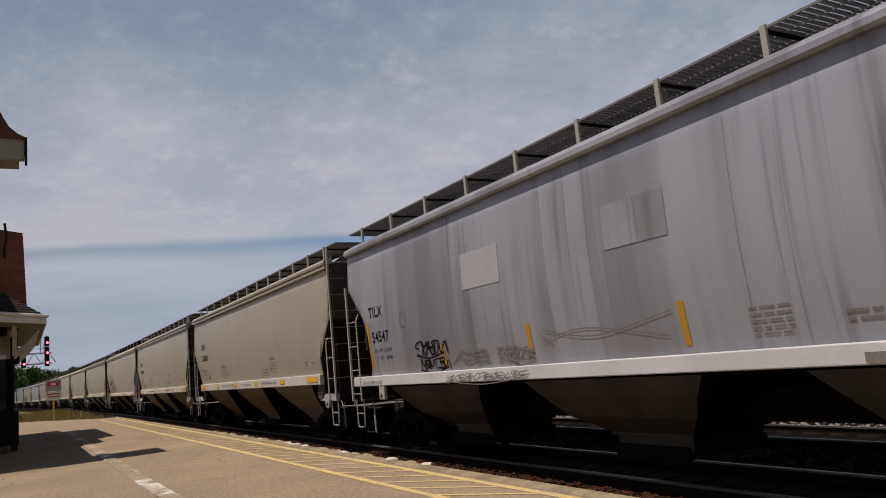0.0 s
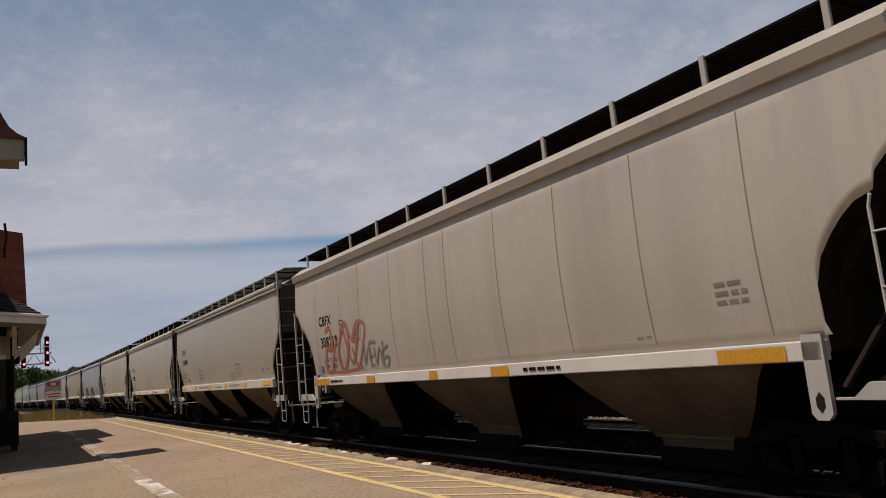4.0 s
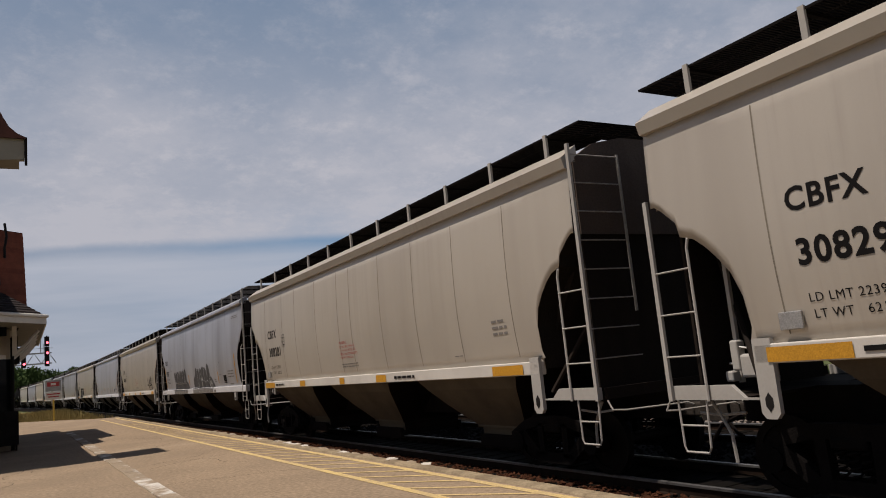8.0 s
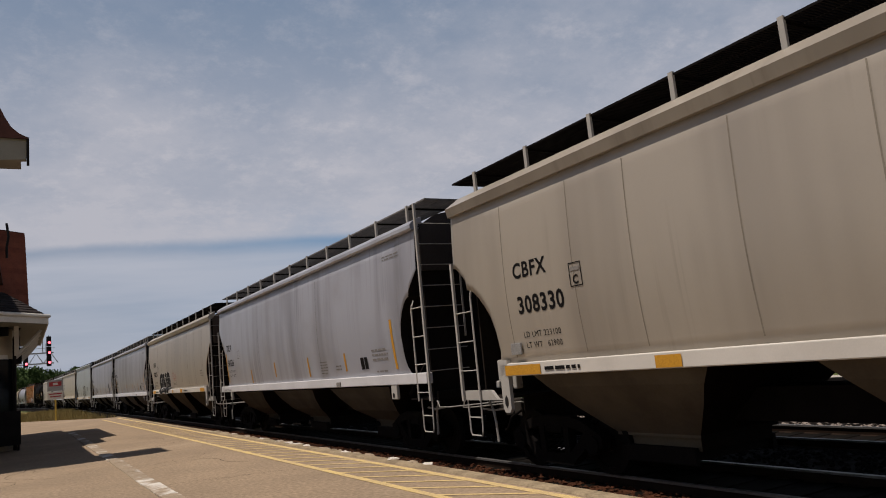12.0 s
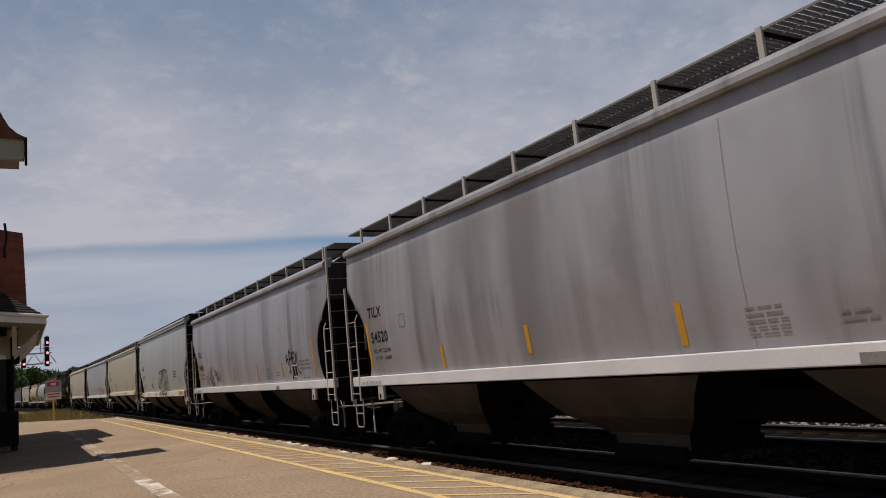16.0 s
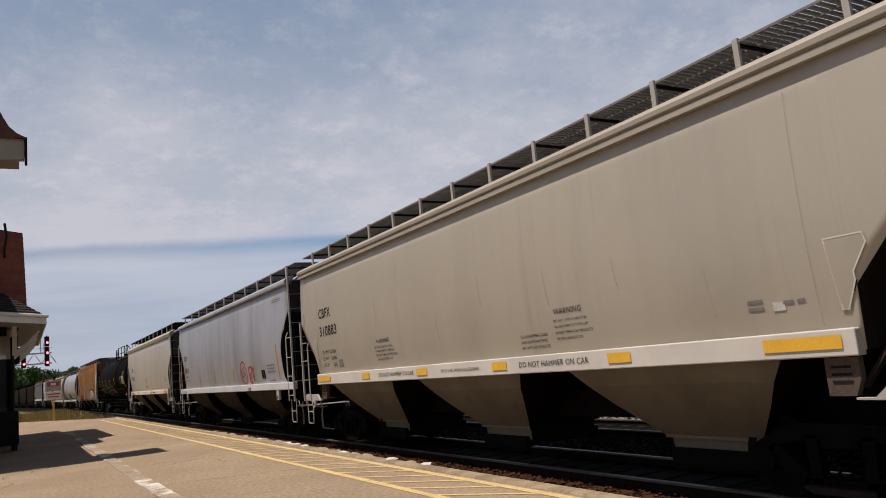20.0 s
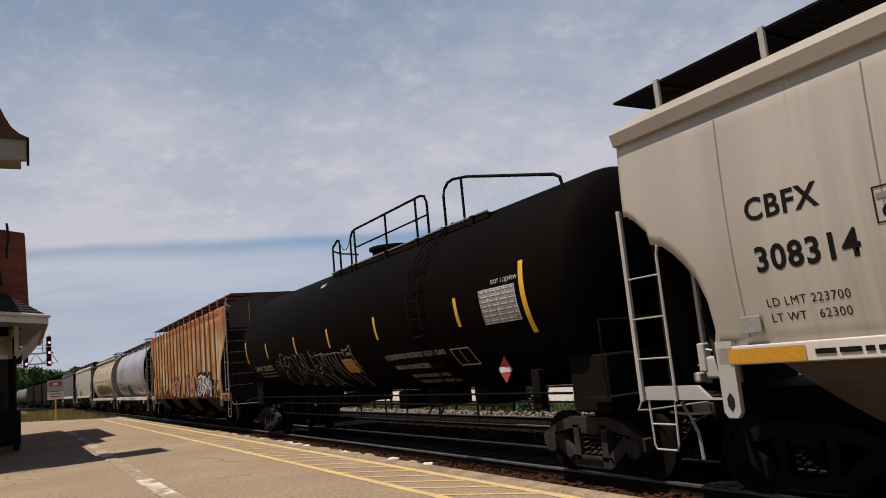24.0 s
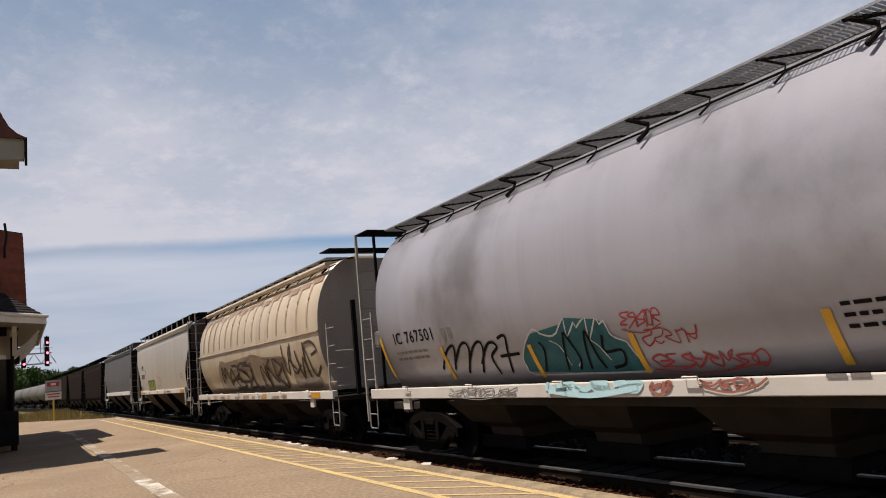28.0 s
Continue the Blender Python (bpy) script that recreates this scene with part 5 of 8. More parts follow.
def build_sign():
    m = pose(2.17, 62.0, 0)
    s = thing("platform_sign", "white warning sign with red print on a yellow post", "sign", m)
    part("post", boxes((-0.055, 0.055, -0.05, 0.05, PLATFORM_Z - 0.3, 2.1), bevel=0.01), M["yellow_post"], s)
    top = part("upper_plate", boxes((-0.52, 0.52, -0.075, -0.05, 2.33, 3.12), bevel=0.005), M["galvanised"], s)
    part("red_field", boxes((-0.40, 0.40, -0.082, -0.076, 2.68, 3.0)), M["red_ink"], top)
    part("pale_symbol", boxes((-0.16, 0.16, -0.088, -0.083, 2.76, 2.92)), M["white_wood"], top)
    low = part("lower_plate", boxes((-0.52, 0.52, -0.075, -0.05, 1.72, 2.27), bevel=0.005), M["white_wood"], s)
    part("print_bar", boxes((-0.42, 0.42, -0.082, -0.076, 2.08, 2.17), (-0.36, 0.36, -0.082, -0.076, 1.9, 1.98)), M["red_ink"], low)


def build_signals():
    g = thing("signal_bridge", "grey cantilever signal bridge showing red lights", "railway signal", pose(0, 130, 0))
    z0, z1 = 7.15, 8.75
    bm = boxes((-9.2, -8.7, -0.25, 0.25, -0.4, 12.0))
    part("mast", bm, M["galvanised"], g)
    for z in (z0, z1):
        part("chord", boxes((-9.0, 4.4, -0.10, 0.10, z - 0.10, z + 0.10)), M["galvanised"], g)
    for k in range(7):
        x = -9.0 + k * 2.0
        part("lattice", tube(bmesh.new(), [(x, 0, z0), (x + 1.0, 0, z1), (x + 2.0, 0, z0)], 0.07, 5), M["galvanised"], g)
    part("rail_post", boxes((2.85, 2.97, -0.05, 0.05, z1, z1 + 2.2), (3.3, 3.38, -0.04, 0.04, z1, z1 + 1.4), (0.9, 4.6, -0.03, 0.03, z1 + 0.7, z1 + 0.76)), M["galvanised"], g)
    for x, zs in ((3.75, (10.5, 8.95, 7.45)), (0.62, (8.75, 7.45))):
        head = part("signal_mast", boxes((x - 0.07, x + 0.07, -0.07, 0.07, z0 - 0.3, zs[0] + 0.9)), M["dark_steel"], g)
        for z in zs:
            hood = part("signal_head", boxes((x - 0.34, x + 0.34, -0.3, -0.1, z - 0.75, z + 0.75), bevel=0.06), M["black"], g)
            bm = bmesh.new()
            bmesh.ops.create_uvsphere(bm, u_segments=14, v_segments=8, radius=0.19, matrix=Matrix.Translation((x + 0.08, -0.32, z - 0.2)) @ Matrix.Diagonal((1, 0.4, 1, 1)))
            part("red_lens", bm, M["signal_red"], hood)


# ---- plants and the far side ----
def leaf_cloud(centre, radii, count, size, seed):
    """Many small tilted leaf quads in an uneven cloud."""
    rnd = random.Random(seed)
    lumps = [(Vector((rnd.uniform(-0.6, 0.6) * radii[0], rnd.uniform(-0.6, 0.6) * radii[1], rnd.uniform(-0.55, 0.7) * radii[2])), rnd.uniform(0.3, 0.55)) for _ in range(9)]
    verts, faces = [], []
    for k in range(count):
        c, r = lumps[k % 9]
        v = Vector((rnd.gauss(0, 1), rnd.gauss(0, 1), rnd.gauss(0, 1))).normalized() * (rnd.random() ** 0.4) * r
        p = Vector(centre) + c + Vector((v.x * radii[0], v.y * radii[1], v.z * radii[2]))
        s = size * rnd.uniform(0.6, 1.4)
        q = Euler((rnd.uniform(0, 6.28), rnd.uniform(0, 6.28), rnd.uniform(0, 6.28))).to_matrix()
        n = len(verts)
        verts += [tuple(p + q @ Vector(w) * s) for w in ((-1, 0, 0), (0, -0.6, 0.1), (1, 0, 0), (0, 0.6, 0.1))]
        faces.append((n, n + 1, n + 2, n + 3))
    me = bpy.data.meshes.new("crown")
    me.from_pydata(verts, [], faces)
    return me


def make_tree(name, label, seed, height, spread, leaf, count):
    rnd = random.Random(seed)
    t = thing(name, label, "tree" if name == "tree" else "bush")
    bm = bmesh.new()
    trunk = height * 0.45
    if name == "tree":
        for k in range(5):
            r0, r1 = (0.035 * height * (1 - k * 0.15) * 0.5 for k in (k, k + 1))
            bmesh.ops.create_cone(bm, cap_ends=True, segments=8, radius1=r0, radius2=r1, depth=trunk / 5, matrix=Matrix.Translation((0, 0, trunk * (k + 0.5) / 5)))
    for k in range(6):
        a = k * 1.05 + rnd.uniform(-0.3, 0.3)
        z = trunk * rnd.uniform(0.55, 1.0) if name == "tree" else 0.05
        tube(bm, [(0, 0, z), (math.cos(a) * spread * 0.3, math.sin(a) * spread * 0.3, z + height * 0.15), (math.cos(a) * spread * 0.55, math.sin(a) * spread * 0.55, z + height * 0.32)], height * 0.008, 5)
    part("trunk" if name == "tree" else "stems", bm, M["bark"], t)
    part("crown", leaf_cloud((0, 0, height * (0.62 if name == "tree" else 0.5)), (spread, spread, height * (0.42 if name == "tree" else 0.5)), count, leaf, seed), M["leaf"], t)
    return t


def build_plants():
    rnd = random.Random(11)
    far = make_tree("tree", "broad green deciduous tree in the distance", 3, 11.6, 6.2, 0.42, 2600)
    far.matrix_world = pose(-9, 205, -0.4)
    spots = [(-16, 190, 0.9), (-2, 232, 0.92), (6, 250, 0.95), (13, 262, 0.9), (20, 270, 1.0), (28, 262, 0.95), (35, 275, 1.05), (44, 260, 1.0), (-26, 215, 1.1), (53, 270, 1.1), (1, 262, 0.95), (63, 255, 1.1), (75, 250, 1.15), (88, 240, 1.1)]
    for x, y, k in spots:
        copy_thing(far, pose(x, y, -0.45, 0, 0, rnd.uniform(0, 360)) @ Matrix.Scale(k, 4)).scale = (k, k, k)
    dark = make_tree("tree", "dark leafy tree behind the station", 8, 9.5, 3.2, 0.26, 2600)
    dark.matrix_world = pose(-2.6, 88, -0.45)
    copy_thing(dark, pose(-7.5, 96, -0.45, 0, 0, 70))
    bush = make_tree("bush", "scrubby green bush beside the tracks", 21, 1.9, 1.1, 0.085, 1500)
    bush.matrix_world = pose(16.6, 15.4, -0.45)
    for x, y, k in ((16.2, 12.2, 0.8), (16.9, 9.6, 0.95), (17.5, 18.8, 0.9), (16.4, 22.5, 0.7), (17.2, 26, 0.8), (16.3, 7.2, 0.7), (18.0, 33, 1.0), (17.2, 41, 0.8), (16.8, 4.6, 0.9)):
        copy_thing(bush, pose(x, y, -0.45, 0, 0, rnd.uniform(0, 360))).scale = (k, k, k)
    row = make_tree("tree", "full green roadside tree", 31, 8.5, 4.2, 0.24, 3200)
    row.matrix_world = pose(38, 30, -0.45)
    for x, y, k in ((36, 19, 0.9), (40, 42, 1.1), (41, 10, 1.0), (37, 56, 1.05), (42, 72, 1.2), (45, 92, 1.2), (39, 2, 0.9), (44, 25, 1.1), (44, 120, 1.3), (42, 150, 1.3)):
        copy_thing(row, pose(x, y, -0.45, 0, 0, rnd.uniform(0, 360))).scale = (k, k, k)
    # dry grass past the platform end
    verts, faces = [], []
    for k in range(15000):
        y = rnd.uniform(56, 118)
        x = rnd.uniform(-5, 5.6)
        if y < 68 - 2.6 * x:
            continue
        h, a = rnd.uniform(0.2, 0.62), rnd.uniform(0, 3.14)
        dx, dy = math.cos(a) * 0.035, math.sin(a) * 0.035
        n = len(verts)
        verts += [(x - dx, y - dy, -0.16), (x + dx, y + dy, -0.16), (x + rnd.uniform(-0.12, 0.12), y + rnd.uniform(-0.12, 0.12), -0.16 + h)]
        faces.append((n, n + 1, n + 2))
    me = bpy.data.meshes.new("dry_grass")
    me.from_pydata(verts, [], faces)
    tagged(part("dry_grass", me, M["grass"]), "tall dry yellow grass beside the rails", "grass", kind="stuff")
    bm = bmesh.new()
    vs = [bm.verts.new(p) for p in ((-30, 50, -0.16), (5.7, 50, -0.16), (4.6, 90, -0.16), (2.2, 130, -0.16), (-4, 190, -0.16), (-40, 190, -0.16))]
    bm.faces.new(vs)
    tagged(part("verge", bm, M["grass"]), "dry grassy verge beyond the platform end", "ground", kind="structure")
    verts, faces = [], []
    for k in range(9000):
        y, x = rnd.uniform(2, 45), rnd.uniform(15.2, 19.5)
        h, a = rnd.uniform(0.1, 0.4), rnd.uniform(0, 3.14)
        dx, dy = math.cos(a) * 0.025, math.sin(a) * 0.025
        n = len(verts)
        verts += [(x - dx, y - dy, -0.45), (x + dx, y + dy, -0.45), (x + rnd.uniform(-0.1, 0.1), y + rnd.uniform(-0.1, 0.1), -0.45 + h)]
        faces.append((n, n + 1, n + 2))
    me = bpy.data.meshes.new("verge_grass")
    me.from_pydata(verts, [], faces)
    tagged(part("verge_grass", me, M["green"]), "green weeds along the far side of the tracks", "grass", kind="stuff")


def build_far_side():
    bm = boxes((20.0, 31.0, -40, 160, -0.44, -0.40))
    tagged(part("road", bm, M["asphalt"]), "pale sunlit road beyond the tracks", "road", kind="structure")
    w = thing("trackside_fence", "low black post and rail fence beside the road", "fence")
    for k in range(26):
        y = 2 + k * 2.0
        part("post", boxes((15.0, 15.1, y, y + 0.1, -0.45, 0.75)), M["black"], w)
    for z in (0.15, 0.65):
        part("fence_rail", boxes((15.02, 15.08, 2, 52, z, z + 0.07)), M["black"], w)
    tr = thing("parked_truck", "green and white truck parked by the road", "truck", pose(33.5, 21.6, -0.40))
    green = material("green_vehicle_paint", (0.10, 0.32, 0.06), (0.08, 0.26, 0.05), rough=0.4, scale=1.0, bump=0.02, speck=0.05)
    part("cargo_box", boxes((-1.1, 1.1, -3.2, 1.0, 1.5, 2.9), bevel=0.05), green, tr)
    part("lower_body", boxes((-1.1, 1.1, -3.2, 3.0, 0.6, 1.5), bevel=0.05), M["white_wood"], tr)
    cab = part("cab", boxes((-1.05, 1.05, 1.1, 3.0, 1.5, 2.45), bevel=0.15), M["white_wood"], tr)
    part("windscreen", boxes((-0.95, 0.95, 2.9, 3.02, 1.7, 2.3)), M["glass"], cab)
    for x in (-0.95, 0.95):
        for y in (-2.2, 2.1):
            part("wheel", disc(bmesh.new(), (0, y, 0.45), 0.45, x - 0.14, x + 0.14, 20), M["black"], tr)


build_lines()
build_track_details()
build_station()
build_cart()
build_sign()
build_signals()
build_plants()
build_far_side()


P = dict(
    beige=painted("beige_hopper_paint", (0.332, 0.293, 0.236), (0.266, 0.232, 0.186), (0.227, 0.199, 0.160), 0.3, 0.35, seed=1),
    beige_b=painted("sunned_beige_paint", (0.359, 0.319, 0.266), (0.252, 0.216, 0.177), (0.279, 0.246, 0.199), 0.45, 0.3, seed=5),
    beige_c=painted("weathered_tan_paint", (0.286, 0.248, 0.199), (0.159, 0.134, 0.109), (0.206, 0.177, 0.141), 0.5, 0.4, seed=17),
    grey=painted("dirty_grey_paint", (0.261, 0.264, 0.298), (0.099, 0.096, 0.108), (0.157, 0.153, 0.171), 0.68, 0.65, seed=9),
    grey_b=painted("streaked_grey_paint", (0.248, 0.247, 0.264), (0.096, 0.091, 0.095), (0.127, 0.118, 0.116), 0.72, 0.75, seed=77),
    lilac=painted("cool_grey_paint", (0.284, 0.288, 0.320), (0.123, 0.116, 0.122), (0.187, 0.178, 0.182), 0.62, 0.65, seed=23),
    sage=painted("pale_blue_grey_paint", (0.276, 0.299, 0.299), (0.192, 0.203, 0.199), (0.216, 0.223, 0.216), 0.5, 0.35, seed=31),
    slate=painted("dark_slate_paint", (0.076, 0.072, 0.076), (0.050, 0.047, 0.047), (0.062, 0.056, 0.052), 0.4, 0.4, rough=0.6, seed=41, gloss=0.3),
    soot=painted("sooty_brown_paint", (0.013, 0.008, 0.006), (0.007, 0.005, 0.004), (0.018, 0.009, 0.006), 0.4, 0.4, rough=0.85, seed=47, gloss=0.05),
    tube=painted("smooth_grey_paint", (0.270, 0.262, 0.288), (0.213, 0.208, 0.228), (0.105, 0.096, 0.094), 0.35, 0.75, seed=53, lo=0.5),
    cream=painted("sun_bleached_cream_paint", (0.490, 0.405, 0.290), (0.270, 0.175, 0.105), (0.350, 0.280, 0.195), 0.5, 0.4, seed=59),
    cream_rust=painted("rust_stained_cream_paint", (0.241, 0.148, 0.087), (0.335, 0.255, 0.174), (0.167, 0.087, 0.054), 0.7, 0.6, seed=61),
    brown_stain=painted("brown_stained_paint", (0.150, 0.098, 0.066), (0.270, 0.195, 0.130), (0.085, 0.054, 0.038), 0.6, 0.7, seed=91),
    rust=rusted("rust_eaten_paint", 3.0),
    rust_top=painted("red_rusted_steel", (0.120, 0.044, 0.022), (0.150, 0.066, 0.024), (0.070, 0.030, 0.018), 0.6, 0.5, rough=0.9, seed=67),
    tank_grey=painted("pale_grey_tank_paint", (0.120, 0.112, 0.105), (0.090, 0.084, 0.078), (0.060, 0.055, 0.050), 0.5, 0.5, rough=0.6, seed=71, gloss=0.3),
)
DARK_RB = M["dark_steel"]
OLD_L, TILX_L = 16.6, 16.75


def cbfx_new(label, s, number, ld="223300", lt="62700"):
    """A newer beige hopper with a lettered white sill and yellow strips."""
    L = 16.4
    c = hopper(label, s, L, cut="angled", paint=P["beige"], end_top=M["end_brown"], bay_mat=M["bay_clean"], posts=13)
    sill = lambda z: 1.585
    write(c, "CBFX", 1.46, 3.20, 0.33, M["ink"], L, weight=0.005, span=0.81)
    write(c, number, 1.46, 2.75, 0.34, M["ink"], L, weight=0.005, span=1.14)
    for k, t in enumerate(("LD LMT " + ld, "LT WT    " + lt, "CU FT      5612")):
        write(c, t, 1.50, 2.30 - 0.16 * k, 0.125, M["ink"], L)
    bars(c, [(2.50, 1.95, 0.26, 0.17)], M["grey_ink"], L)
    write(c, "WARNING", 10.95, 2.36, 0.12, M["ink"], L)
    for k, t in enumerate(("DO NOT APPLY VIBRATOR", "TO ANY PART OF THE CAR", "EXCEPT VIBRATOR BRACKETS", "OR ON LOADED CAR")):
        write(c, t, 4.66 + 0.03 * k, 2.25 - 0.085 * k, 0.070, M["ink"], L)
        write(c, t, 10.92, 2.25 - 0.085 * k, 0.055, M["ink"], L)
    write(c, "WARNING", 4.80, 2.36, 0.125, M["ink"], L)
    for k, t in enumerate(("CLOSE HOPPER SLIDES", "AND ROOF HATCHES", "BEFORE CAR IS MOVED")):
        write(c, t, 10.05, 2.08 - 0.085 * k, 0.062, M["ink"], L)
    bars(c, print_lines(14.2, 2.14, 0.25, 2, seed=6) + print_lines(14.62, 2.1, 0.25, 1, seed=7), M["grey_ink"], L)
    bars(c, [(14.50, 2.04, 0.14, 0.09)], M["white_ink"], L)
    for d, w in ((1.16, 0.85), (3.94, 0.42), (6.60, 0.42), (9.25, 0.42), (12.0, 0.42), (14.35, 0.85)):
        bars(c, [(d, 1.625, w, 0.13)], M["reflector"], L, "reflector", sill)
    write(c, "DO NOT HAMMER ON CAR", 4.85, 1.645, 0.12, M["ink"], L, width=lambda z: 1.583)
    write(c, "VENT CAR WHEN UNLOADING", 7.55, 1.65, 0.085, M["ink"], L, width=lambda z: 1.583)
    write(c, "DO NOT HAMMER ON CAR", 10.0, 1.645, 0.12, M["ink"], L, width=lambda z: 1.583)
    for e in (-1, 1):
        at = lambda pts: [(L / 2 - e * (L / 2 - d), z) for d, z in pts]
        for outline in ([(1.22, 2.66), (0.84, 2.66), (0.82, 2.57), (0.99, 2.32), (0.99, 2.24), (1.11, 1.98), (1.17, 1.98)], [(0.30, 3.46), (0.19, 3.46), (0.19, 3.15), (0.42, 3.15)]):
            g = part("gusset_plate", fill(bmesh.new(), at(outline), L, half_width, 0.012), P["beige"], c)
            part("rim", ribbon(bmesh.new(), at(outline + outline[:1]), 0.016, L, half_width, 0.014), M["ladder"], g)
        for z in (2.50, 2.24):
            lines(c, [at([(0.98, z), (1.03, z - 0.10)])], M["end_paint"], 0.025, L, name="lashing_slot")
    rnd = random.Random(number)
    for k in range(7):
        d, z = 4.6 + 1.5 * k + rnd.uniform(-0.5, 0.5), rnd.uniform(2.55, 3.4)
        lines(c, [[(d, z), (d + 0.01, z - rnd.uniform(0.12, 0.3)), (d + 0.05, z - rnd.uniform(0.4, 0.55))]], M["new_seam"], rnd.uniform(0.012, 0.03), L, off=0.003, name="scuff")
    seams(c, (1.35, 6.0, 10.4, 15.0), L, 1.85, 4.2, M["new_seam"], 0.010)
    return c


def cbfx_old(label, s, number, paint, red=True, plate=True, ld="223700", lt="62300"):
    """An older beige hopper with many weld seams and scalloped ends."""
    L = OLD_L
    c = hopper(label, s, L, cut="scalloped", paint=paint, end_top=M["end_brown"], posts=11, rb_mat=DARK_RB)
    write(c, "CBFX", 1.85, 3.00, 0.33, M["ink"], L, weight=0.008, span=0.84)
    write(c, number, 1.88, 2.46, 0.36, M["ink"], L, weight=0.010, span=1.12)
    write(c, "LD LMT " + ld, 1.91, 2.09, 0.125, M["ink"], L)
    write(c, "LT WT   " + lt, 1.93, 1.93, 0.125, M["ink"], L)
    if plate:
        for z0, z1, d0, d1 in ((2.70, 2.715, 3.20, 3.46), (3.02, 3.035, 3.20, 3.46), (2.70, 3.035, 3.20, 3.215), (2.70, 3.035, 3.445, 3.46)):
            bars(c, [(d0, z0, d1 - d0, z1 - z0)], M["ink"], L, "plate_frame")
        write(c, "C", 3.26, 2.74, 0.17, M["ink"], L, weight=0.006)
        bars(c, [(3.23, 2.92, 0.2, 0.05)], M["grey_ink"], L)
    part("defect_card_holder", boxes((-1.565, -1.53, L / 2 - 1.82, L / 2 - 1.56, 1.84, 2.02), bevel=0.008), M["galvanised"], c)
    if red:
        write(c, "WARNING", 7.58, 2.47, 0.09, M["red_ink"], L)
        for k, t in enumerate(("DO NOT APPLY VIBRATOR", "TO ANY PART OF THE CAR", "EXCEPT VIBRATOR BRACKETS", "USE ON LOADED CAR")):
            write(c, t, 7.58, 2.38 - 0.085 * k, 0.070, M["red_ink"], L)
        bars(c, print_lines(7.6, 1.98, 0.95, 2, 0.025, 0.06, seed=9), M["grey_ink"], L)
    bars(c, print_lines(14.22, 2.38, 0.42, 3, 0.04, 0.10, seed=12) + print_lines(12.9, 1.9, 0.25, 1, 0.02, seed=16), M["grey_ink"], L)
    for d, w in ((1.38, 0.92), (4.6, 0.42), (7.5, 0.3), (9.6, 0.5), (14.15, 0.85)):
        bars(c, [(d, 1.535, w, 0.15)], M["amber"], L, "reflector", lambda z: 1.585)
    bars(c, print_lines(2.4, 1.59, 0.8, 1, 0.05, 0.1, seed=2) + print_lines(10.5, 1.59, 0.9, 1, 0.05, 0.1, seed=13), M["ink"], L, "sill_print", lambda z: 1.585)
    seams(c, (1.62, 3.29, 4.45, 6.1, 7.65, 8.42, 10.06, 11.63, 13.2, 14.83), L, 1.8, 4.2, M["seam"], 0.018)
    return c


def tilx(label, s, number, paint, seed, rear_bar=True, front_bar=True):
    """A grey hopper with rounded end cuts and upright orange strips."""
    L = TILX_L
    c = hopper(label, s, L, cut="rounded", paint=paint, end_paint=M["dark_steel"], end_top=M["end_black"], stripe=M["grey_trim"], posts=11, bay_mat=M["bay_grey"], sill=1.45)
    write(c, "TILX", 1.22, 2.92, 0.31, M["ink"], L, weight=0.006, span=0.68)
    write(c, number, 1.28, 2.38, 0.32, M["ink"], L, weight=0.006, span=0.81)
    write(c, "LD LMT 222200", 1.32, 2.16, 0.115, M["ink"], L)
    write(c, "LT WT   63800", 1.34, 2.00, 0.115, M["ink"], L)
    for d, z0, z1 in ((1.06, 1.80, 2.84), (4.2, 1.72, 2.15), (6.88, 1.85, 2.28), (9.9, 1.77, 2.28), (12.5, 1.82, 2.25), (15.22, 1.78, 2.80)):
        bars(c, [(d, z0, 0.10, z1 - z0)], M["amber"], L, "reflector")
    bars(c, print_lines(10.85, 2.09, 0.5, 5, 0.022, 0.07, seed=seed) + print_lines(11.9, 1.95, 0.35, 2, 0.03, 0.075, seed=seed + 1), M["grey_ink"], L)
    bars(c, print_lines(14.15, 2.2, 0.8, 3, 0.04, 0.10, seed=seed + 2) + print_lines(14.25, 1.74, 0.6, 1, seed=1), M["grey_ink"], L)
    bars(c, [(13.46, 1.83, 0.19, 0.27), (13.68, 1.83, 0.17, 0.27)], M["ink"], L)
    bars(c, print_lines(15.08, 4.11, 0.82, 2, 0.025, 0.06, seed=seed + 3), M["grey_ink"], L)
    for z0, z1, d0, d1 in ((2.60, 2.615, 2.7, 2.96), (2.86, 2.875, 2.7, 2.96), (2.60, 2.875, 2.7, 2.715), (2.60, 2.875, 2.945, 2.96)):
        bars(c, [(d0, z0, d1 - d0, z1 - z0)], M["grey_ink"], L, "plate_frame")
    write(c, "2 IN HF COMP SHOES", 0.62, 1.50, 0.10, M["ink"], L, width=lambda z: 1.592)
    part("repack_stencil", boxes((-1.60, -1.58, L / 2 - 12.3, L / 2 - 12.05, 1.48, 1.58)), M["grey_ink"], c)
    seams(c, (5.4, 10.9), L, 1.7, 4.2, M["grey_seam"], 0.012)
    return c


# the cars in order of passing
a = tilx("dirty grey covered hopper with pale paint patches", -203.55, "54547", P["grey"], 21)
bars(a, [(5.23, 3.02, 1.15, 0.62)], M["ghost"], TILX_L, "paint_patch")
bars(a, [(8.85, 3.08, 1.1, 0.58)], P["grey_b"], TILX_L, "paint_patch")
tag(a, 3.2, 4.3, 1.98, 2.24, M["ink"], 0.035, TILX_L, 4, 5)
tag(a, 3.25, 4.35, 1.70, 1.92, M["ink"], 0.03, TILX_L, 14, 6)
tag(a, 4.6, 5.2, 1.72, 2.0, M["grey_ink"], 0.03, TILX_L, 5, 2)
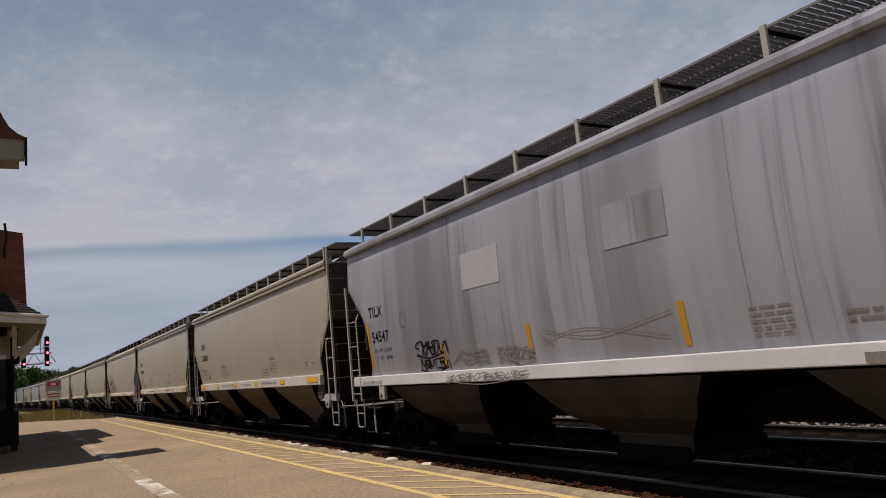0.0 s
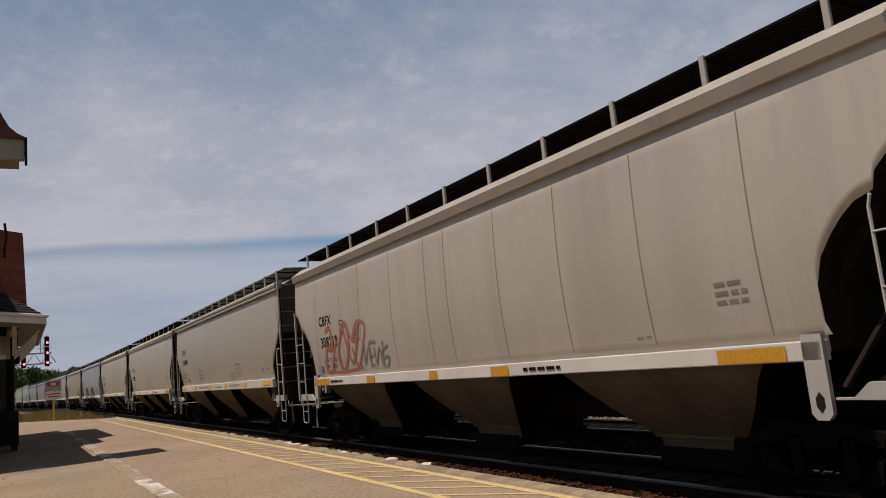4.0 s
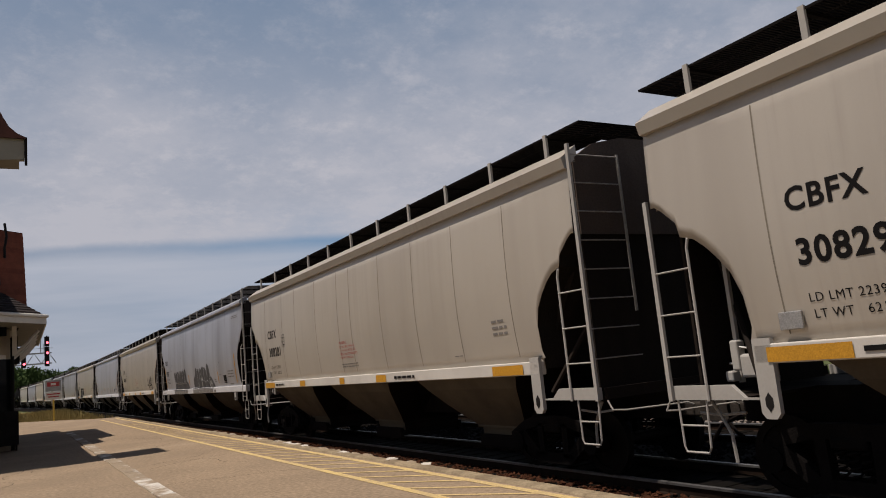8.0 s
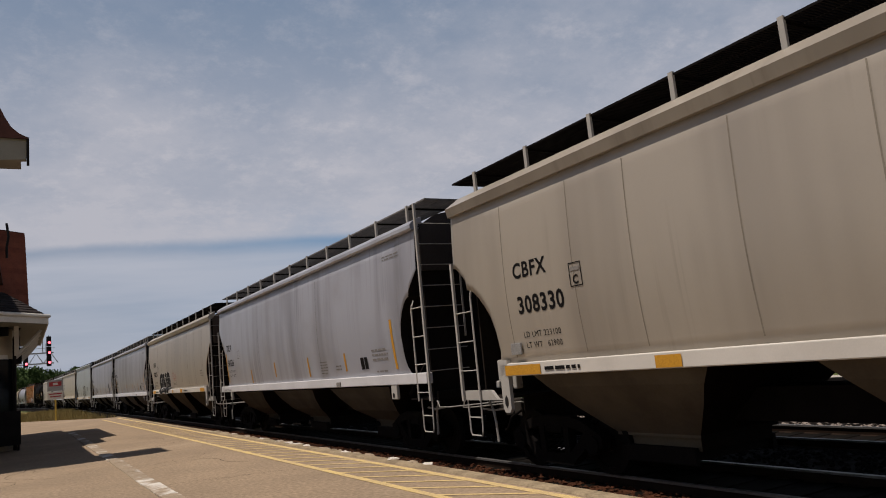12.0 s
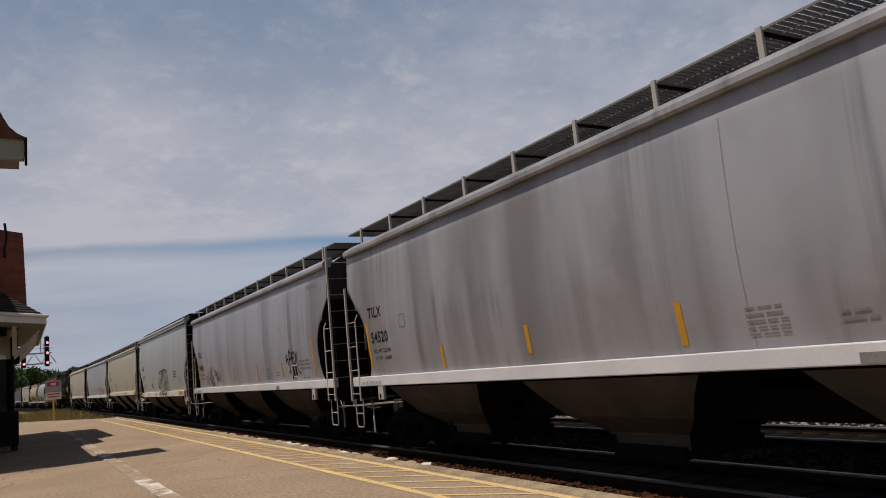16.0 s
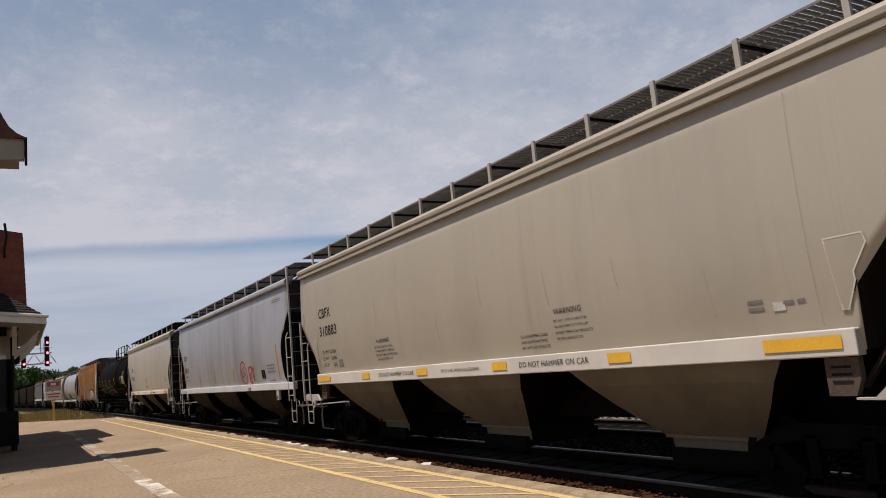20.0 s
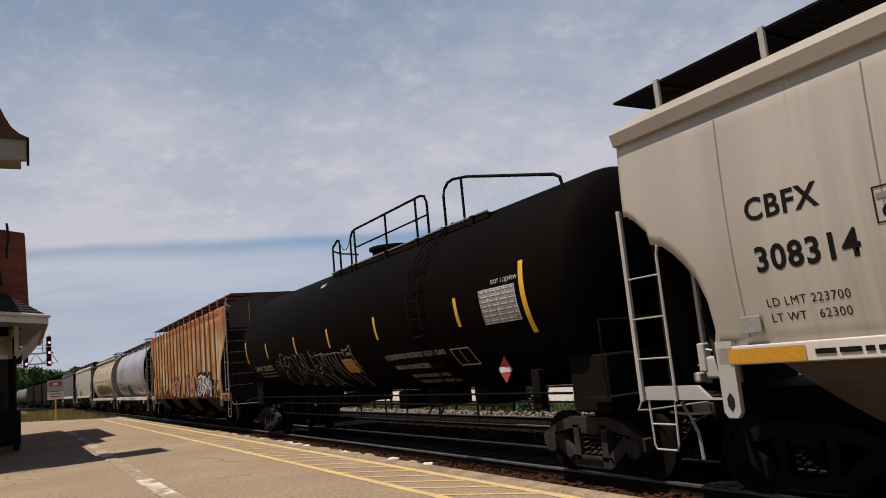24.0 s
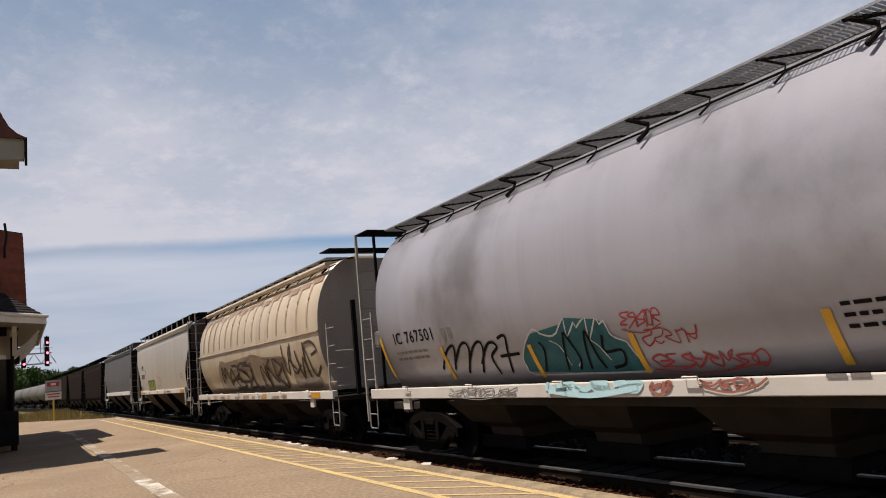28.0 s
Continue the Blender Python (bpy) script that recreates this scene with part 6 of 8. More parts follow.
bars(a, print_lines(5.3, 1.95, 0.45, 4, 0.04, 0.075, seed=5) + print_lines(6.0, 1.95, 0.55, 4, 0.04, 0.075, seed=6), M["grey_ink"], TILX_L)
tag(a, 6.3, 6.95, 1.72, 1.95, M["grey_ink"], 0.03, TILX_L, 15, 4)
lines(a, [[(7.2, 1.98), (8.2, 2.12), (9.7, 1.9)], [(7.3, 2.16), (8.4, 2.0), (9.8, 2.2)], [(7.2, 2.1), (7.5, 1.92)]], M["grey_ink"], 0.016, TILX_L)
tag(a, 4.4, 6.8, 1.47, 1.60, M["grey_ink"], 0.02, TILX_L, 7, 16, width=lambda z: 1.59)
cbfx_new("clean beige covered hopper with lettered white sill", -186.1, "310808")
cbfx_new("clean beige covered hopper with lettered white sill", -168.5, "310868")
a = cbfx_old("pale covered hopper with faded red graffiti", -151.0, "308219", P["beige_b"], red=False)
tag(a, 2.0, 4.3, 1.85, 2.9, M["pink_ink"], 0.10, OLD_L, 31, 5)
tag(a, 4.4, 5.6, 1.85, 2.4, M["grey_ink"], 0.05, OLD_L, 32, 4)
cbfx_new("clean beige covered hopper with lettered white sill", -133.2, "310880")
cbfx_old("beige covered hopper with faint dark weld seams", -115.6, "308293", P["beige_b"], ld="223900", lt="62100")
cbfx_old("beige covered hopper with faint dark weld seams", -97.7, "308281", P["beige_b"], red=True)
a = tilx("cool grey covered hopper with dark bubble graffiti", -80.0, "54587", P["lilac"], 41)
BUFF = material("dark_spray_paint", (0.060, 0.057, 0.057), (0.11, 0.105, 0.105), rough=0.7, scale=1.6, stretch=(1, 1, 0.4), bump=0.0)
LOW = lambda z: half_width(z) if z > 1.68 else 1.588
def rounded(shapes):
    return [smooth_path(q + q[:1], 4) for q in shapes]


SMALL = [
            [(3.52, 2.46), (3.63, 2.51), (3.76, 2.42), (3.78, 2.09), (3.64, 1.98), (3.51, 2.18)],
            [(3.88, 2.45), (4.03, 2.51), (4.18, 2.44), (4.19, 2.03), (3.86, 1.97), (3.74, 2.21)],
            [(4.31, 2.49), (4.46, 2.52), (4.62, 2.37), (4.64, 2.00), (4.22, 1.99)],
            [(4.67, 2.48), (4.82, 2.49), (4.87, 2.28), (4.78, 1.96), (4.56, 2.01)],
            [(4.94, 2.50), (5.07, 2.54), (5.17, 2.48), (5.06, 1.98), (4.79, 1.99)],
            [(5.24, 2.47), (5.39, 2.51), (5.49, 2.42), (5.37, 1.93), (5.08, 1.94)],
            [(5.56, 2.44), (5.75, 2.57), (5.91, 2.52), (5.98, 2.31), (5.82, 1.98), (5.47, 1.98)],
            [(6.05, 2.51), (6.17, 2.60), (6.30, 2.55), (6.38, 2.34), (6.32, 1.95), (6.03, 1.98)],
            [(3.41, 1.69), (3.58, 1.94), (3.96, 1.98), (4.43, 1.90), (5.16, 1.94), (5.81, 1.94), (6.14, 1.92), (6.43, 1.99), (6.66, 1.93), (6.72, 1.67), (5.69, 1.67)]]
bubbles(a, rounded(SMALL), BUFF, M["grey_ink"], 0.022, TILX_L, width=LOW)
BIG = [
            [(8.37, 2.20), (8.43, 2.43), (8.55, 2.54), (8.70, 2.53), (8.79, 2.43), (8.79, 2.05), (8.85, 1.69), (7.94, 1.69), (7.93, 1.95), (8.06, 2.15)],
            [(8.84, 2.47), (9.16, 2.48), (9.19, 2.33), (9.22, 2.07), (9.07, 2.03), (8.89, 1.68), (8.80, 1.70), (8.81, 2.16)],
            [(9.24, 2.24), (9.33, 2.43), (9.46, 2.50), (9.60, 2.47), (9.72, 2.36), (9.73, 2.11), (9.56, 2.05), (9.49, 1.98), (9.26, 2.08)],
            [(9.71, 2.50), (10.09, 2.53), (10.10, 2.24), (10.14, 1.97), (9.90, 1.98), (9.74, 2.09), (9.73, 2.33)],
            [(10.14, 2.44), (10.26, 2.51), (10.43, 2.47), (10.57, 2.37), (10.64, 2.16), (10.59, 1.97), (10.28, 1.94), (10.15, 1.95), (10.12, 2.24)],
            [(10.65, 2.49), (10.75, 2.60), (10.88, 2.63), (11.02, 2.57), (11.12, 2.43), (11.16, 2.18), (11.16, 2.11), (11.02, 2.08), (10.97, 1.82), (10.80, 1.90), (10.61, 1.95), (10.68, 2.18)],
            [(8.89, 1.68), (9.02, 2.03), (9.26, 2.07), (9.47, 1.98), (9.63, 1.90), (9.67, 1.66)],
            [(9.64, 1.69), (9.47, 1.91), (9.87, 1.99), (10.12, 1.94), (10.30, 1.78), (10.33, 1.68)],
            [(10.34, 1.69), (10.23, 1.90), (10.60, 1.94), (10.80, 1.90), (10.93, 1.79), (10.98, 1.67)],
            [(10.99, 1.69), (11.06, 1.71), (11.01, 2.05), (11.00, 2.09), (11.22, 2.12), (11.42, 2.06), (11.60, 1.96), (11.73, 1.83), (11.81, 1.74), (11.80, 1.65)]]
bubbles(a, rounded(BIG), BUFF, M["grey_seam"], 0.026, TILX_L, width=LOW)
SILL = lambda z: 1.583
bars(a, [(3.58 + 0.54 * k, 1.475, 0.52, 0.16) for k in range(6)] + [(8.02 + 0.64 * k, 1.475, 0.62, 0.14) for k in range(6)], M["grey_ink"], TILX_L, "overspray", SILL)
lines(a, [[(9.55, 2.30), (9.62, 1.95)], [(9.62, 1.92), (9.60, 1.70)], [(9.62, 2.02), (9.85, 2.10)], [(9.52, 1.74), (9.75, 1.93)], [(11.02, 2.02), (11.2, 2.02), (11.22, 2.10)]], M["white_ink"], 0.022, TILX_L, LOW, 0.02)
tag(a, 11.02, 11.42, 1.74, 1.94, M["white_ink"], 0.018, TILX_L, 43, 4, width=lambda z: LOW(z) + 0.012)
bars(a, [(13.40, 1.79, 0.48, 0.33)], M["white_ink"], TILX_L, "stencil_panel")
bars(a, [(13.425, 1.85, 0.20, 0.245), (13.645, 1.85, 0.21, 0.245), (13.43, 1.80, 0.42, 0.035)], M["ink"], TILX_L, "stencil_face", off=0.010)
lines(a, [[(12.46, 2.27), (12.62, 2.45), (12.86, 2.55), (13.05, 2.60)], [(12.75, 2.12), (12.95, 2.14), (13.1, 2.12)]], M["grey_seam"], 0.016, TILX_L)
a = cbfx_old("weathered tan covered hopper with a looping tag", -62.0, "308330", P["beige_c"], ld="223100", lt="62900")
tag(a, 12.6, 14.1, 2.05, 2.5, M["ink"], 0.045, OLD_L, 51, 5)
tag(a, 13.0, 14.3, 1.82, 2.05, M["ink"], 0.035, OLD_L, 52, 4)
tilx("cool grey covered hopper with long soot streaks", -44.05, "54536", P["lilac"], 61)
a = cbfx_old("tan covered hopper with black block graffiti", -26.1, "308274", P["beige_c"], plate=True, ld="223800", lt="62200")
OVER = lambda z: half_width(z) if z > 1.82 else 1.588
bubbles(a, [smooth_path([(4.82, 2.52), (4.41, 2.61), (3.81, 2.48), (3.51, 2.11), (3.56, 1.65), (3.96, 1.50), (4.28, 1.52), (4.78, 1.75), (4.78, 2.15), (4.74, 2.34), (4.83, 2.44), (4.82, 2.52)], 4),
            smooth_path([(4.84, 2.61), (5.10, 2.55), (5.36, 2.58), (5.17, 2.34), (5.28, 2.27), (5.36, 2.10), (5.43, 1.84), (5.30, 1.52), (4.90, 1.60), (4.46, 1.52), (4.18, 1.56), (4.6, 2.0), (4.84, 2.61)], 4),
            smooth_path([(5.40, 2.36), (5.41, 2.54), (5.66, 2.62), (5.86, 2.52), (5.92, 2.24), (5.82, 1.91), (5.79, 1.60), (5.56, 1.51), (5.34, 1.52), (5.44, 1.9), (5.40, 2.36)], 4),
            smooth_path([(5.92, 2.51), (6.26, 2.62), (6.64, 2.58), (6.80, 2.46), (6.90, 2.15), (6.78, 1.86), (6.47, 1.66), (6.13, 1.52), (5.84, 1.58), (5.82, 1.95), (5.92, 2.51)], 4)], M["ink"], M["white_ink"], 0.020, OLD_L, width=OVER)
lines(a, [[(4.74, 2.34), (4.20, 2.32), (4.12, 2.12), (4.22, 2.02), (4.38, 2.14)], [(4.22, 2.02), (4.22, 1.75), (4.14, 1.55)], [(4.98, 2.12), (5.18, 2.28)], [(5.09, 1.84), (5.10, 1.58)], [(4.93, 1.72), (4.80, 1.54)],
          [(5.48, 2.35), (5.70, 2.34), (5.66, 1.92)], [(6.72, 2.33), (6.34, 2.32), (6.03, 2.29), (6.0, 1.98), (6.37, 1.95), (6.41, 2.01)]], M["white_ink"], 0.020, OLD_L, OVER, 0.020)
bubbles(a, [lobe(4.25, 2.2, 0.06, 0.10)], M["ghost"], M["white_ink"], 0.01, OLD_L, width=lambda z: half_width(z) + 0.012)
tag(a, 6.62, 7.0, 1.66, 1.95, M["white_ink"], 0.02, OLD_L, 54, 3)
tag(a, 6.62, 7.1, 2.36, 2.56, M["white_ink"], 0.022, OLD_L, 57, 3)
tag(a, 6.66, 7.12, 2.10, 2.30, M["white_ink"], 0.020, OLD_L, 58, 3)
tilx("grey covered hopper with long soot streaks", -8.3, "54520", P["grey_b"], 71)
a = tilx("grey covered hopper with black graffiti scrawls", 9.5, "54505", P["grey"], 81)
lines(a, [[(13.0, 2.20), (13.10, 2.44), (13.20, 2.16)], [(13.02, 2.29), (13.24, 2.31)], [(13.32, 2.14), (13.34, 2.50), (13.50, 2.46), (13.49, 2.33), (13.34, 2.30)], [(13.74, 2.47), (13.60, 2.46), (13.58, 2.20), (13.76, 2.18)], [(13.60, 2.33), (13.72, 2.35)], [(13.80, 2.50), (14.05, 2.10)], [(14.02, 2.50), (13.78, 2.14)],
          [(13.20, 2.16), (13.30, 2.00), (13.16, 1.94)], [(13.92, 2.10), (14.0, 1.95), (14.16, 1.88)], [(13.42, 1.92), (13.44, 1.80), (13.36, 1.74)]], M["ink"], 0.042, TILX_L)
lines(a, [[(13.28, 2.52), (13.44, 2.58), (13.62, 2.54), (13.56, 2.47), (13.38, 2.50)], [(13.30, 2.40), (13.55, 2.42), (13.70, 2.40)]], M["grey_ink"], 0.09, TILX_L, off=0.005)
bars(a, [(13.44, 1.80, 0.43, 0.33)], M["white_ink"], TILX_L, "stencil_panel", off=0.005)
lines(a, [[(2.91, 2.23), (2.92, 1.99), (3.17, 2.03)], [(3.09, 2.42), (3.18, 2.05), (3.36, 2.27), (3.36, 2.01)], [(3.51, 2.14), (3.68, 2.06), (3.29, 1.93), (3.68, 1.79), (3.9, 1.66)], [(3.45, 1.72), (3.62, 2.12), (3.74, 1.8)],
          [(3.10, 1.72), (3.22, 1.92), (3.34, 1.78), (3.6, 1.70)], lobe(3.46, 2.36, 0.08, 0.09) + lobe(3.46, 2.36, 0.08, 0.09)[:1],
          [(3.94, 2.39), (4.10, 2.08), (4.20, 2.32), (4.27, 2.01)], [(4.34, 2.26), (4.30, 2.05), (4.48, 2.02)], [(4.32, 2.16), (4.44, 2.18)], [(4.53, 2.3), (4.44, 2.12), (4.64, 2.06), (4.55, 1.90)], [(4.7, 2.24), (4.82, 2.1), (4.62, 1.92)], [(4.2, 1.94), (4.32, 2.02), (4.4, 1.88)]], M["ink"], 0.034, TILX_L)
tag(a, 2.2, 2.8, 1.74, 2.16, M["grey_ink"], 0.025, TILX_L, 83, 4)
for k in range(9):
    d, z = 10.6 + 0.24 * k, 2.05 + 0.27 * (k * 3 % 5)
    lines(a, [[(d, z), (d + 0.08, z + 0.05), (d + 0.06, z + 0.12)]], M["grey_ink"], 0.022, TILX_L)


def sage_hopper():
    L = 15.2
    c = hopper("pale blue-grey covered hopper with black outlined bubble graffiti", 25.9, L, cut="angled", paint=P["sage"], eave=4.52, rb=False, posts=9, sill=1.42)
    for side in (-1, 1):
        part("running_board", grating_mesh(L - 0.6, 0.62), DARK_RB, c, m=pose(-1.32 if side < 0 else 0.70, 0, 5.10))
    write(c, "IARX", 1.31, 2.93, 0.33, M["ink"], L, weight=0.004, span=0.76)
    write(c, "54192", 1.35, 2.40, 0.33, M["ink"], L, weight=0.004, span=0.89)
    write(c, "LD LMT 225300", 1.66, 2.02, 0.115, M["ink"], L)
    write(c, "LT WT   60700", 1.70, 1.87, 0.115, M["ink"], L)
    bars(c, [(1.42, 1.86, 0.2, 0.16)], M["grey_ink"], L)
    bars(c, [(3.62, 2.62, 0.26, 0.32)], M["grey_ink"], L, "plate_frame")
    bars(c, [(3.64, 2.64, 0.22, 0.28)], P["sage"], L, "plate_face", off=0.008)
    write(c, "C", 3.69, 2.66, 0.16, M["ink"], L, weight=0.004)
    over = lambda z: half_width(z) if z > 1.64 else 1.588
    strokes = [
        [(7.53, 2.10), (7.32, 2.36), (7.31, 2.57), (7.47, 2.65), (7.58, 2.59), (7.60, 2.48), (7.61, 2.63), (7.74, 2.72), (7.92, 2.71), (8.02, 2.60), (8.00, 2.35), (7.86, 2.17), (7.75, 2.13), (7.92, 2.06), (8.02, 1.88), (7.98, 1.69), (7.82, 1.62), (7.66, 1.53), (7.48, 1.48), (7.29, 1.52), (7.24, 1.65), (7.26, 1.89), (7.36, 2.04), (7.53, 2.10)],
        [(7.63, 1.94), (7.59, 1.66)],
        [(8.02, 2.60), (8.09, 2.72), (8.18, 2.72), (8.22, 2.61), (8.12, 2.26)],
        [(8.22, 2.61), (8.33, 2.72), (8.44, 2.67), (8.40, 2.42), (8.26, 2.03), (8.40, 1.97), (8.50, 1.77), (8.50, 1.66), (8.35, 1.62), (8.10, 1.46), (7.91, 1.52), (7.82, 1.62)],
        [(8.40, 2.42), (8.52, 2.73), (8.63, 2.78), (8.72, 2.72), (8.67, 2.40)],
        [(8.67, 2.40), (8.78, 2.75), (8.94, 2.76), (9.02, 2.66), (8.99, 2.33), (8.92, 2.12), (8.79, 1.98), (8.94, 1.94), (9.03, 1.76), (9.02, 1.63), (8.80, 1.55), (8.60, 1.49), (8.47, 1.59)],
        [(8.63, 2.04), (8.62, 1.67)],
        [(9.01, 2.51), (9.08, 2.70), (9.23, 2.74), (9.42, 2.65), (9.50, 2.47), (9.50, 2.26), (9.42, 2.06), (9.32, 1.95), (9.47, 1.91), (9.60, 1.78), (9.62, 1.65), (9.48, 1.52), (9.34, 1.46), (9.21, 1.49), (9.16, 1.62)],
        [(9.17, 2.35), (9.14, 2.14), (9.19, 2.07), (8.98, 2.09), (8.79, 1.98)],
        [(9.16, 1.62), (9.03, 1.49), (8.90, 1.48), (8.97, 1.61)],
        [(9.51, 2.58), (9.58, 2.71), (9.71, 2.75), (9.81, 2.64), (9.82, 2.46), (9.71, 2.07), (9.80, 2.08), (9.90, 1.99), (9.92, 1.77), (9.83, 1.58), (9.68, 1.49), (9.55, 1.59)]]
    lines(c, strokes, M["ink"], 0.055, L, over)
    lines(c, [[(7.68, 2.34), (7.64, 2.14)], [(7.56, 2.25), (7.77, 2.24)], [(9.15, 2.01), (9.13, 1.66)], [(8.95, 1.76), (9.28, 1.79)]], M["ink"], 0.045, L, over)
    bars(c, print_lines(11.4, 2.55, 0.85, 3, 0.05, 0.13, seed=92) + print_lines(6.82, 2.2, 0.33, 8, 0.03, 0.058, seed=93) + print_lines(4.54, 2.06, 0.36, 4, 0.045, 0.07, seed=94), M["ink"], L)
    bars(c, [(4.56, 1.84, 0.34, 0.26)], M["grey_ink"], L)
    bm = bmesh.new()
    ribbon(bm, lobe(13.0, 2.15, 0.12, 0.13) + lobe(13.0, 2.15, 0.12, 0.13)[:1], 0.03, L)
    part("round_badge", bm, M["ink"], c)
    for d, w in ((0.70, 0.92), (3.5, 0.42), (6.0, 0.44), (8.19, 0.40), (12.9, 0.95)):
        bars(c, [(d, 1.45, w, 0.14)], M["amber"], L, "reflector", lambda z: 1.585)
    seams(c, (1.37, 2.78, 6.3, 9.6, 11.4, 13.2), L, 1.7, 4.4, M["grey_seam"], 0.016)


sage_hopper()
cbfx_new("clean beige covered hopper with lettered white sill", 43.8, "310883", "223200", "62800")
a = tilx("cool grey covered hopper with red spray-painted face", 61.4, "54512", P["lilac"], 101)
bm = bmesh.new()
ring = lobe(11.33, 2.03, 0.40, 0.43, power=2.0)
ribbon(bm, ring + ring[:1], 0.05, TILX_L)
ring = lobe(11.25, 2.08, 0.17, 0.14, power=2.0)
ribbon(bm, ring + ring[:1], 0.04, TILX_L)
ribbon(bm, smooth_path([(11.1, 1.8), (11.3, 1.72), (11.55, 1.8), (11.5, 2.2), (11.35, 2.3)]), 0.04, TILX_L)
part("graffiti", bm, M["red_ink"], a)
tag(a, 11.9, 12.4, 1.62, 2.25, M["red_ink"], 0.06, TILX_L, 103, 2)
cbfx_old("beige covered hopper with faint rusty streaks", 80.1, "308314", P["beige_b"])


# ---- tank cars ----
TANK_R, TANK_Z = 1.68, 2.93


def tank_width(z):
    return math.sqrt(max(0.01, TANK_R ** 2 - (z - TANK_Z) ** 2))


def tank_shell(length, r=TANK_R):
    """A cylinder with domed heads, lying along y."""
    bm = bmesh.new()
    prof = [(-length / 2 + 0.55 * (1 - math.sin(a)), r * math.cos(a) ** 0.8) for a in (math.pi / 2 * (1 - k / 7) for k in range(1, 8))]
    prof = prof + [(-y, q) for y, q in prof[::-1]]
    rings = [[bm.verts.new((q * math.cos(a), y, TANK_Z + q * math.sin(a))) for a in (k * math.tau / 56 for k in range(56))] for y, q in prof]
    for a, b in zip(rings, rings[1:]):
        for k in range(56):
            bm.faces.new((a[k], a[(k + 1) % 56], b[(k + 1) % 56], b[k]))
    bm.faces.new(rings[0]), bm.faces.new(rings[-1][::-1])
    bmesh.ops.recalc_face_normals(bm, faces=bm.faces)
    return bm


def tank_car(label, s_rear, paint, fittings=True, length=16.9):
    c = thing("tank_car", label, "freight car", group="cars of the freight train")
    shared("tank", "tankshell_%.2f" % length, lambda: tank_shell(length), paint, c, smooth=True)
    K = M["dark_steel"]
    for e in (-1, 1):
        y = e * (length / 2 - 0.6)
        part("saddle", boxes((-1.25, 1.25, y - 0.55, y + 0.25, 0.95, 1.75), bevel=0.03), K, c)
        part("stub_sill", boxes((-0.25, 0.25, y - 1.0 if e > 0 else y - 0.9, y + 0.9 if e > 0 else y + 1.0, 0.75, 1.10)), K, c)
        part("end_platform", boxes((-1.5, 1.5, y + e * 0.55 - 0.3, y + e * 0.55 + 0.3, 1.12, 1.18)), K, c)
        shared("coupler", "coupler", coupler_mesh, M["truck_steel"], c, pose(0, e * (length / 2 + 0.1), 0, 0, 0, 0 if e < 0 else 180))
        part("end_handrail", tube(bmesh.new(), [(-1.48, y + e * 0.75, 1.15), (-1.48, y + e * 0.75, 2.2), (1.48, y + e * 0.75, 2.2), (1.48, y + e * 0.75, 1.15)], 0.02, 6), K, c)
        part("bolster_post", boxes((-1.42, -1.30, y - 0.9 * e - 0.1, y - 0.9 * e + 0.1, 1.0, 1.6), bevel=0.02), K, c)
    part("side_rail", tube(bmesh.new(), [(-1.46, -length / 2 + 0.6, 1.24), (-1.46, length / 2 - 0.6, 1.24)], 0.020, 6), M["frame_shade"], c)
    part("side_rail", tube(bmesh.new(), [(1.46, -length / 2 + 0.6, 1.24), (1.46, length / 2 - 0.6, 1.24)], 0.024, 6), M["truck_steel"], c)
    if fittings:
        yc = length / 2 - 11.6
        at = lambda d: length / 2 - d
        part("dome_housing", disc(bmesh.new(), (0, 0, 0), 0.54, 4.45, 4.74, 32), K, c, m=pose(0, at(9.1), 0, 0, -90, 0))
        part("dome_lid", disc(bmesh.new(), (0, 0, 0), 0.62, 4.74, 4.81, 32), K, c, m=pose(0, at(9.1), 0, 0, -90, 0))
        part("dome_latch", boxes((-0.1, 0.1, at(8.48), at(8.36), 4.66, 4.79), bevel=0.02), K, c)
        for side in (-1, 1):
            deck = part("top_platform", boxes((*sorted((side * 0.62, side * 1.02)), at(15.0), at(7.35), 4.37, 4.39)), M["dark_steel"], c)
            part("platform_edge", boxes((*sorted((side * 1.0, side * 1.03)), at(15.0), at(7.35), 4.40, 4.43), bevel=0.008), M["galvanised"], deck, "pale worn upper edge")
            part("platform_channel", boxes((*sorted((side * 0.98, side * 1.02)), at(15.0), at(7.6), 4.29, 4.395)), K, deck)
            part("platform_foot", boxes((*sorted((side * 0.92, side * 1.0)), at(15.0), at(7.7), 4.24, 4.26)), M["galvanised"], deck)
            for d in (8.0, 8.72, 8.99, 10.8, 12.3, 13.5, 14.5):
                part("post_shoe", boxes((*sorted((side * 0.95, side * 1.07)), at(d) - 0.06, at(d) + 0.06, 4.20, 4.42), bevel=0.012), K, deck)
        rails = [[(7.5, 4.15), (7.5, 5.02), (7.52, 5.08), (7.85, 5.21), (7.95, 5.20), (8.0, 5.08), (8.0, 4.25)],
                 [(8.72, 4.25), (8.72, 5.0), (8.76, 5.14), (8.88, 5.24), (9.05, 5.27), (12.55, 5.27), (12.72, 5.22), (12.8, 5.08), (12.8, 4.3)],
                 [(13.5, 4.3), (13.5, 5.04), (13.56, 5.16), (13.7, 5.25), (13.9, 5.27), (14.4, 5.19), (16.9, 4.56), (17.05, 4.48), (17.12, 4.2)]]
        for r in rails:
            part("handrail", tube(bmesh.new(), [(-1.0, max(at(d), -length / 2 + 0.5), z) for d, z in r], 0.028, 8), K, c)
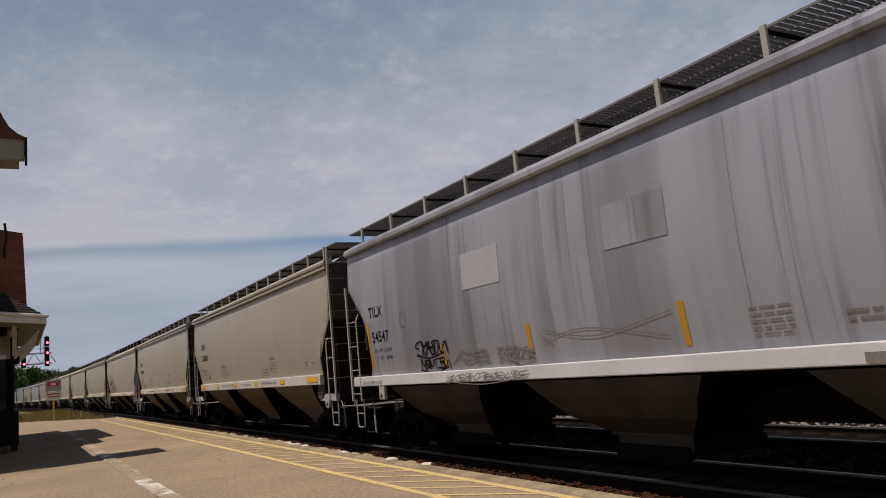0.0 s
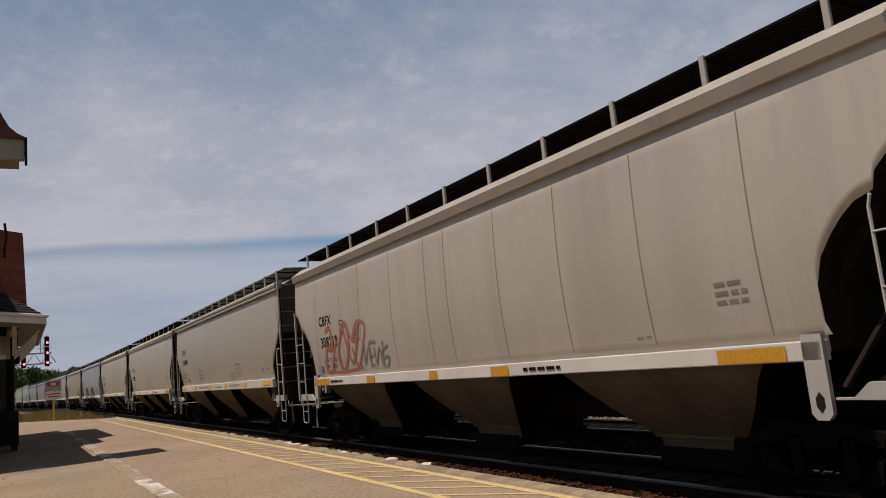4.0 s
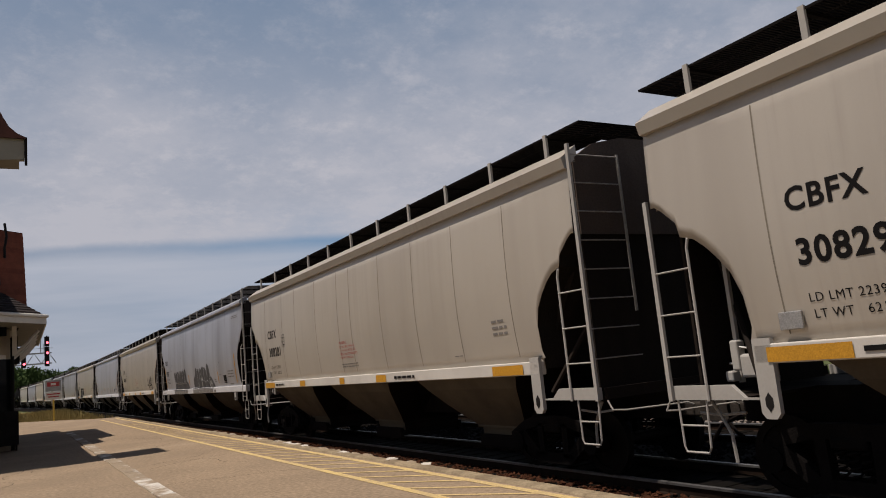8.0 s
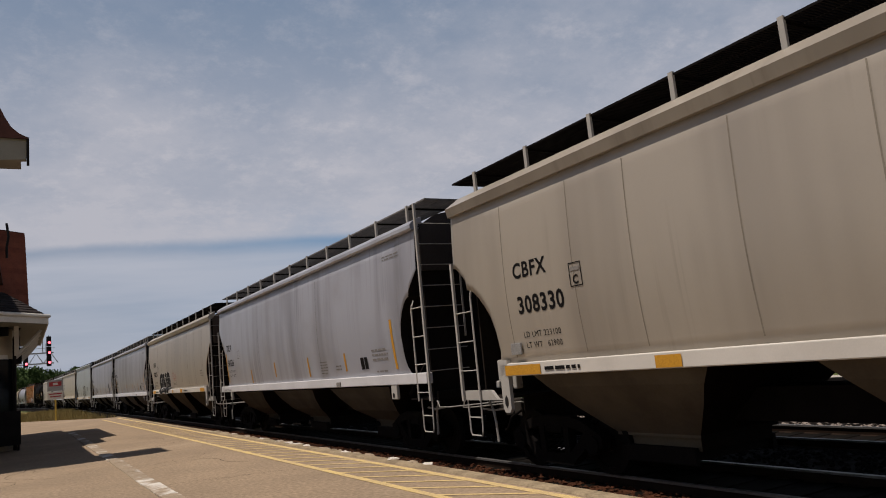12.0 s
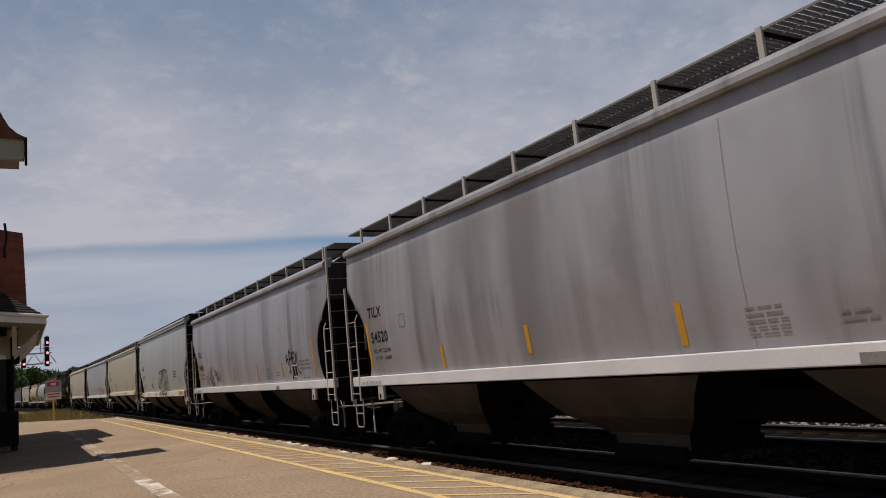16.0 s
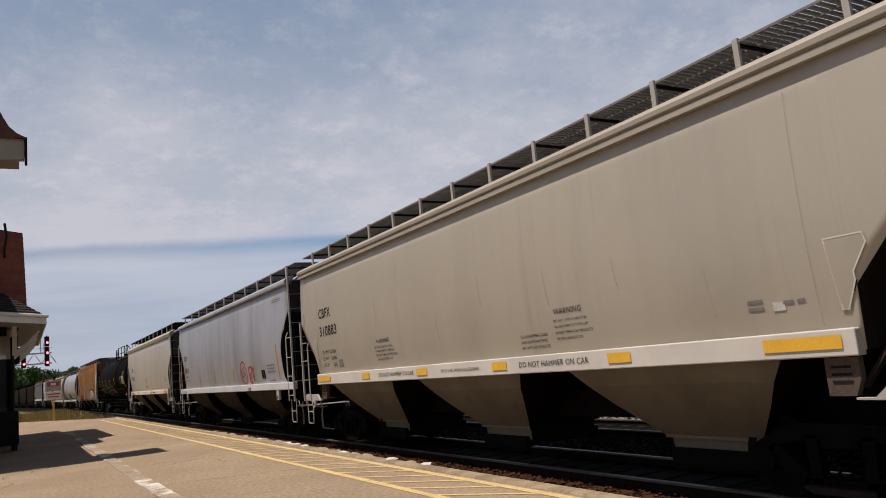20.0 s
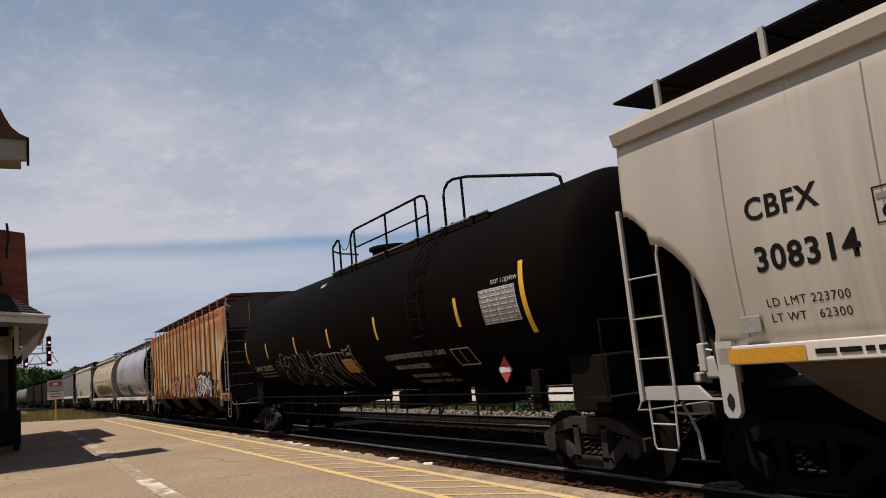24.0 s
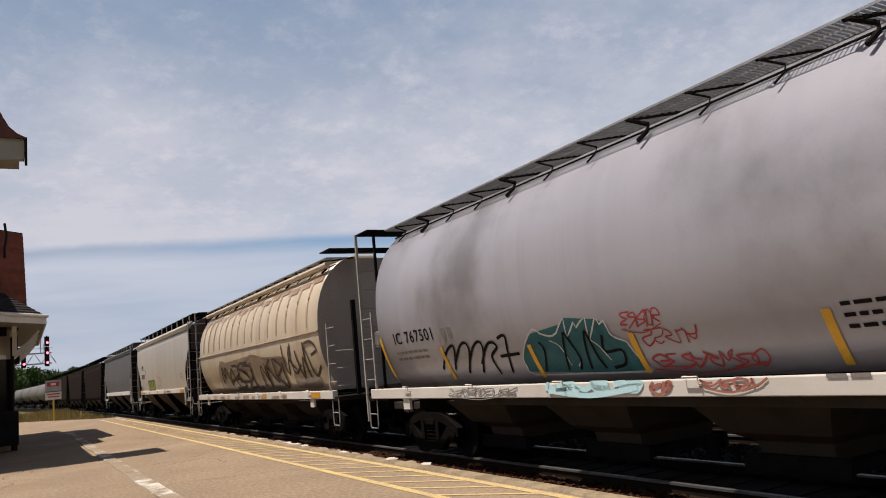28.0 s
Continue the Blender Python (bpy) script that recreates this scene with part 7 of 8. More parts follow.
        part("mid_rail", tube(bmesh.new(), [(-1.0, at(7.5), 4.98), (-0.98, at(8.0), 4.84), (-0.9, at(8.9), 4.66)], 0.024, 6), K, c)
        for d, top in ((8.99, 5.26), (10.8, 5.26), (12.3, 5.26), (14.2, 5.22)):
            part("rail_post", tube(bmesh.new(), [(-1.0, at(d), 4.2), (-1.0, at(d), top)], 0.026, 7), K, c)
        for d0, d1 in ((8.99, 12.8),):
            part("mid_rail", tube(bmesh.new(), [(-1.0, at(d0), 4.82), (-1.0, at(d1), 4.82)], 0.020, 6), K, c)
        for k in range(14):
            f = k / 13
            part("chain_link", tube(bmesh.new(), [(-1.0, at(8.0 + 0.72 * (f - 0.025)), 5.16 - 0.26 * math.sin(math.pi * f) - 0.06 * f), (-1.0, at(8.0 + 0.72 * (f + 0.035)), 5.16 - 0.26 * math.sin(math.pi * min(1, f + 0.06)) - 0.06 * f)], 0.011, 5), M["truck_steel"], c)
        ladder = part("tank_ladder", bmesh.new(), K, c)
        bm = bmesh.new()
        for y in (yc - 1.9, yc - 1.45):
            tube(bm, [(-(TANK_R + 0.10) * math.cos(a), y, TANK_Z + (TANK_R + 0.10) * math.sin(a)) for a in (radians(62 - 9.5 * k) for k in range(13))] + [(-1.5, y, 0.9)], 0.02, 6)
        bm.to_mesh(ladder.data)
        bm.free()
        for k in range(11):
            a = radians(58 - 11 * k)
            x, z = -(TANK_R + 0.10) * math.cos(a), TANK_Z + (TANK_R + 0.10) * math.sin(a)
            part("rung", tube(bmesh.new(), [(x, yc - 1.9, z), (x, yc - 1.45, z)], 0.014, 5), K, ladder)
        for k, (y, w, z0, z1) in enumerate(((-4.6, 0.4, 0.95, 1.3), (-2.6, 0.35, 0.90, 1.3), (-1.2, 0.5, 0.85, 1.25), (1.4, 0.4, 1.0, 1.3), (3.0, 0.6, 0.85, 1.2), (4.8, 0.4, 0.95, 1.3))):
            part("underframe_gear", boxes((-0.6, 0.3, y - w / 2, y + w / 2, z0, z1), bevel=0.04), K, c)
        for z in (0.72, 1.02):
            part("brake_rod", tube(bmesh.new(), [(-1.1, -length / 2 + 2.6, z), (-1.1, length / 2 - 2.6, z)], 0.018, 5), K, c)
        for k in range(9):
            part("brake_hanger", tube(bmesh.new(), [(-1.1, -5.2 + k * 1.3 + 0.12 * (k % 3), 0.70), (-1.1, -5.2 + k * 1.3 + 0.12 * (k % 3), 1.36)], 0.02, 6), K, c)
    add_bogies(c, length / 2 - 0.80, M["truck_steel"])
    CARS.append((c, s_rear - length / 2))
    return c


def lead_tank():
    L = 17.9
    c = tank_car("glossy black tank car with white outlined graffiti", 98.9, M["tank_black"], length=17.9)
    W = tank_width
    for d, z0, h in ((0.76, 2.34, 0.73), (3.05, 2.41, 0.47), (5.76, 2.41, 0.47), (8.34, 2.43, 0.46), (11.17, 2.43, 0.48), (14.61, 2.41, 0.50), (16.62, 2.15, 1.10)):
        bars(c, [(d, z0, 0.10 if d < 16 else 0.12, h)], M["reflector"], L, "reflector", W)
    write(c, "SHPX 224352", 1.22, 2.07, 0.24, M["white_ink"], L, width=W, stretch=1.25, weight=0.004)
    bars(c, print_lines(1.54, 1.96, 1.6, 2, 0.04, 0.1, seed=111), M["grey_ink"], L, width=W)
    write(c, "LIQUEFIED PETROLEUM GAS", 11.14, 1.98, 0.17, M["white_ink"], L, width=W, stretch=1.1)
    write(c, "NON-ODORIZED", 11.28, 1.76, 0.17, M["white_ink"], L, width=W, stretch=1.1)
    lines(c, [[(4.03, 2.31), (4.04, 2.08), (4.20, 2.34), (4.22, 2.44), (4.39, 2.48), (4.55, 2.43), (4.57, 2.30), (4.46, 2.20), (4.30, 2.15), (4.48, 2.12), (4.66, 2.12), (4.80, 2.20)],
              [(4.47, 2.31), (4.67, 2.35), (4.84, 2.40), (4.91, 2.34), (4.92, 2.23), (4.87, 2.02)],
              [(4.01, 2.28), (3.97, 1.98), (3.91, 1.71), (4.10, 1.61), (4.39, 1.57), (4.73, 1.81), (4.70, 1.99), (4.64, 2.11)],
              [(4.36, 1.97), (4.22, 1.98), (4.04, 1.85), (3.95, 1.69)],
              [(4.83, 2.42), (4.94, 2.35), (5.11, 2.36), (5.25, 2.32), (5.28, 2.19), (5.27, 2.03)],
              [(5.42, 2.42), (5.50, 2.38), (5.51, 2.21), (5.42, 1.98)],
              [(5.50, 2.42), (5.57, 2.33), (5.72, 2.39), (5.85, 2.42), (5.94, 2.37), (5.96, 2.25), (5.85, 2.02)],
              [(5.79, 2.23), (5.81, 2.11), (5.81, 2.04), (5.90, 2.18)],
              [(6.12, 2.39), (6.22, 2.37), (6.28, 2.29), (6.22, 2.11), (6.12, 1.92)],
              [(6.10, 2.35), (6.08, 2.16), (6.01, 2.01), (5.93, 1.96), (5.78, 1.95), (5.81, 1.87), (5.93, 1.78), (5.87, 1.62), (5.87, 1.51), (6.02, 1.48), (6.19, 1.60), (6.23, 1.76), (6.19, 1.92), (6.11, 1.95)],
              [(4.85, 1.85), (4.76, 1.67), (4.80, 1.58), (4.86, 1.67)],
              [(5.25, 1.95), (5.40, 2.00), (5.53, 1.99), (5.54, 1.89), (5.66, 1.86)],
              [(5.25, 1.95), (5.23, 1.78), (5.15, 1.56), (5.48, 1.55), (5.56, 1.63), (5.72, 1.62)],
              [(5.42, 1.94), (5.40, 1.81), (5.38, 1.71)],
              [(6.19, 1.92), (6.36, 1.93), (6.44, 1.86), (6.47, 1.74), (6.46, 1.63), (6.35, 1.51), (6.07, 1.48)]], M["white_ink"], 0.016, L, W)
    lines(c, [[(6.96, 2.27), (6.86, 2.29), (6.77, 2.35), (6.71, 2.45), (6.71, 2.28), (6.73, 2.14), (6.74, 2.04), (6.99, 2.04)],
              [(6.72, 2.03), (6.65, 1.97), (6.70, 1.84)],
              [(7.18, 2.37), (7.12, 2.31), (7.39, 2.31), (7.52, 2.31), (7.64, 2.34), (7.72, 2.30), (7.83, 2.28), (7.99, 2.29), (8.04, 2.31), (8.17, 2.28), (8.50, 2.30), (8.82, 2.28), (9.08, 2.26)],
              [(7.14, 2.30), (7.21, 2.16), (7.31, 2.00)],
              [(7.21, 2.16), (7.22, 2.09), (7.13, 1.99), (6.94, 1.95), (7.06, 1.91), (7.08, 1.74), (7.22, 1.61)],
              [(6.99, 1.86), (6.87, 1.85), (6.71, 1.81), (6.63, 1.72), (6.68, 1.57), (6.73, 1.49)],
              [(7.58, 2.32), (7.49, 2.16), (7.41, 2.01)],
              [(7.62, 2.33), (7.59, 2.09), (7.59, 1.88), (7.46, 1.53)],
              [(7.75, 2.28), (7.78, 2.13), (7.78, 1.87)],
              [(7.27, 1.80), (7.17, 1.63), (7.08, 1.43)],
              [(7.17, 1.49), (7.53, 1.53), (7.62, 1.41)],
              [(7.38, 1.83), (7.55, 1.60), (7.65, 1.41)],
              [(8.03, 2.29), (8.03, 2.17), (8.08, 2.00), (8.13, 1.84)],
              [(8.14, 2.00), (8.11, 1.90), (8.11, 1.77), (8.19, 1.60)],
              [(8.25, 2.27), (8.26, 2.11), (8.29, 1.95), (8.26, 1.80)],
              [(8.52, 2.29), (8.43, 2.09), (8.45, 1.94), (8.53, 1.77), (8.57, 1.61), (8.51, 1.44)],
              [(8.77, 2.27), (8.76, 2.11), (8.76, 1.95)],
              [(9.04, 2.36), (9.14, 2.31), (9.36, 2.34), (9.55, 2.42), (9.52, 2.21), (9.52, 1.97)],
              [(9.04, 2.36), (9.03, 2.25), (9.04, 2.11), (9.09, 1.94), (9.13, 1.76), (9.19, 1.66), (9.15, 1.54), (9.03, 1.45), (8.91, 1.42), (8.78, 1.47), (8.83, 1.59), (8.83, 1.75)],
              [(9.27, 2.10), (9.39, 2.07), (9.50, 1.97), (9.58, 1.88)],
              [(9.18, 1.75), (9.22, 1.83), (9.35, 1.91), (9.44, 1.84), (9.46, 1.73)]], M["white_ink"], 0.018, L, W)
    lines(c, [[(3.98, 2.30), (3.70, 2.28), (3.56, 2.08), (3.84, 2.07)], [(3.72, 2.18), (3.92, 2.19)]], M["grey_ink"], 0.016, L, W)
    write(c, "AMH", 9.17, 2.18, 0.14, M["white_ink"], L, width=W)
    bars(c, [(8.70, 1.78, 0.66, 0.330)], M["amber"], L, "placard", W, 0.014)
    bars(c, print_lines(8.79, 2.02, 0.50, 3, 0.018, 0.09, seed=112), P["rust_top"], L, width=W, off=0.017)
    # data table near the front
    bars(c, [(15.46, 2.37, 1.03, 0.560)], M["white_ink"], L, "data_panel", W, 0.005)
    bars(c, [(15.47 + 0.255 * i, 2.385 + 0.078 * j, 0.235, 0.062) for i in range(4) for j in range(7)], M["grey_ink"], L, "data_cell", W, 0.008)
    bars(c, print_lines(15.52, 2.88, 0.95, 7, 0.022, 0.078, seed=114), M["white_ink"], L, width=W, off=0.011)
    write(c, "DOT 112J340W", 15.85, 2.99, 0.10, M["white_ink"], L, width=W)
    for d0, z0, w, h in ((13.93, 1.74, 0.66, 0.015), (13.93, 2.04, 0.66, 0.015), (13.93, 1.74, 0.015, 0.30), (14.57, 1.74, 0.015, 0.30), (14.23, 1.74, 0.012, 0.30)):
        bars(c, [(d0, z0, w, h)], M["white_ink"], L, "stencil_frame", W)
    bars(c, print_lines(11.60, 1.56, 1.6, 2, 0.07, 0.13, seed=115), M["grey_ink"], L, width=W)
    dia = part("hazard_placard", prism(bmesh.new(), [(-0.20, 0), (0, 0.22), (0.20, 0), (0, -0.22)], -0.012, 0.0), M["red_ink"], c, m=pose(-1.30, L / 2 - 15.47, 1.62))
    part("placard_band", boxes((-0.018, -0.013, -0.15, 0.15, -0.045, 0.045)), M["white_ink"], dia)
    bars(c, print_lines(7.0, 4.12, 0.3, 2, 0.035, 0.05, seed=116), M["white_ink"], L, "stencil_block", W)


lead_tank()


# ---- the rust-eaten hopper ----
def flat_width(z):
    return 1.55


def rusty_hopper():
    L = 18.4
    c = hopper("rust-eaten ribbed covered hopper with colourful graffiti", 119.5, L, cut="straight", paint=P["rust"], end_paint=M["end_paint"], sill=1.25, eave=4.37, posts=13,
               rb_mat=P["rust_top"], trim=M["rung"], rb_up=0.72, end_top=M["end_brown"], width=flat_width, bays=4, bay_len=2.2, bay_mat=M["bay_grey"], plain=True)
    part("end_sill_strip", boxes((-1.58, -1.50, -L / 2, -L / 2 + 1.4, 1.22, 1.42), (-1.58, -1.50, L / 2 - 1.4, L / 2, 1.22, 1.42), bevel=0.01), P["rust"], c)
    me = bpy.data.meshes.new("side_rib")
    bm = bmesh.new()
    prism(bm, [(-0.042, 0), (0.042, 0), (0.028, 3.38), (-0.028, 3.38)], -0.045, 0.0)
    bm.to_mesh(me)
    bm.free()
    me.materials.append(P["rust"])
    for k in range(18):
        d = 1.03 + k * 0.9035
        part("side_rib", me, None, c, m=pose(-1.55, L / 2 - d, 1.27))
        # thin black strip laid along the rib as its painted shadow
        part("rib_shadow_gap", boxes((-0.008, 0.0, -0.012, 0.012, 0, 3.34)), M["dark_steel"], c, m=pose(-1.551, L / 2 - d - 0.066, 1.27))
    F = lambda z: 1.556
    for t, d, z in (("PL", 2.03, 2.38), ("46", 2.03, 2.08), ("CX", 2.93, 2.40), ("738", 2.91, 2.09)):
        write(c, t, d, z, 0.33, M["ink"], L, width=F)
    bars(c, print_lines(2.03, 1.86, 0.4, 1, 0.05, 0.13, seed=141) + print_lines(2.10, 1.66, 0.3, 1, 0.05, 0.13, seed=145) + print_lines(2.80, 1.76, 0.36, 1, 0.05, 0.13, seed=142) + print_lines(2.82, 1.57, 0.34, 1, 0.05, 0.13, seed=146), M["ink"], L, width=lambda z: 1.566)
    bars(c, [(1.10, 1.27, 0.13, 1.1)], M["reflector"], L, "reflector", lambda z: 1.585)
    for d, z1 in ((9.3, 1.7), (12.15, 1.9), (14.75, 1.78), (17.02, 2.34)):
        bars(c, [(d, 1.28, 0.12, z1 - 1.28)], M["amber"], L, "reflector", lambda z: 1.575)
    R = lambda z: 1.598
    lines(c, [[(2.72, 1.91), (2.84, 2.01), (2.93, 1.97), (2.85, 1.83), (3.04, 1.81), (3.18, 1.81), (3.42, 1.86), (3.38, 1.93), (3.21, 1.96)],
              [(4.75, 2.00), (4.73, 2.09), (4.81, 2.15), (4.88, 2.10), (4.84, 1.99), (4.95, 2.06), (5.04, 2.04), (5.09, 1.96)],
              [(5.21, 1.79), (5.33, 1.94), (5.34, 1.78)],
              [(5.34, 2.02), (5.46, 2.03), (5.47, 1.95), (5.38, 1.91), (5.50, 1.82)],
              [(5.51, 1.98), (5.62, 1.99)],
              [(5.51, 1.87), (5.66, 1.91)],
              [(5.55, 1.76), (5.69, 1.80), (5.70, 1.72), (5.57, 1.71), (5.64, 1.68)],
              [(5.81, 2.00), (5.81, 1.89)]], M["end_paint"], 0.018, L, R)
    lines(c, [[(3.40, 1.90), (3.45, 2.02), (3.58, 2.05), (3.64, 1.91), (3.50, 1.86), (3.40, 1.90)],
              [(3.64, 1.91), (3.70, 2.00), (3.82, 1.96), (3.77, 1.87), (3.63, 1.86)],
              [(3.54, 1.85), (3.87, 1.84), (3.86, 1.75), (3.67, 1.73), (3.72, 1.66), (3.65, 1.62), (3.73, 1.52), (3.56, 1.46), (3.93, 1.44), (4.00, 1.82), (3.93, 1.82), (3.84, 1.45)],
              [(3.98, 1.32), (4.03, 1.82), (4.10, 1.92), (4.38, 1.92), (4.49, 1.90), (4.37, 1.79), (4.28, 1.74), (4.33, 1.65), (4.24, 1.56), (4.15, 1.66), (4.12, 1.47), (4.27, 1.32), (3.97, 1.31)],
              [(4.92, 1.70), (4.88, 1.81), (4.72, 1.88), (4.52, 1.87), (4.43, 1.79), (4.48, 1.67), (4.63, 1.54), (4.82, 1.53), (4.88, 1.62), (4.79, 1.69), (4.65, 1.69)],
              [(4.44, 1.46), (4.63, 1.37), (4.88, 1.47), (4.87, 1.56)],
              [(4.37, 1.44), (4.44, 1.26), (4.81, 1.26), (5.01, 1.36), (5.09, 1.47)],
              [(5.01, 1.36), (5.15, 1.46), (5.35, 1.43), (5.40, 1.25)],
              [(4.93, 1.75), (5.08, 1.74), (5.15, 1.79)]], M["end_paint"], 0.034, L, R)
    bars(c, [(2.70, 1.49, 0.58, 0.35)], M["grey_ink"], L, "stencil_panel", F)
    bars(c, [(3.37, 1.33, 0.11, 0.53)], M["amber"], L, "reflector", lambda z: 1.562)
    lines(c, [[(4.02, 2.39), (3.77, 2.40), (3.76, 2.17)], [(3.76, 2.12), (4.03, 2.11)], [(1.96, 1.45), (2.27, 1.45), (2.26, 1.28), (1.95, 1.28), (1.96, 1.45)], [(3.0, 1.47), (3.26, 1.47), (3.24, 1.32), (2.98, 1.33)]], M["end_brown"], 0.022, L, F)
    write(c, "C", 3.85, 2.19, 0.11, M["ink"], L, width=F)
    lines(c, [[(5.30, 1.60), (5.55, 1.66), (5.80, 1.60)], [(5.40, 1.54), (5.75, 1.55)], [(5.25, 1.52), (5.5, 1.58)]], M["end_paint"], 0.09, L, R)
    tag(c, 1.3, 1.85, 1.42, 1.70, M["end_paint"], 0.014, L, 149, 3, width=R)
    bubbles(c, [lobe(7.4, 1.75, 0.62, 0.42), lobe(8.5, 1.72, 0.50, 0.42), lobe(8.0, 1.95, 0.5, 0.3)], M["salmon_ink"], M["end_paint"], 0.05, L, width=R)
    lines(c, [[(7.23, 1.72), (7.6, 1.9), (8.01, 1.9)], [(8.38, 1.98), (8.87, 1.67), (8.6, 1.42)], [(7.5, 1.5), (7.8, 1.62), (8.2, 1.5)]], M["end_paint"], 0.05, L, R, 0.02)
    tag(c, 9.5, 10.0, 1.5, 1.95, M["grey_ink"], 0.03, L, 144, 2, width=R)
    bubbles(c, [smooth_path([(11.2, 2.1), (10.9, 2.28), (10.5, 2.22), (10.35, 1.95), (10.6, 1.72), (10.35, 1.55), (10.4, 1.32), (10.9, 1.30), (11.2, 1.6), (11.0, 1.85), (11.2, 2.1)], 4),
                smooth_path([(11.25, 1.32), (11.25, 2.1), (11.5, 2.15), (11.75, 1.95), (12.05, 2.28), (12.3, 2.2), (12.25, 1.4), (12.0, 1.34), (11.95, 1.7), (11.7, 1.5), (11.5, 1.7), (11.45, 1.32), (11.25, 1.32)], 4),
                smooth_path([(12.3, 2.0), (12.45, 2.0), (12.55, 1.6), (12.85, 1.5), (12.85, 1.32), (12.35, 1.32), (12.3, 2.0)], 4)], M["salmon_ink"], M["end_paint"], 0.05, L, width=R)
    lines(c, [[(11.05, 2.05), (10.75, 2.1), (10.65, 1.95), (10.95, 1.75), (10.85, 1.5), (10.5, 1.45)]], M["end_paint"], 0.035, L, R, 0.02)
    bubbles(c, [lobe(13.4, 1.85, 0.45, 0.36), lobe(13.35, 1.5, 0.36, 0.2), lobe(14.2, 1.8, 0.50, 0.42), lobe(14.9, 1.75, 0.42, 0.42), lobe(15.4, 1.65, 0.36, 0.36)], M["blue_ink"], M["ink"], 0.06, L, width=R)
    fat(c, [[(13.10, 2.11), (13.55, 2.16), (13.95, 2.22)], [(13.70, 2.05), (13.55, 1.73), (13.80, 1.47)], [(13.95, 2.09), (14.45, 2.12), (14.10, 1.88), (14.60, 1.68), (14.05, 1.36)], [(14.68, 2.14), (14.85, 1.95), (14.71, 1.77), (14.99, 1.58)],
            [(15.20, 2.15), (15.12, 1.92), (14.98, 1.79), (15.50, 1.60), (15.54, 1.31)], [(12.98, 1.69), (13.17, 1.36)]], M["white_wood"], M["ink"], 0.10, 0.055, L, width=R)
    lines(c, [[(12.95, 2.10), (13.4, 2.26), (14.05, 2.30)], [(14.1, 2.24), (14.6, 2.26), (15.0, 2.1), (15.4, 2.26), (15.7, 1.95)]], M["ink"], 0.13, L, R, 0.018)
    bubbles(c, [lobe(13.3, 1.78, 0.14, 0.12), lobe(14.85, 1.5, 0.16, 0.12), lobe(15.15, 1.6, 0.14, 0.16)], M["salmon_ink"], M["ink"], 0.03, L, width=lambda z: 1.625)
    lines(c, [[(16.42, 1.99), (16.62, 1.90), (16.96, 1.92)], [(16.41, 1.59), (16.5, 1.44), (16.7, 1.40), (16.95, 1.45), (17.05, 1.62)], [(16.6, 1.5), (16.75, 1.46), (16.9, 1.55)], [(16.5, 1.75), (16.7, 1.7)], [(16.0, 2.4), (16.15, 2.52), (16.3, 2.42)]], M["end_paint"], 0.045, L, R)
    tag(c, 17.3, 18.2, 1.25, 1.39, M["ink"], 0.02, L, 148, 6, width=lambda z: 1.585)
    bars(c, [(15.83, 1.70, 0.40, 0.32)], M["white_ink"], L, "stencil_panel", R)
    bars(c, [(15.855, 1.725, 0.165, 0.27), (16.04, 1.725, 0.165, 0.27)], M["ink"], L, "stencil_face", lambda z: 1.603)
    bars(c, [(16.6, 1.55, 0.17, 0.22)], M["reflector"], L, "sticker", R)
    lines(c, [[(17.27, 3.55), (17.32, 3.80), (17.37, 3.97), (17.46, 3.94), (17.46, 3.86), (17.38, 3.74), (17.53, 3.76)], [(17.61, 3.83), (17.70, 3.84), (17.74, 3.76), (17.68, 3.73), (17.60, 3.76), (17.61, 3.83)],
              [(17.79, 3.80), (17.78, 3.67), (17.86, 3.65), (17.91, 3.76), (17.91, 3.66)], [(17.70, 4.02), (17.96, 4.01), (18.07, 3.87), (18.04, 3.79), (17.95, 3.85), (17.95, 3.70), (18.04, 3.68)], [(17.37, 3.70), (17.51, 3.58)]], M["end_brown"], 0.016, L, lambda z: 1.556)
    for k in range(18):
        d = 1.03 + k * 0.9035
        part("top_weld", boxes((-1.556, -1.549, L / 2 - d - 0.80, L / 2 - d - 0.10, 4.44, 4.452)), M["rust_ballast"], c)


rusty_hopper()


# ---- smooth-sided hoppers ----
def tube_width(z):
    """Half the width of the egg-shaped body, widest at 2.9 m."""
    if z <= 2.9:
        return 1.62 - 0.21 * (2.9 - z) ** 2
    return 1.62 * max(0.0, 1 - (max(0.0, z - 3.0) / 1.92) ** 2.3) ** (1 / 2.1)


def tube_bay_mesh():
    """One short hopper bay under a round body."""
    bm = bmesh.new()
    rows = [[bm.verts.new((x, y, z)) for x, y in ((-hx, -hy), (hx, -hy), (hx, hy), (-hx, hy))] for hx, hy, z in ((1.36, 0.92, 1.12), (1.02, 0.66, 0.72), (0.74, 0.48, 0.60), (0.70, 0.45, 0.40))]
    for a, b in zip(rows, rows[1:]):
        for k in range(4):
            bm.faces.new((a[k], a[(k + 1) % 4], b[(k + 1) % 4], b[k]))
    bm.faces.new(rows[0][::-1])
    bm.faces.new(rows[-1])
    bmesh.ops.recalc_face_normals(bm, faces=bm.faces)
    return bm


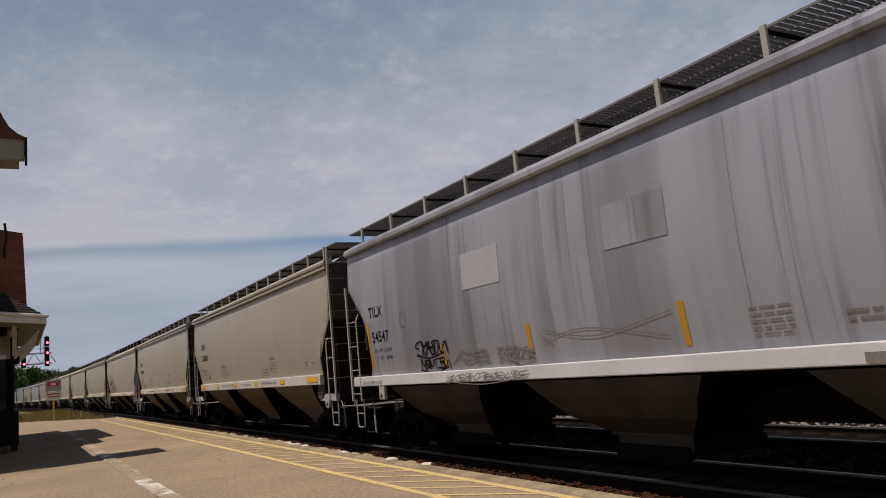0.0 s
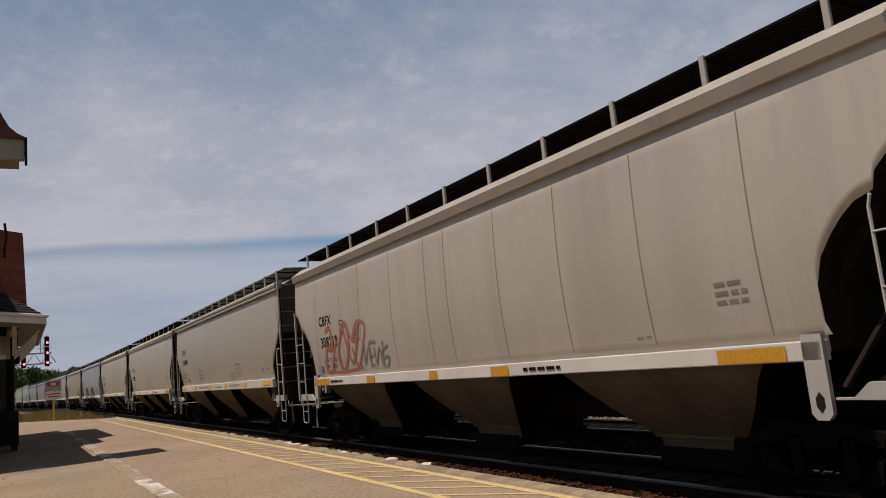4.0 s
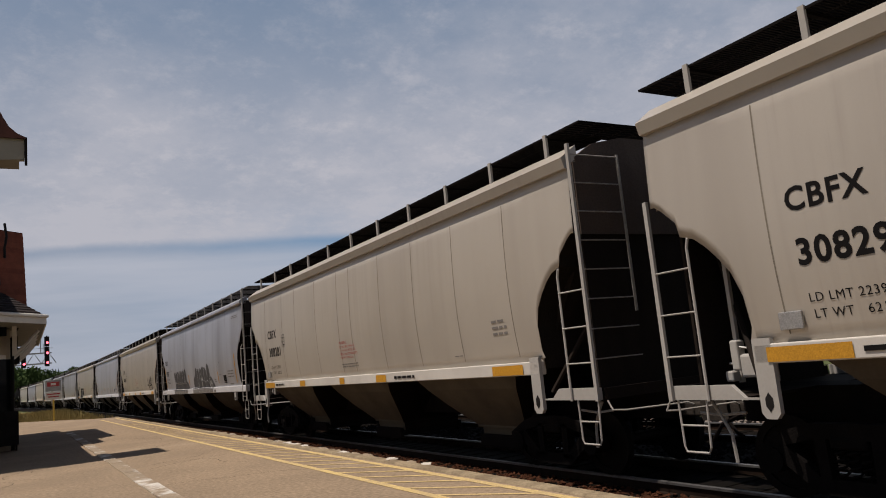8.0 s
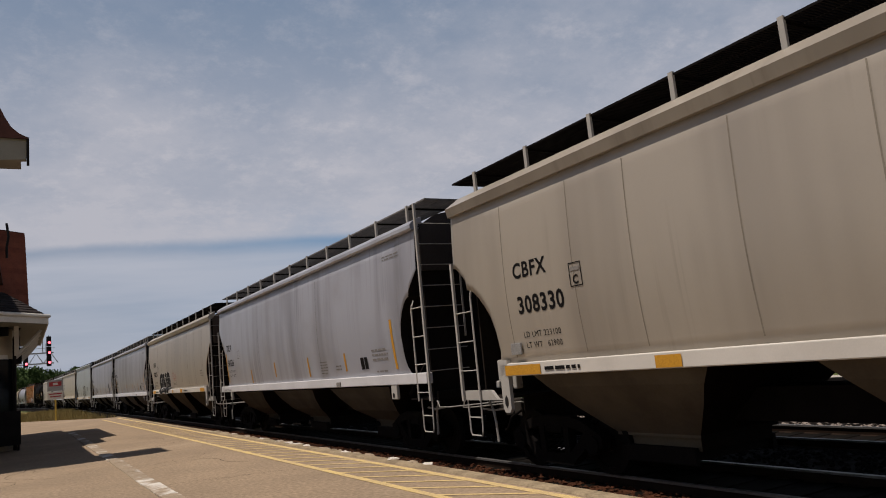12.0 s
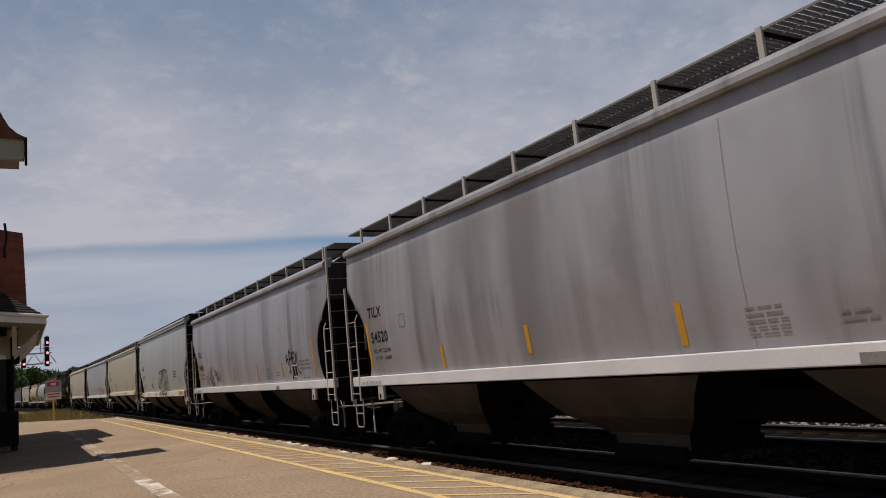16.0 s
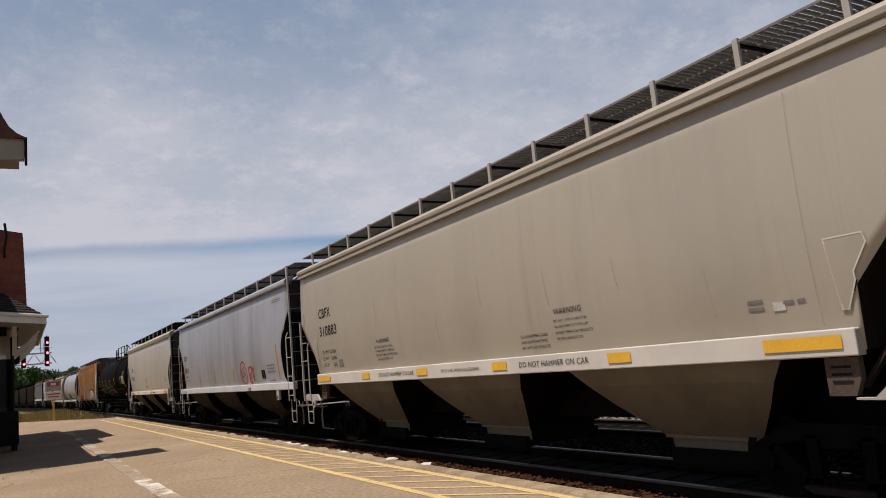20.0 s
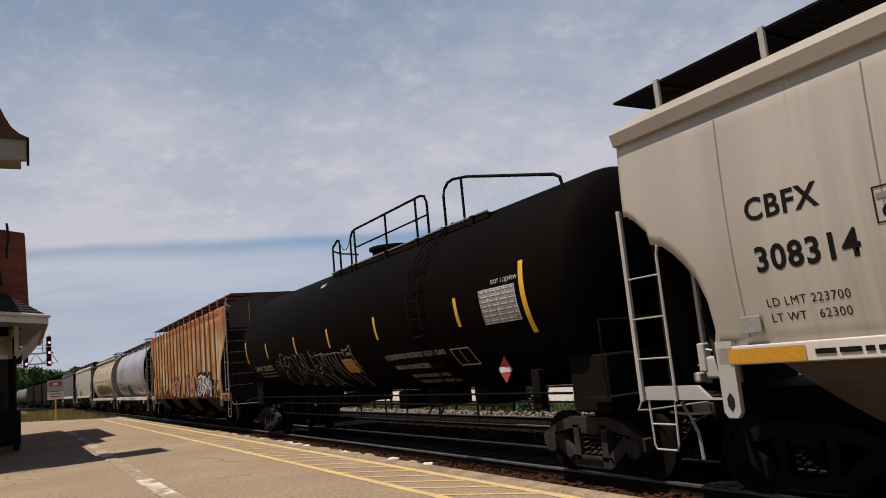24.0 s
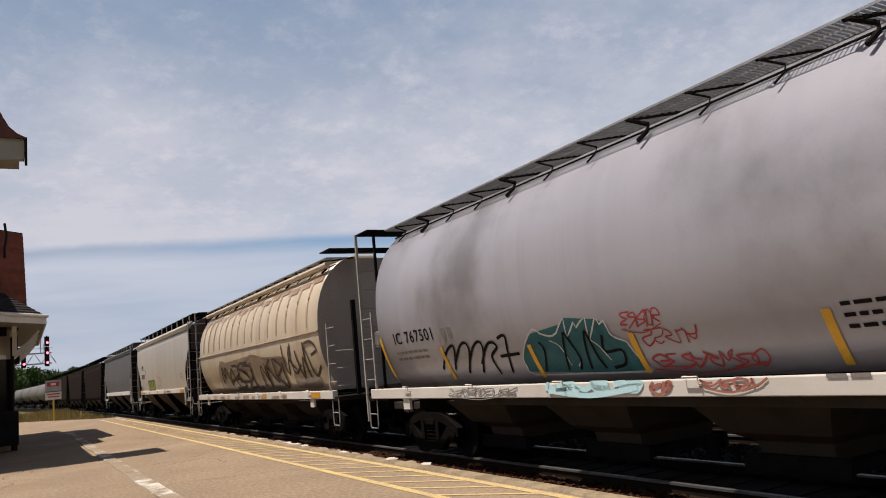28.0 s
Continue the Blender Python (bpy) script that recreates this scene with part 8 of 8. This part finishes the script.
def tube_hopper(label, s_rear, L, paint, end_paint, ribs=0, bays=4, tall=(-1, 1)):
    c = thing("covered_hopper", label, "freight car", group="cars of the freight train")
    zs = [1.38 + 1.52 * k / 7 for k in range(8)] + [2.9 + 1.86 * math.sin(math.pi / 2 * k / 11) for k in range(1, 12)]

    def shell():
        bm = bmesh.new()
        ys = [-L / 2 + L * k / 10 for k in range(11)]
        rings = []
        for y in ys:
            left = [(-tube_width(z), z) for z in zs]
            rings.append([bm.verts.new((x, y, z)) for x, z in left + [(-x, z) for x, z in left[::-1]]])
        n = len(rings[0])
        for p, q in zip(rings, rings[1:]):
            for j in range(n):
                bm.faces.new((p[j], p[(j + 1) % n], q[(j + 1) % n], q[j]))
        # end faces get a darker colour than the sides, to show them unlit
        bm.faces.new(rings[0]).material_index = 1
        bm.faces.new(rings[-1][::-1]).material_index = 1
        bmesh.ops.recalc_face_normals(bm, faces=bm.faces)
        return bm
    body = part("body", shell(), paint, c)
    body.data.materials.append(end_paint)
    body.data.polygons.foreach_set("use_smooth", [p.material_index == 0 for p in body.data.polygons])
    K = M["dark_steel"]
    full = L + 1.9
    for side in (-1, 1):
        part("side_sill", boxes((*sorted((side * 1.46, side * 1.60)), -full / 2 + 0.3, full / 2 - 0.3, 1.19, 1.39), bevel=0.012), M["ladder"], c)
    for k in range(6):
        part("sill_handle", tube(bmesh.new(), [(-1.60, 0, 1.42), (-1.66, 0, 1.42), (-1.66, -0.22, 1.42), (-1.66, -0.22, 1.34), (-1.60, -0.22, 1.34)], 0.012, 5), M["ladder"], c, m=pose(0, -6 + 2.4 * k, 0))
    for e in (-1, 1):
        y = e * full / 2
        part("end_platform", boxes((-1.55, 1.55, min(y, y - e * 1.0), max(y, y - e * 1.0), 1.14, 1.24)), M["end_paint"], c)
        part("centre_sill", boxes((-0.28, 0.28, min(y, y - e * 3), max(y, y - e * 3), 0.75, 1.14)), M["dark_steel"], c)
        shared("coupler", "coupler", coupler_mesh, M["truck_steel"], c, pose(0, y - e * 0.1, 0, 0, 0, 0 if e < 0 else 180))
        for x in (-1.55, -1.10) if e in tall else ():
            part("ladder_stile", boxes((x - 0.025, x + 0.025, y - 0.03, y + 0.03, 0.7 if x < -1.3 else 1.2, 4.86)), M["rung"] if x < -1.3 or e < 0 else M["dark_steel"], c)
        for k in range(8 if e in tall else 3):
            part("rung", tube(bmesh.new(), [(-1.55, y, 1.5 + 0.42 * k), (-1.10, y, 1.5 + 0.42 * k)], 0.012, 5), M["rung"], c)
        x0, x1 = sorted((y - e * 0.05, y - e * 0.50))
        part("side_ladder_stile", boxes((-1.57, -1.53, y - e * 0.52 - 0.025, y - e * 0.52 + 0.025, 1.3, 3.05)), M["rung"], c)
        for k in range(4):
            part("rung", tube(bmesh.new(), [(-1.55, x0, 1.6 + 0.44 * k), (-1.55, x1, 1.6 + 0.44 * k)], 0.012, 5), M["rung"], c)
        part("end_post", boxes((-0.9, -0.8, y - e * 0.4 - 0.05, y - e * 0.4 + 0.05, 1.2, 3.6), (0.8, 0.9, y - e * 0.4 - 0.05, y - e * 0.4 + 0.05, 1.2, 3.6)), M["dark_steel"], c)
        part("top_grating", grating_mesh(0.7, 2.9), M["dark_steel"], c, m=pose(-1.55, y - e * 0.3, 4.86))
        part("brake_wheel_box", boxes((-0.35, 0.35, y - e * 0.25 - 0.12, y - e * 0.25 + 0.12, 2.3, 2.75), bevel=0.06), M["galvanised"], c)
        shared("stirrup_step", "stirrup", lambda: stirrup_mesh(0.44), M["rung"], c, pose(-1.54, y + (0.04 if e < 0 else -0.48), 0))
        part("towing_bracket", prism(bmesh.new(), [(-0.14, 1.26), (0.14, 1.26), (0.14, 0.98), (-0.14, 0.98)], -0.03, 0.02), M["ladder"], c, m=pose(-1.53, y - e * 1.9, 0))
    part("hatch_trough", boxes((-0.34, 0.34, -L / 2 + 0.5, L / 2 - 0.5, 4.6, 4.93), bevel=0.04), paint, c)
    for side in (-1, 1):
        board = part("running_board", grating_mesh(L, 0.80, 0.06, 0.009), M["galvanised"], c, m=pose(-1.27 if side < 0 else 0.47, 0, 4.79))
        part("board_edge", boxes((0.80 if side < 0 else -0.03, 0.83 if side < 0 else 0.0, -L / 2, L / 2, -0.06, 0.02)), M["ladder"], board)
        n = int(L / 0.95)
        for k in range(n):
            y = -L / 2 + L * (k + 0.5) / n
            q = -1 if side < 0 else 1
            bm = tube(bmesh.new(), [(0.74 * -q, -0.62, -0.03), (0.03 * -q, 0.02, -0.03)], 0.018 if k % 3 else 0.026, 5)
            tube(bm, [(0.03 * -q, 0.02, -0.03), (0.0, -0.05, -0.06), (0.16 * -q, -0.22, -0.16), (0.10 * -q, -0.24, -0.26), (0.02 * q, -0.18, -0.38)], 0.015 if k % 3 else 0.032, 5)
            part("board_brace", bm, K, board, m=pose(0 if side < 0 else 0.80, y, 0))
        tube_rail = part("roof_rail", tube(bmesh.new(), [(side * 1.02, -L / 2, 4.60), (side * 1.02, L / 2, 4.60)], 0.016, 5), M["dark_steel"], c)
    for k in range(ribs):
        y = -L / 2 + 0.8 + (L - 1.6) * k / (ribs - 1)
        bm = bmesh.new()
        pts = [(-tube_width(z) - 0.012, y, z) for z in (3.05 + 0.13 * i for i in range(10))]
        part("side_rib", tube(bm, pts, 0.032, 6), paint, c)
    for side in (-1, 1):
        # skirt and bays in the brown that has under-body shade painted in
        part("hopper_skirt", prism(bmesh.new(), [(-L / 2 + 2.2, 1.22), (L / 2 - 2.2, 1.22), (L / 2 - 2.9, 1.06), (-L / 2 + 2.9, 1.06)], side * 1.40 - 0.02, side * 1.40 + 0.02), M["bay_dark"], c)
    for k in range(bays):
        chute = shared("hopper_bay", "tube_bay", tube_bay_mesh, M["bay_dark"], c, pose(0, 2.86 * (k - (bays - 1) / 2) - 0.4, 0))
        shared("outlet_gate", "gate", gate_mesh, M["dark_steel"], chute)
    add_bogies(c, full / 2 - 1.85)
    CARS.append((c, s_rear - L / 2))
    return c


def grey_tube():
    L = 14.05
    # grey body, but near-black ends: their shade is painted
    c = tube_hopper("smooth-sided grey covered hopper with teal and red graffiti", 136.35, L, P["tube"], M["dark_steel"])
    W = tube_width
    write(c, "IC 767501", 0.61, 2.27, 0.33, M["ink"], L, width=W, weight=0.004, span=1.62)
    bars(c, [(2.60, 2.24, 0.13, 0.2), (2.82, 2.24, 0.13, 0.2)], M["grey_ink"], L, width=W)
    bars(c, print_lines(0.55, 2.06, 1.4, 2, 0.05, 0.12, seed=161), M["grey_ink"], L, width=W)
    for d, z0, h in ((0.03, 1.60, 0.85), (2.42, 1.50, 0.62), (5.08, 1.46, 0.52), (7.28, 1.46, 0.52), (9.96, 1.45, 0.56), (12.4, 1.46, 0.9)):
        bm = ribbon(bmesh.new(), [(d, z0 + h * k / 4) for k in range(5)], 0.10 if d < 12 else 0.13, L, W, 0.016)
        part("reflector", bm, M["reflector"], c)
    lines(c, [[(2.15, 1.69), (2.52, 1.99), (2.82, 2.11), (2.83, 1.98), (2.58, 1.67)], [(2.73, 1.82), (3.10, 2.09), (3.31, 2.12), (3.31, 1.95), (3.00, 1.60)], [(3.20, 1.80), (3.50, 2.04), (3.74, 2.12), (3.77, 1.97), (3.45, 1.59)],
              [(3.54, 1.74), (3.93, 2.04), (4.13, 2.08), (4.20, 1.99), (3.94, 1.84), (3.97, 1.55)], [(4.30, 2.13), (4.53, 2.16), (4.44, 1.88), (4.31, 1.56)], [(4.2, 1.84), (4.75, 1.86)]], M["ink"], 0.05, L, W)
    spikes = [(4.77, 1.77), (4.98, 1.99), (5.30, 2.20), (5.44, 2.13), (5.64, 2.07), (5.83, 2.10), (6.09, 2.30), (6.03, 2.02), (6.28, 2.22), (6.30, 2.14), (6.54, 2.26), (6.46, 1.93), (6.73, 2.23), (6.78, 2.14), (6.88, 2.19), (6.91, 2.01), (7.02, 1.93), (7.15, 1.88), (7.20, 1.73), (7.30, 1.55), (7.29, 1.48), (6.19, 1.49), (4.88, 1.51), (4.77, 1.64)]
    bubbles(c, [smooth_path(spikes + spikes[:1], 2)], M["teal_ink"], M["white_ink"], 0.026, L, width=W)
    lines(c, [[(5.2, 1.55), (5.4, 1.85), (5.35, 2.0)], [(5.75, 1.55), (5.85, 1.8), (5.98, 2.1)], [(6.0, 2.1), (6.12, 1.75), (6.02, 1.55)], [(6.25, 1.55), (6.32, 1.8), (6.45, 2.08), (6.5, 1.7), (6.55, 1.55)], [(6.75, 2.0), (6.68, 1.78), (7.0, 1.78), (6.95, 1.6), (6.7, 1.55)]], M["ink"], 0.04, L, W, 0.018)
    lines(c, [[(5.62, 2.0), (5.80, 1.90), (5.86, 1.62)], [(6.05, 1.95), (6.12, 1.72), (6.0, 1.6)], [(6.5, 1.95), (6.62, 1.85), (6.72, 1.66)]], M["white_ink"], 0.018, L, W, 0.018)
    tag(c, 7.15, 7.85, 2.02, 2.25, M["red_ink"], 0.018, L, 175, 5, width=W)
    tag(c, 7.45, 8.30, 1.80, 2.00, M["red_ink"], 0.018, L, 176, 5, width=W)
    tag(c, 7.40, 9.05, 1.48, 1.68, M["red_ink"], 0.024, L, 177, 8, width=W)
    S = lambda z: 1.605
    tag(c, 5.65, 7.45, 1.27, 1.37, M["cyan_ink"], 0.09, L, 183, 6, width=S)
    tag(c, 7.65, 7.95, 1.27, 1.37, M["pink_ink"], 0.05, L, 178, 2, width=S)
    tag(c, 8.42, 9.25, 1.29, 1.38, M["pink_ink"], 0.03, L, 184, 4, width=S)
    tag(c, 2.75, 4.75, 1.22, 1.35, M["grey_ink"], 0.02, L, 179, 10, width=S)
    bars(c, print_lines(9.95, 1.36, 0.5, 1, 0.04, 0.08, seed=185), M["grey_ink"], L, width=S)
    bars(c, print_lines(10.12, 2.02, 0.9, 3, 0.04, 0.11, seed=180) + print_lines(12.8, 2.1, 0.9, 3, 0.03, 0.10, seed=182), M["ink"], L, width=W)
    bars(c, [(11.2, 1.68, 0.42, 0.30)], M["white_ink"], L, "stencil_panel", W, 0.008)
    bars(c, [(11.22, 1.70, 0.18, 0.26), (11.42, 1.70, 0.18, 0.26)], M["ink"], L, "stencil_face", W, 0.012)
    return c


grey_tube()
CREAM_L = 14.2
# the end coat is the cream darkened to a shaded brown
a = tube_hopper("cream covered hopper with ribbed sides and rust stains", 154.15, CREAM_L, P["cream"], material("shaded_cream_end_sheet", (0.330, 0.285, 0.250), (0.210, 0.178, 0.152), spec=0.05, rough=0.85, scale=1.2, stretch=(1, 1, 0.3), fine=30, bump=0.1), ribs=15, tall=(1,))
part("belt_rail", tube(bmesh.new(), [(-tube_width(2.90) - 0.01, -CREAM_L / 2, 2.90), (-tube_width(2.90) - 0.01, CREAM_L / 2, 2.90)], 0.03, 6), P["cream_rust"], a)
part("eave_pipe", tube(bmesh.new(), [(-1.24, -CREAM_L / 2, 4.60), (-1.24, CREAM_L / 2, 4.60)], 0.08, 10), P["cream"], a)
bars(a, [(0.2 + 0.93 * k, 4.10 + 0.05 * (k % 3), 0.8, 0.20 - 0.04 * (k % 2)) for k in range(15)], P["cream_rust"], CREAM_L, "rust_patch", tube_width, 0.02)
bubbles(a, [smooth_path([(2.4, 1.50), (2.9, 2.20), (3.5, 2.60), (4.6, 2.42), (5.6, 2.55), (6.6, 2.35), (7.6, 2.62), (9.2, 2.45), (11.2, 2.36), (10.8, 1.95), (10.3, 1.48), (6.5, 1.46), (2.4, 1.50)], 3),
            smooth_path([(11.3, 1.50), (11.6, 1.95), (12.6, 1.80), (13.3, 1.95), (13.2, 1.50), (11.3, 1.50)], 3)], P["brown_stain"], P["brown_stain"], 0.06, CREAM_L, width=tube_width)
tag(a, 3.2, 10.4, 1.55, 2.40, M["end_brown"], 0.10, CREAM_L, 203, 9, width=lambda z: tube_width(z) + 0.02)
tag(a, 10.8, 13.4, 1.75, 2.75, M["end_brown"], 0.09, CREAM_L, 202, 4, width=lambda z: tube_width(z) + 0.01)
bars(a, [(8.9, 1.22, 0.35, 0.13), (13.3, 1.22, 0.7, 0.14)], M["amber"], CREAM_L, "reflector", lambda z: 1.603)
bars(a, [(1.0 + 1.1 * k, 1.22, 0.35 + 0.2 * (k % 3), 0.08 + 0.03 * (k % 2)) for k in range(10)], P["cream_rust"], CREAM_L, "rust_patch", lambda z: 1.602)
a = cbfx_old("white covered hopper with yellow green graffiti", 173.2, "308352", P["beige_b"])
bubbles(a, [lobe(4.5 + 0.6 * k, 2.0, 0.34, 0.3) for k in range(4)], material("olive_spray_paint", (0.22, 0.24, 0.06), rough=0.7, bump=0.0), M["ink"], 0.06, OLD_L)
hopper("dark slate covered hopper in faded paint", 192.4, 16.2, cut="angled", paint=P["slate"])
for k in range(4):
    hopper("sooty brown covered hopper", 211.0 + 18.0 * k, 16.4, cut="straight", paint=P["soot"], width=flat_width, sill=1.25, plain=True, rb_mat=DARK_RB, trim=M["dark_steel"])
for k in range(6):
    tank_car("pale grey tank car far down the train", 283.6 + 18.2 * k, P["tank_grey"], fittings=False)


# ---- what moves ----
WHEEL_R = 0.455


def motions():
    where = dict(CARS)
    for car, s in CARS:
        walk(car, [(t, along(s - SPEED * (t - 18.0))) for t in range(0, 29)])
    for wheel, car, a in WHEELS:
        # the wheels turn frame by frame while their car passes close by
        t0 = max(0.0, 18.0 + (where[car] - 40.0) / SPEED)
        t1 = min(28.0, 18.0 + (where[car] + 6.0) / SPEED)
        if t1 <= t0:
            continue
        f0, f1 = math.ceil(t0 * FPS), math.floor(t1 * FPS)
        times = [0.0] * (f0 > 0) + [f / FPS for f in range(f0, f1 + 1)] + [28.0] * (f1 < 28 * FPS)
        rows = []
        for t in times:
            u = min(max(t, f0 / FPS), f1 / FPS)
            rows.append((t, pose(0, a, 0.455) @ Matrix.Rotation(SPEED * u / WHEEL_R, 4, "X")))
        walk(wheel, rows)


motions()
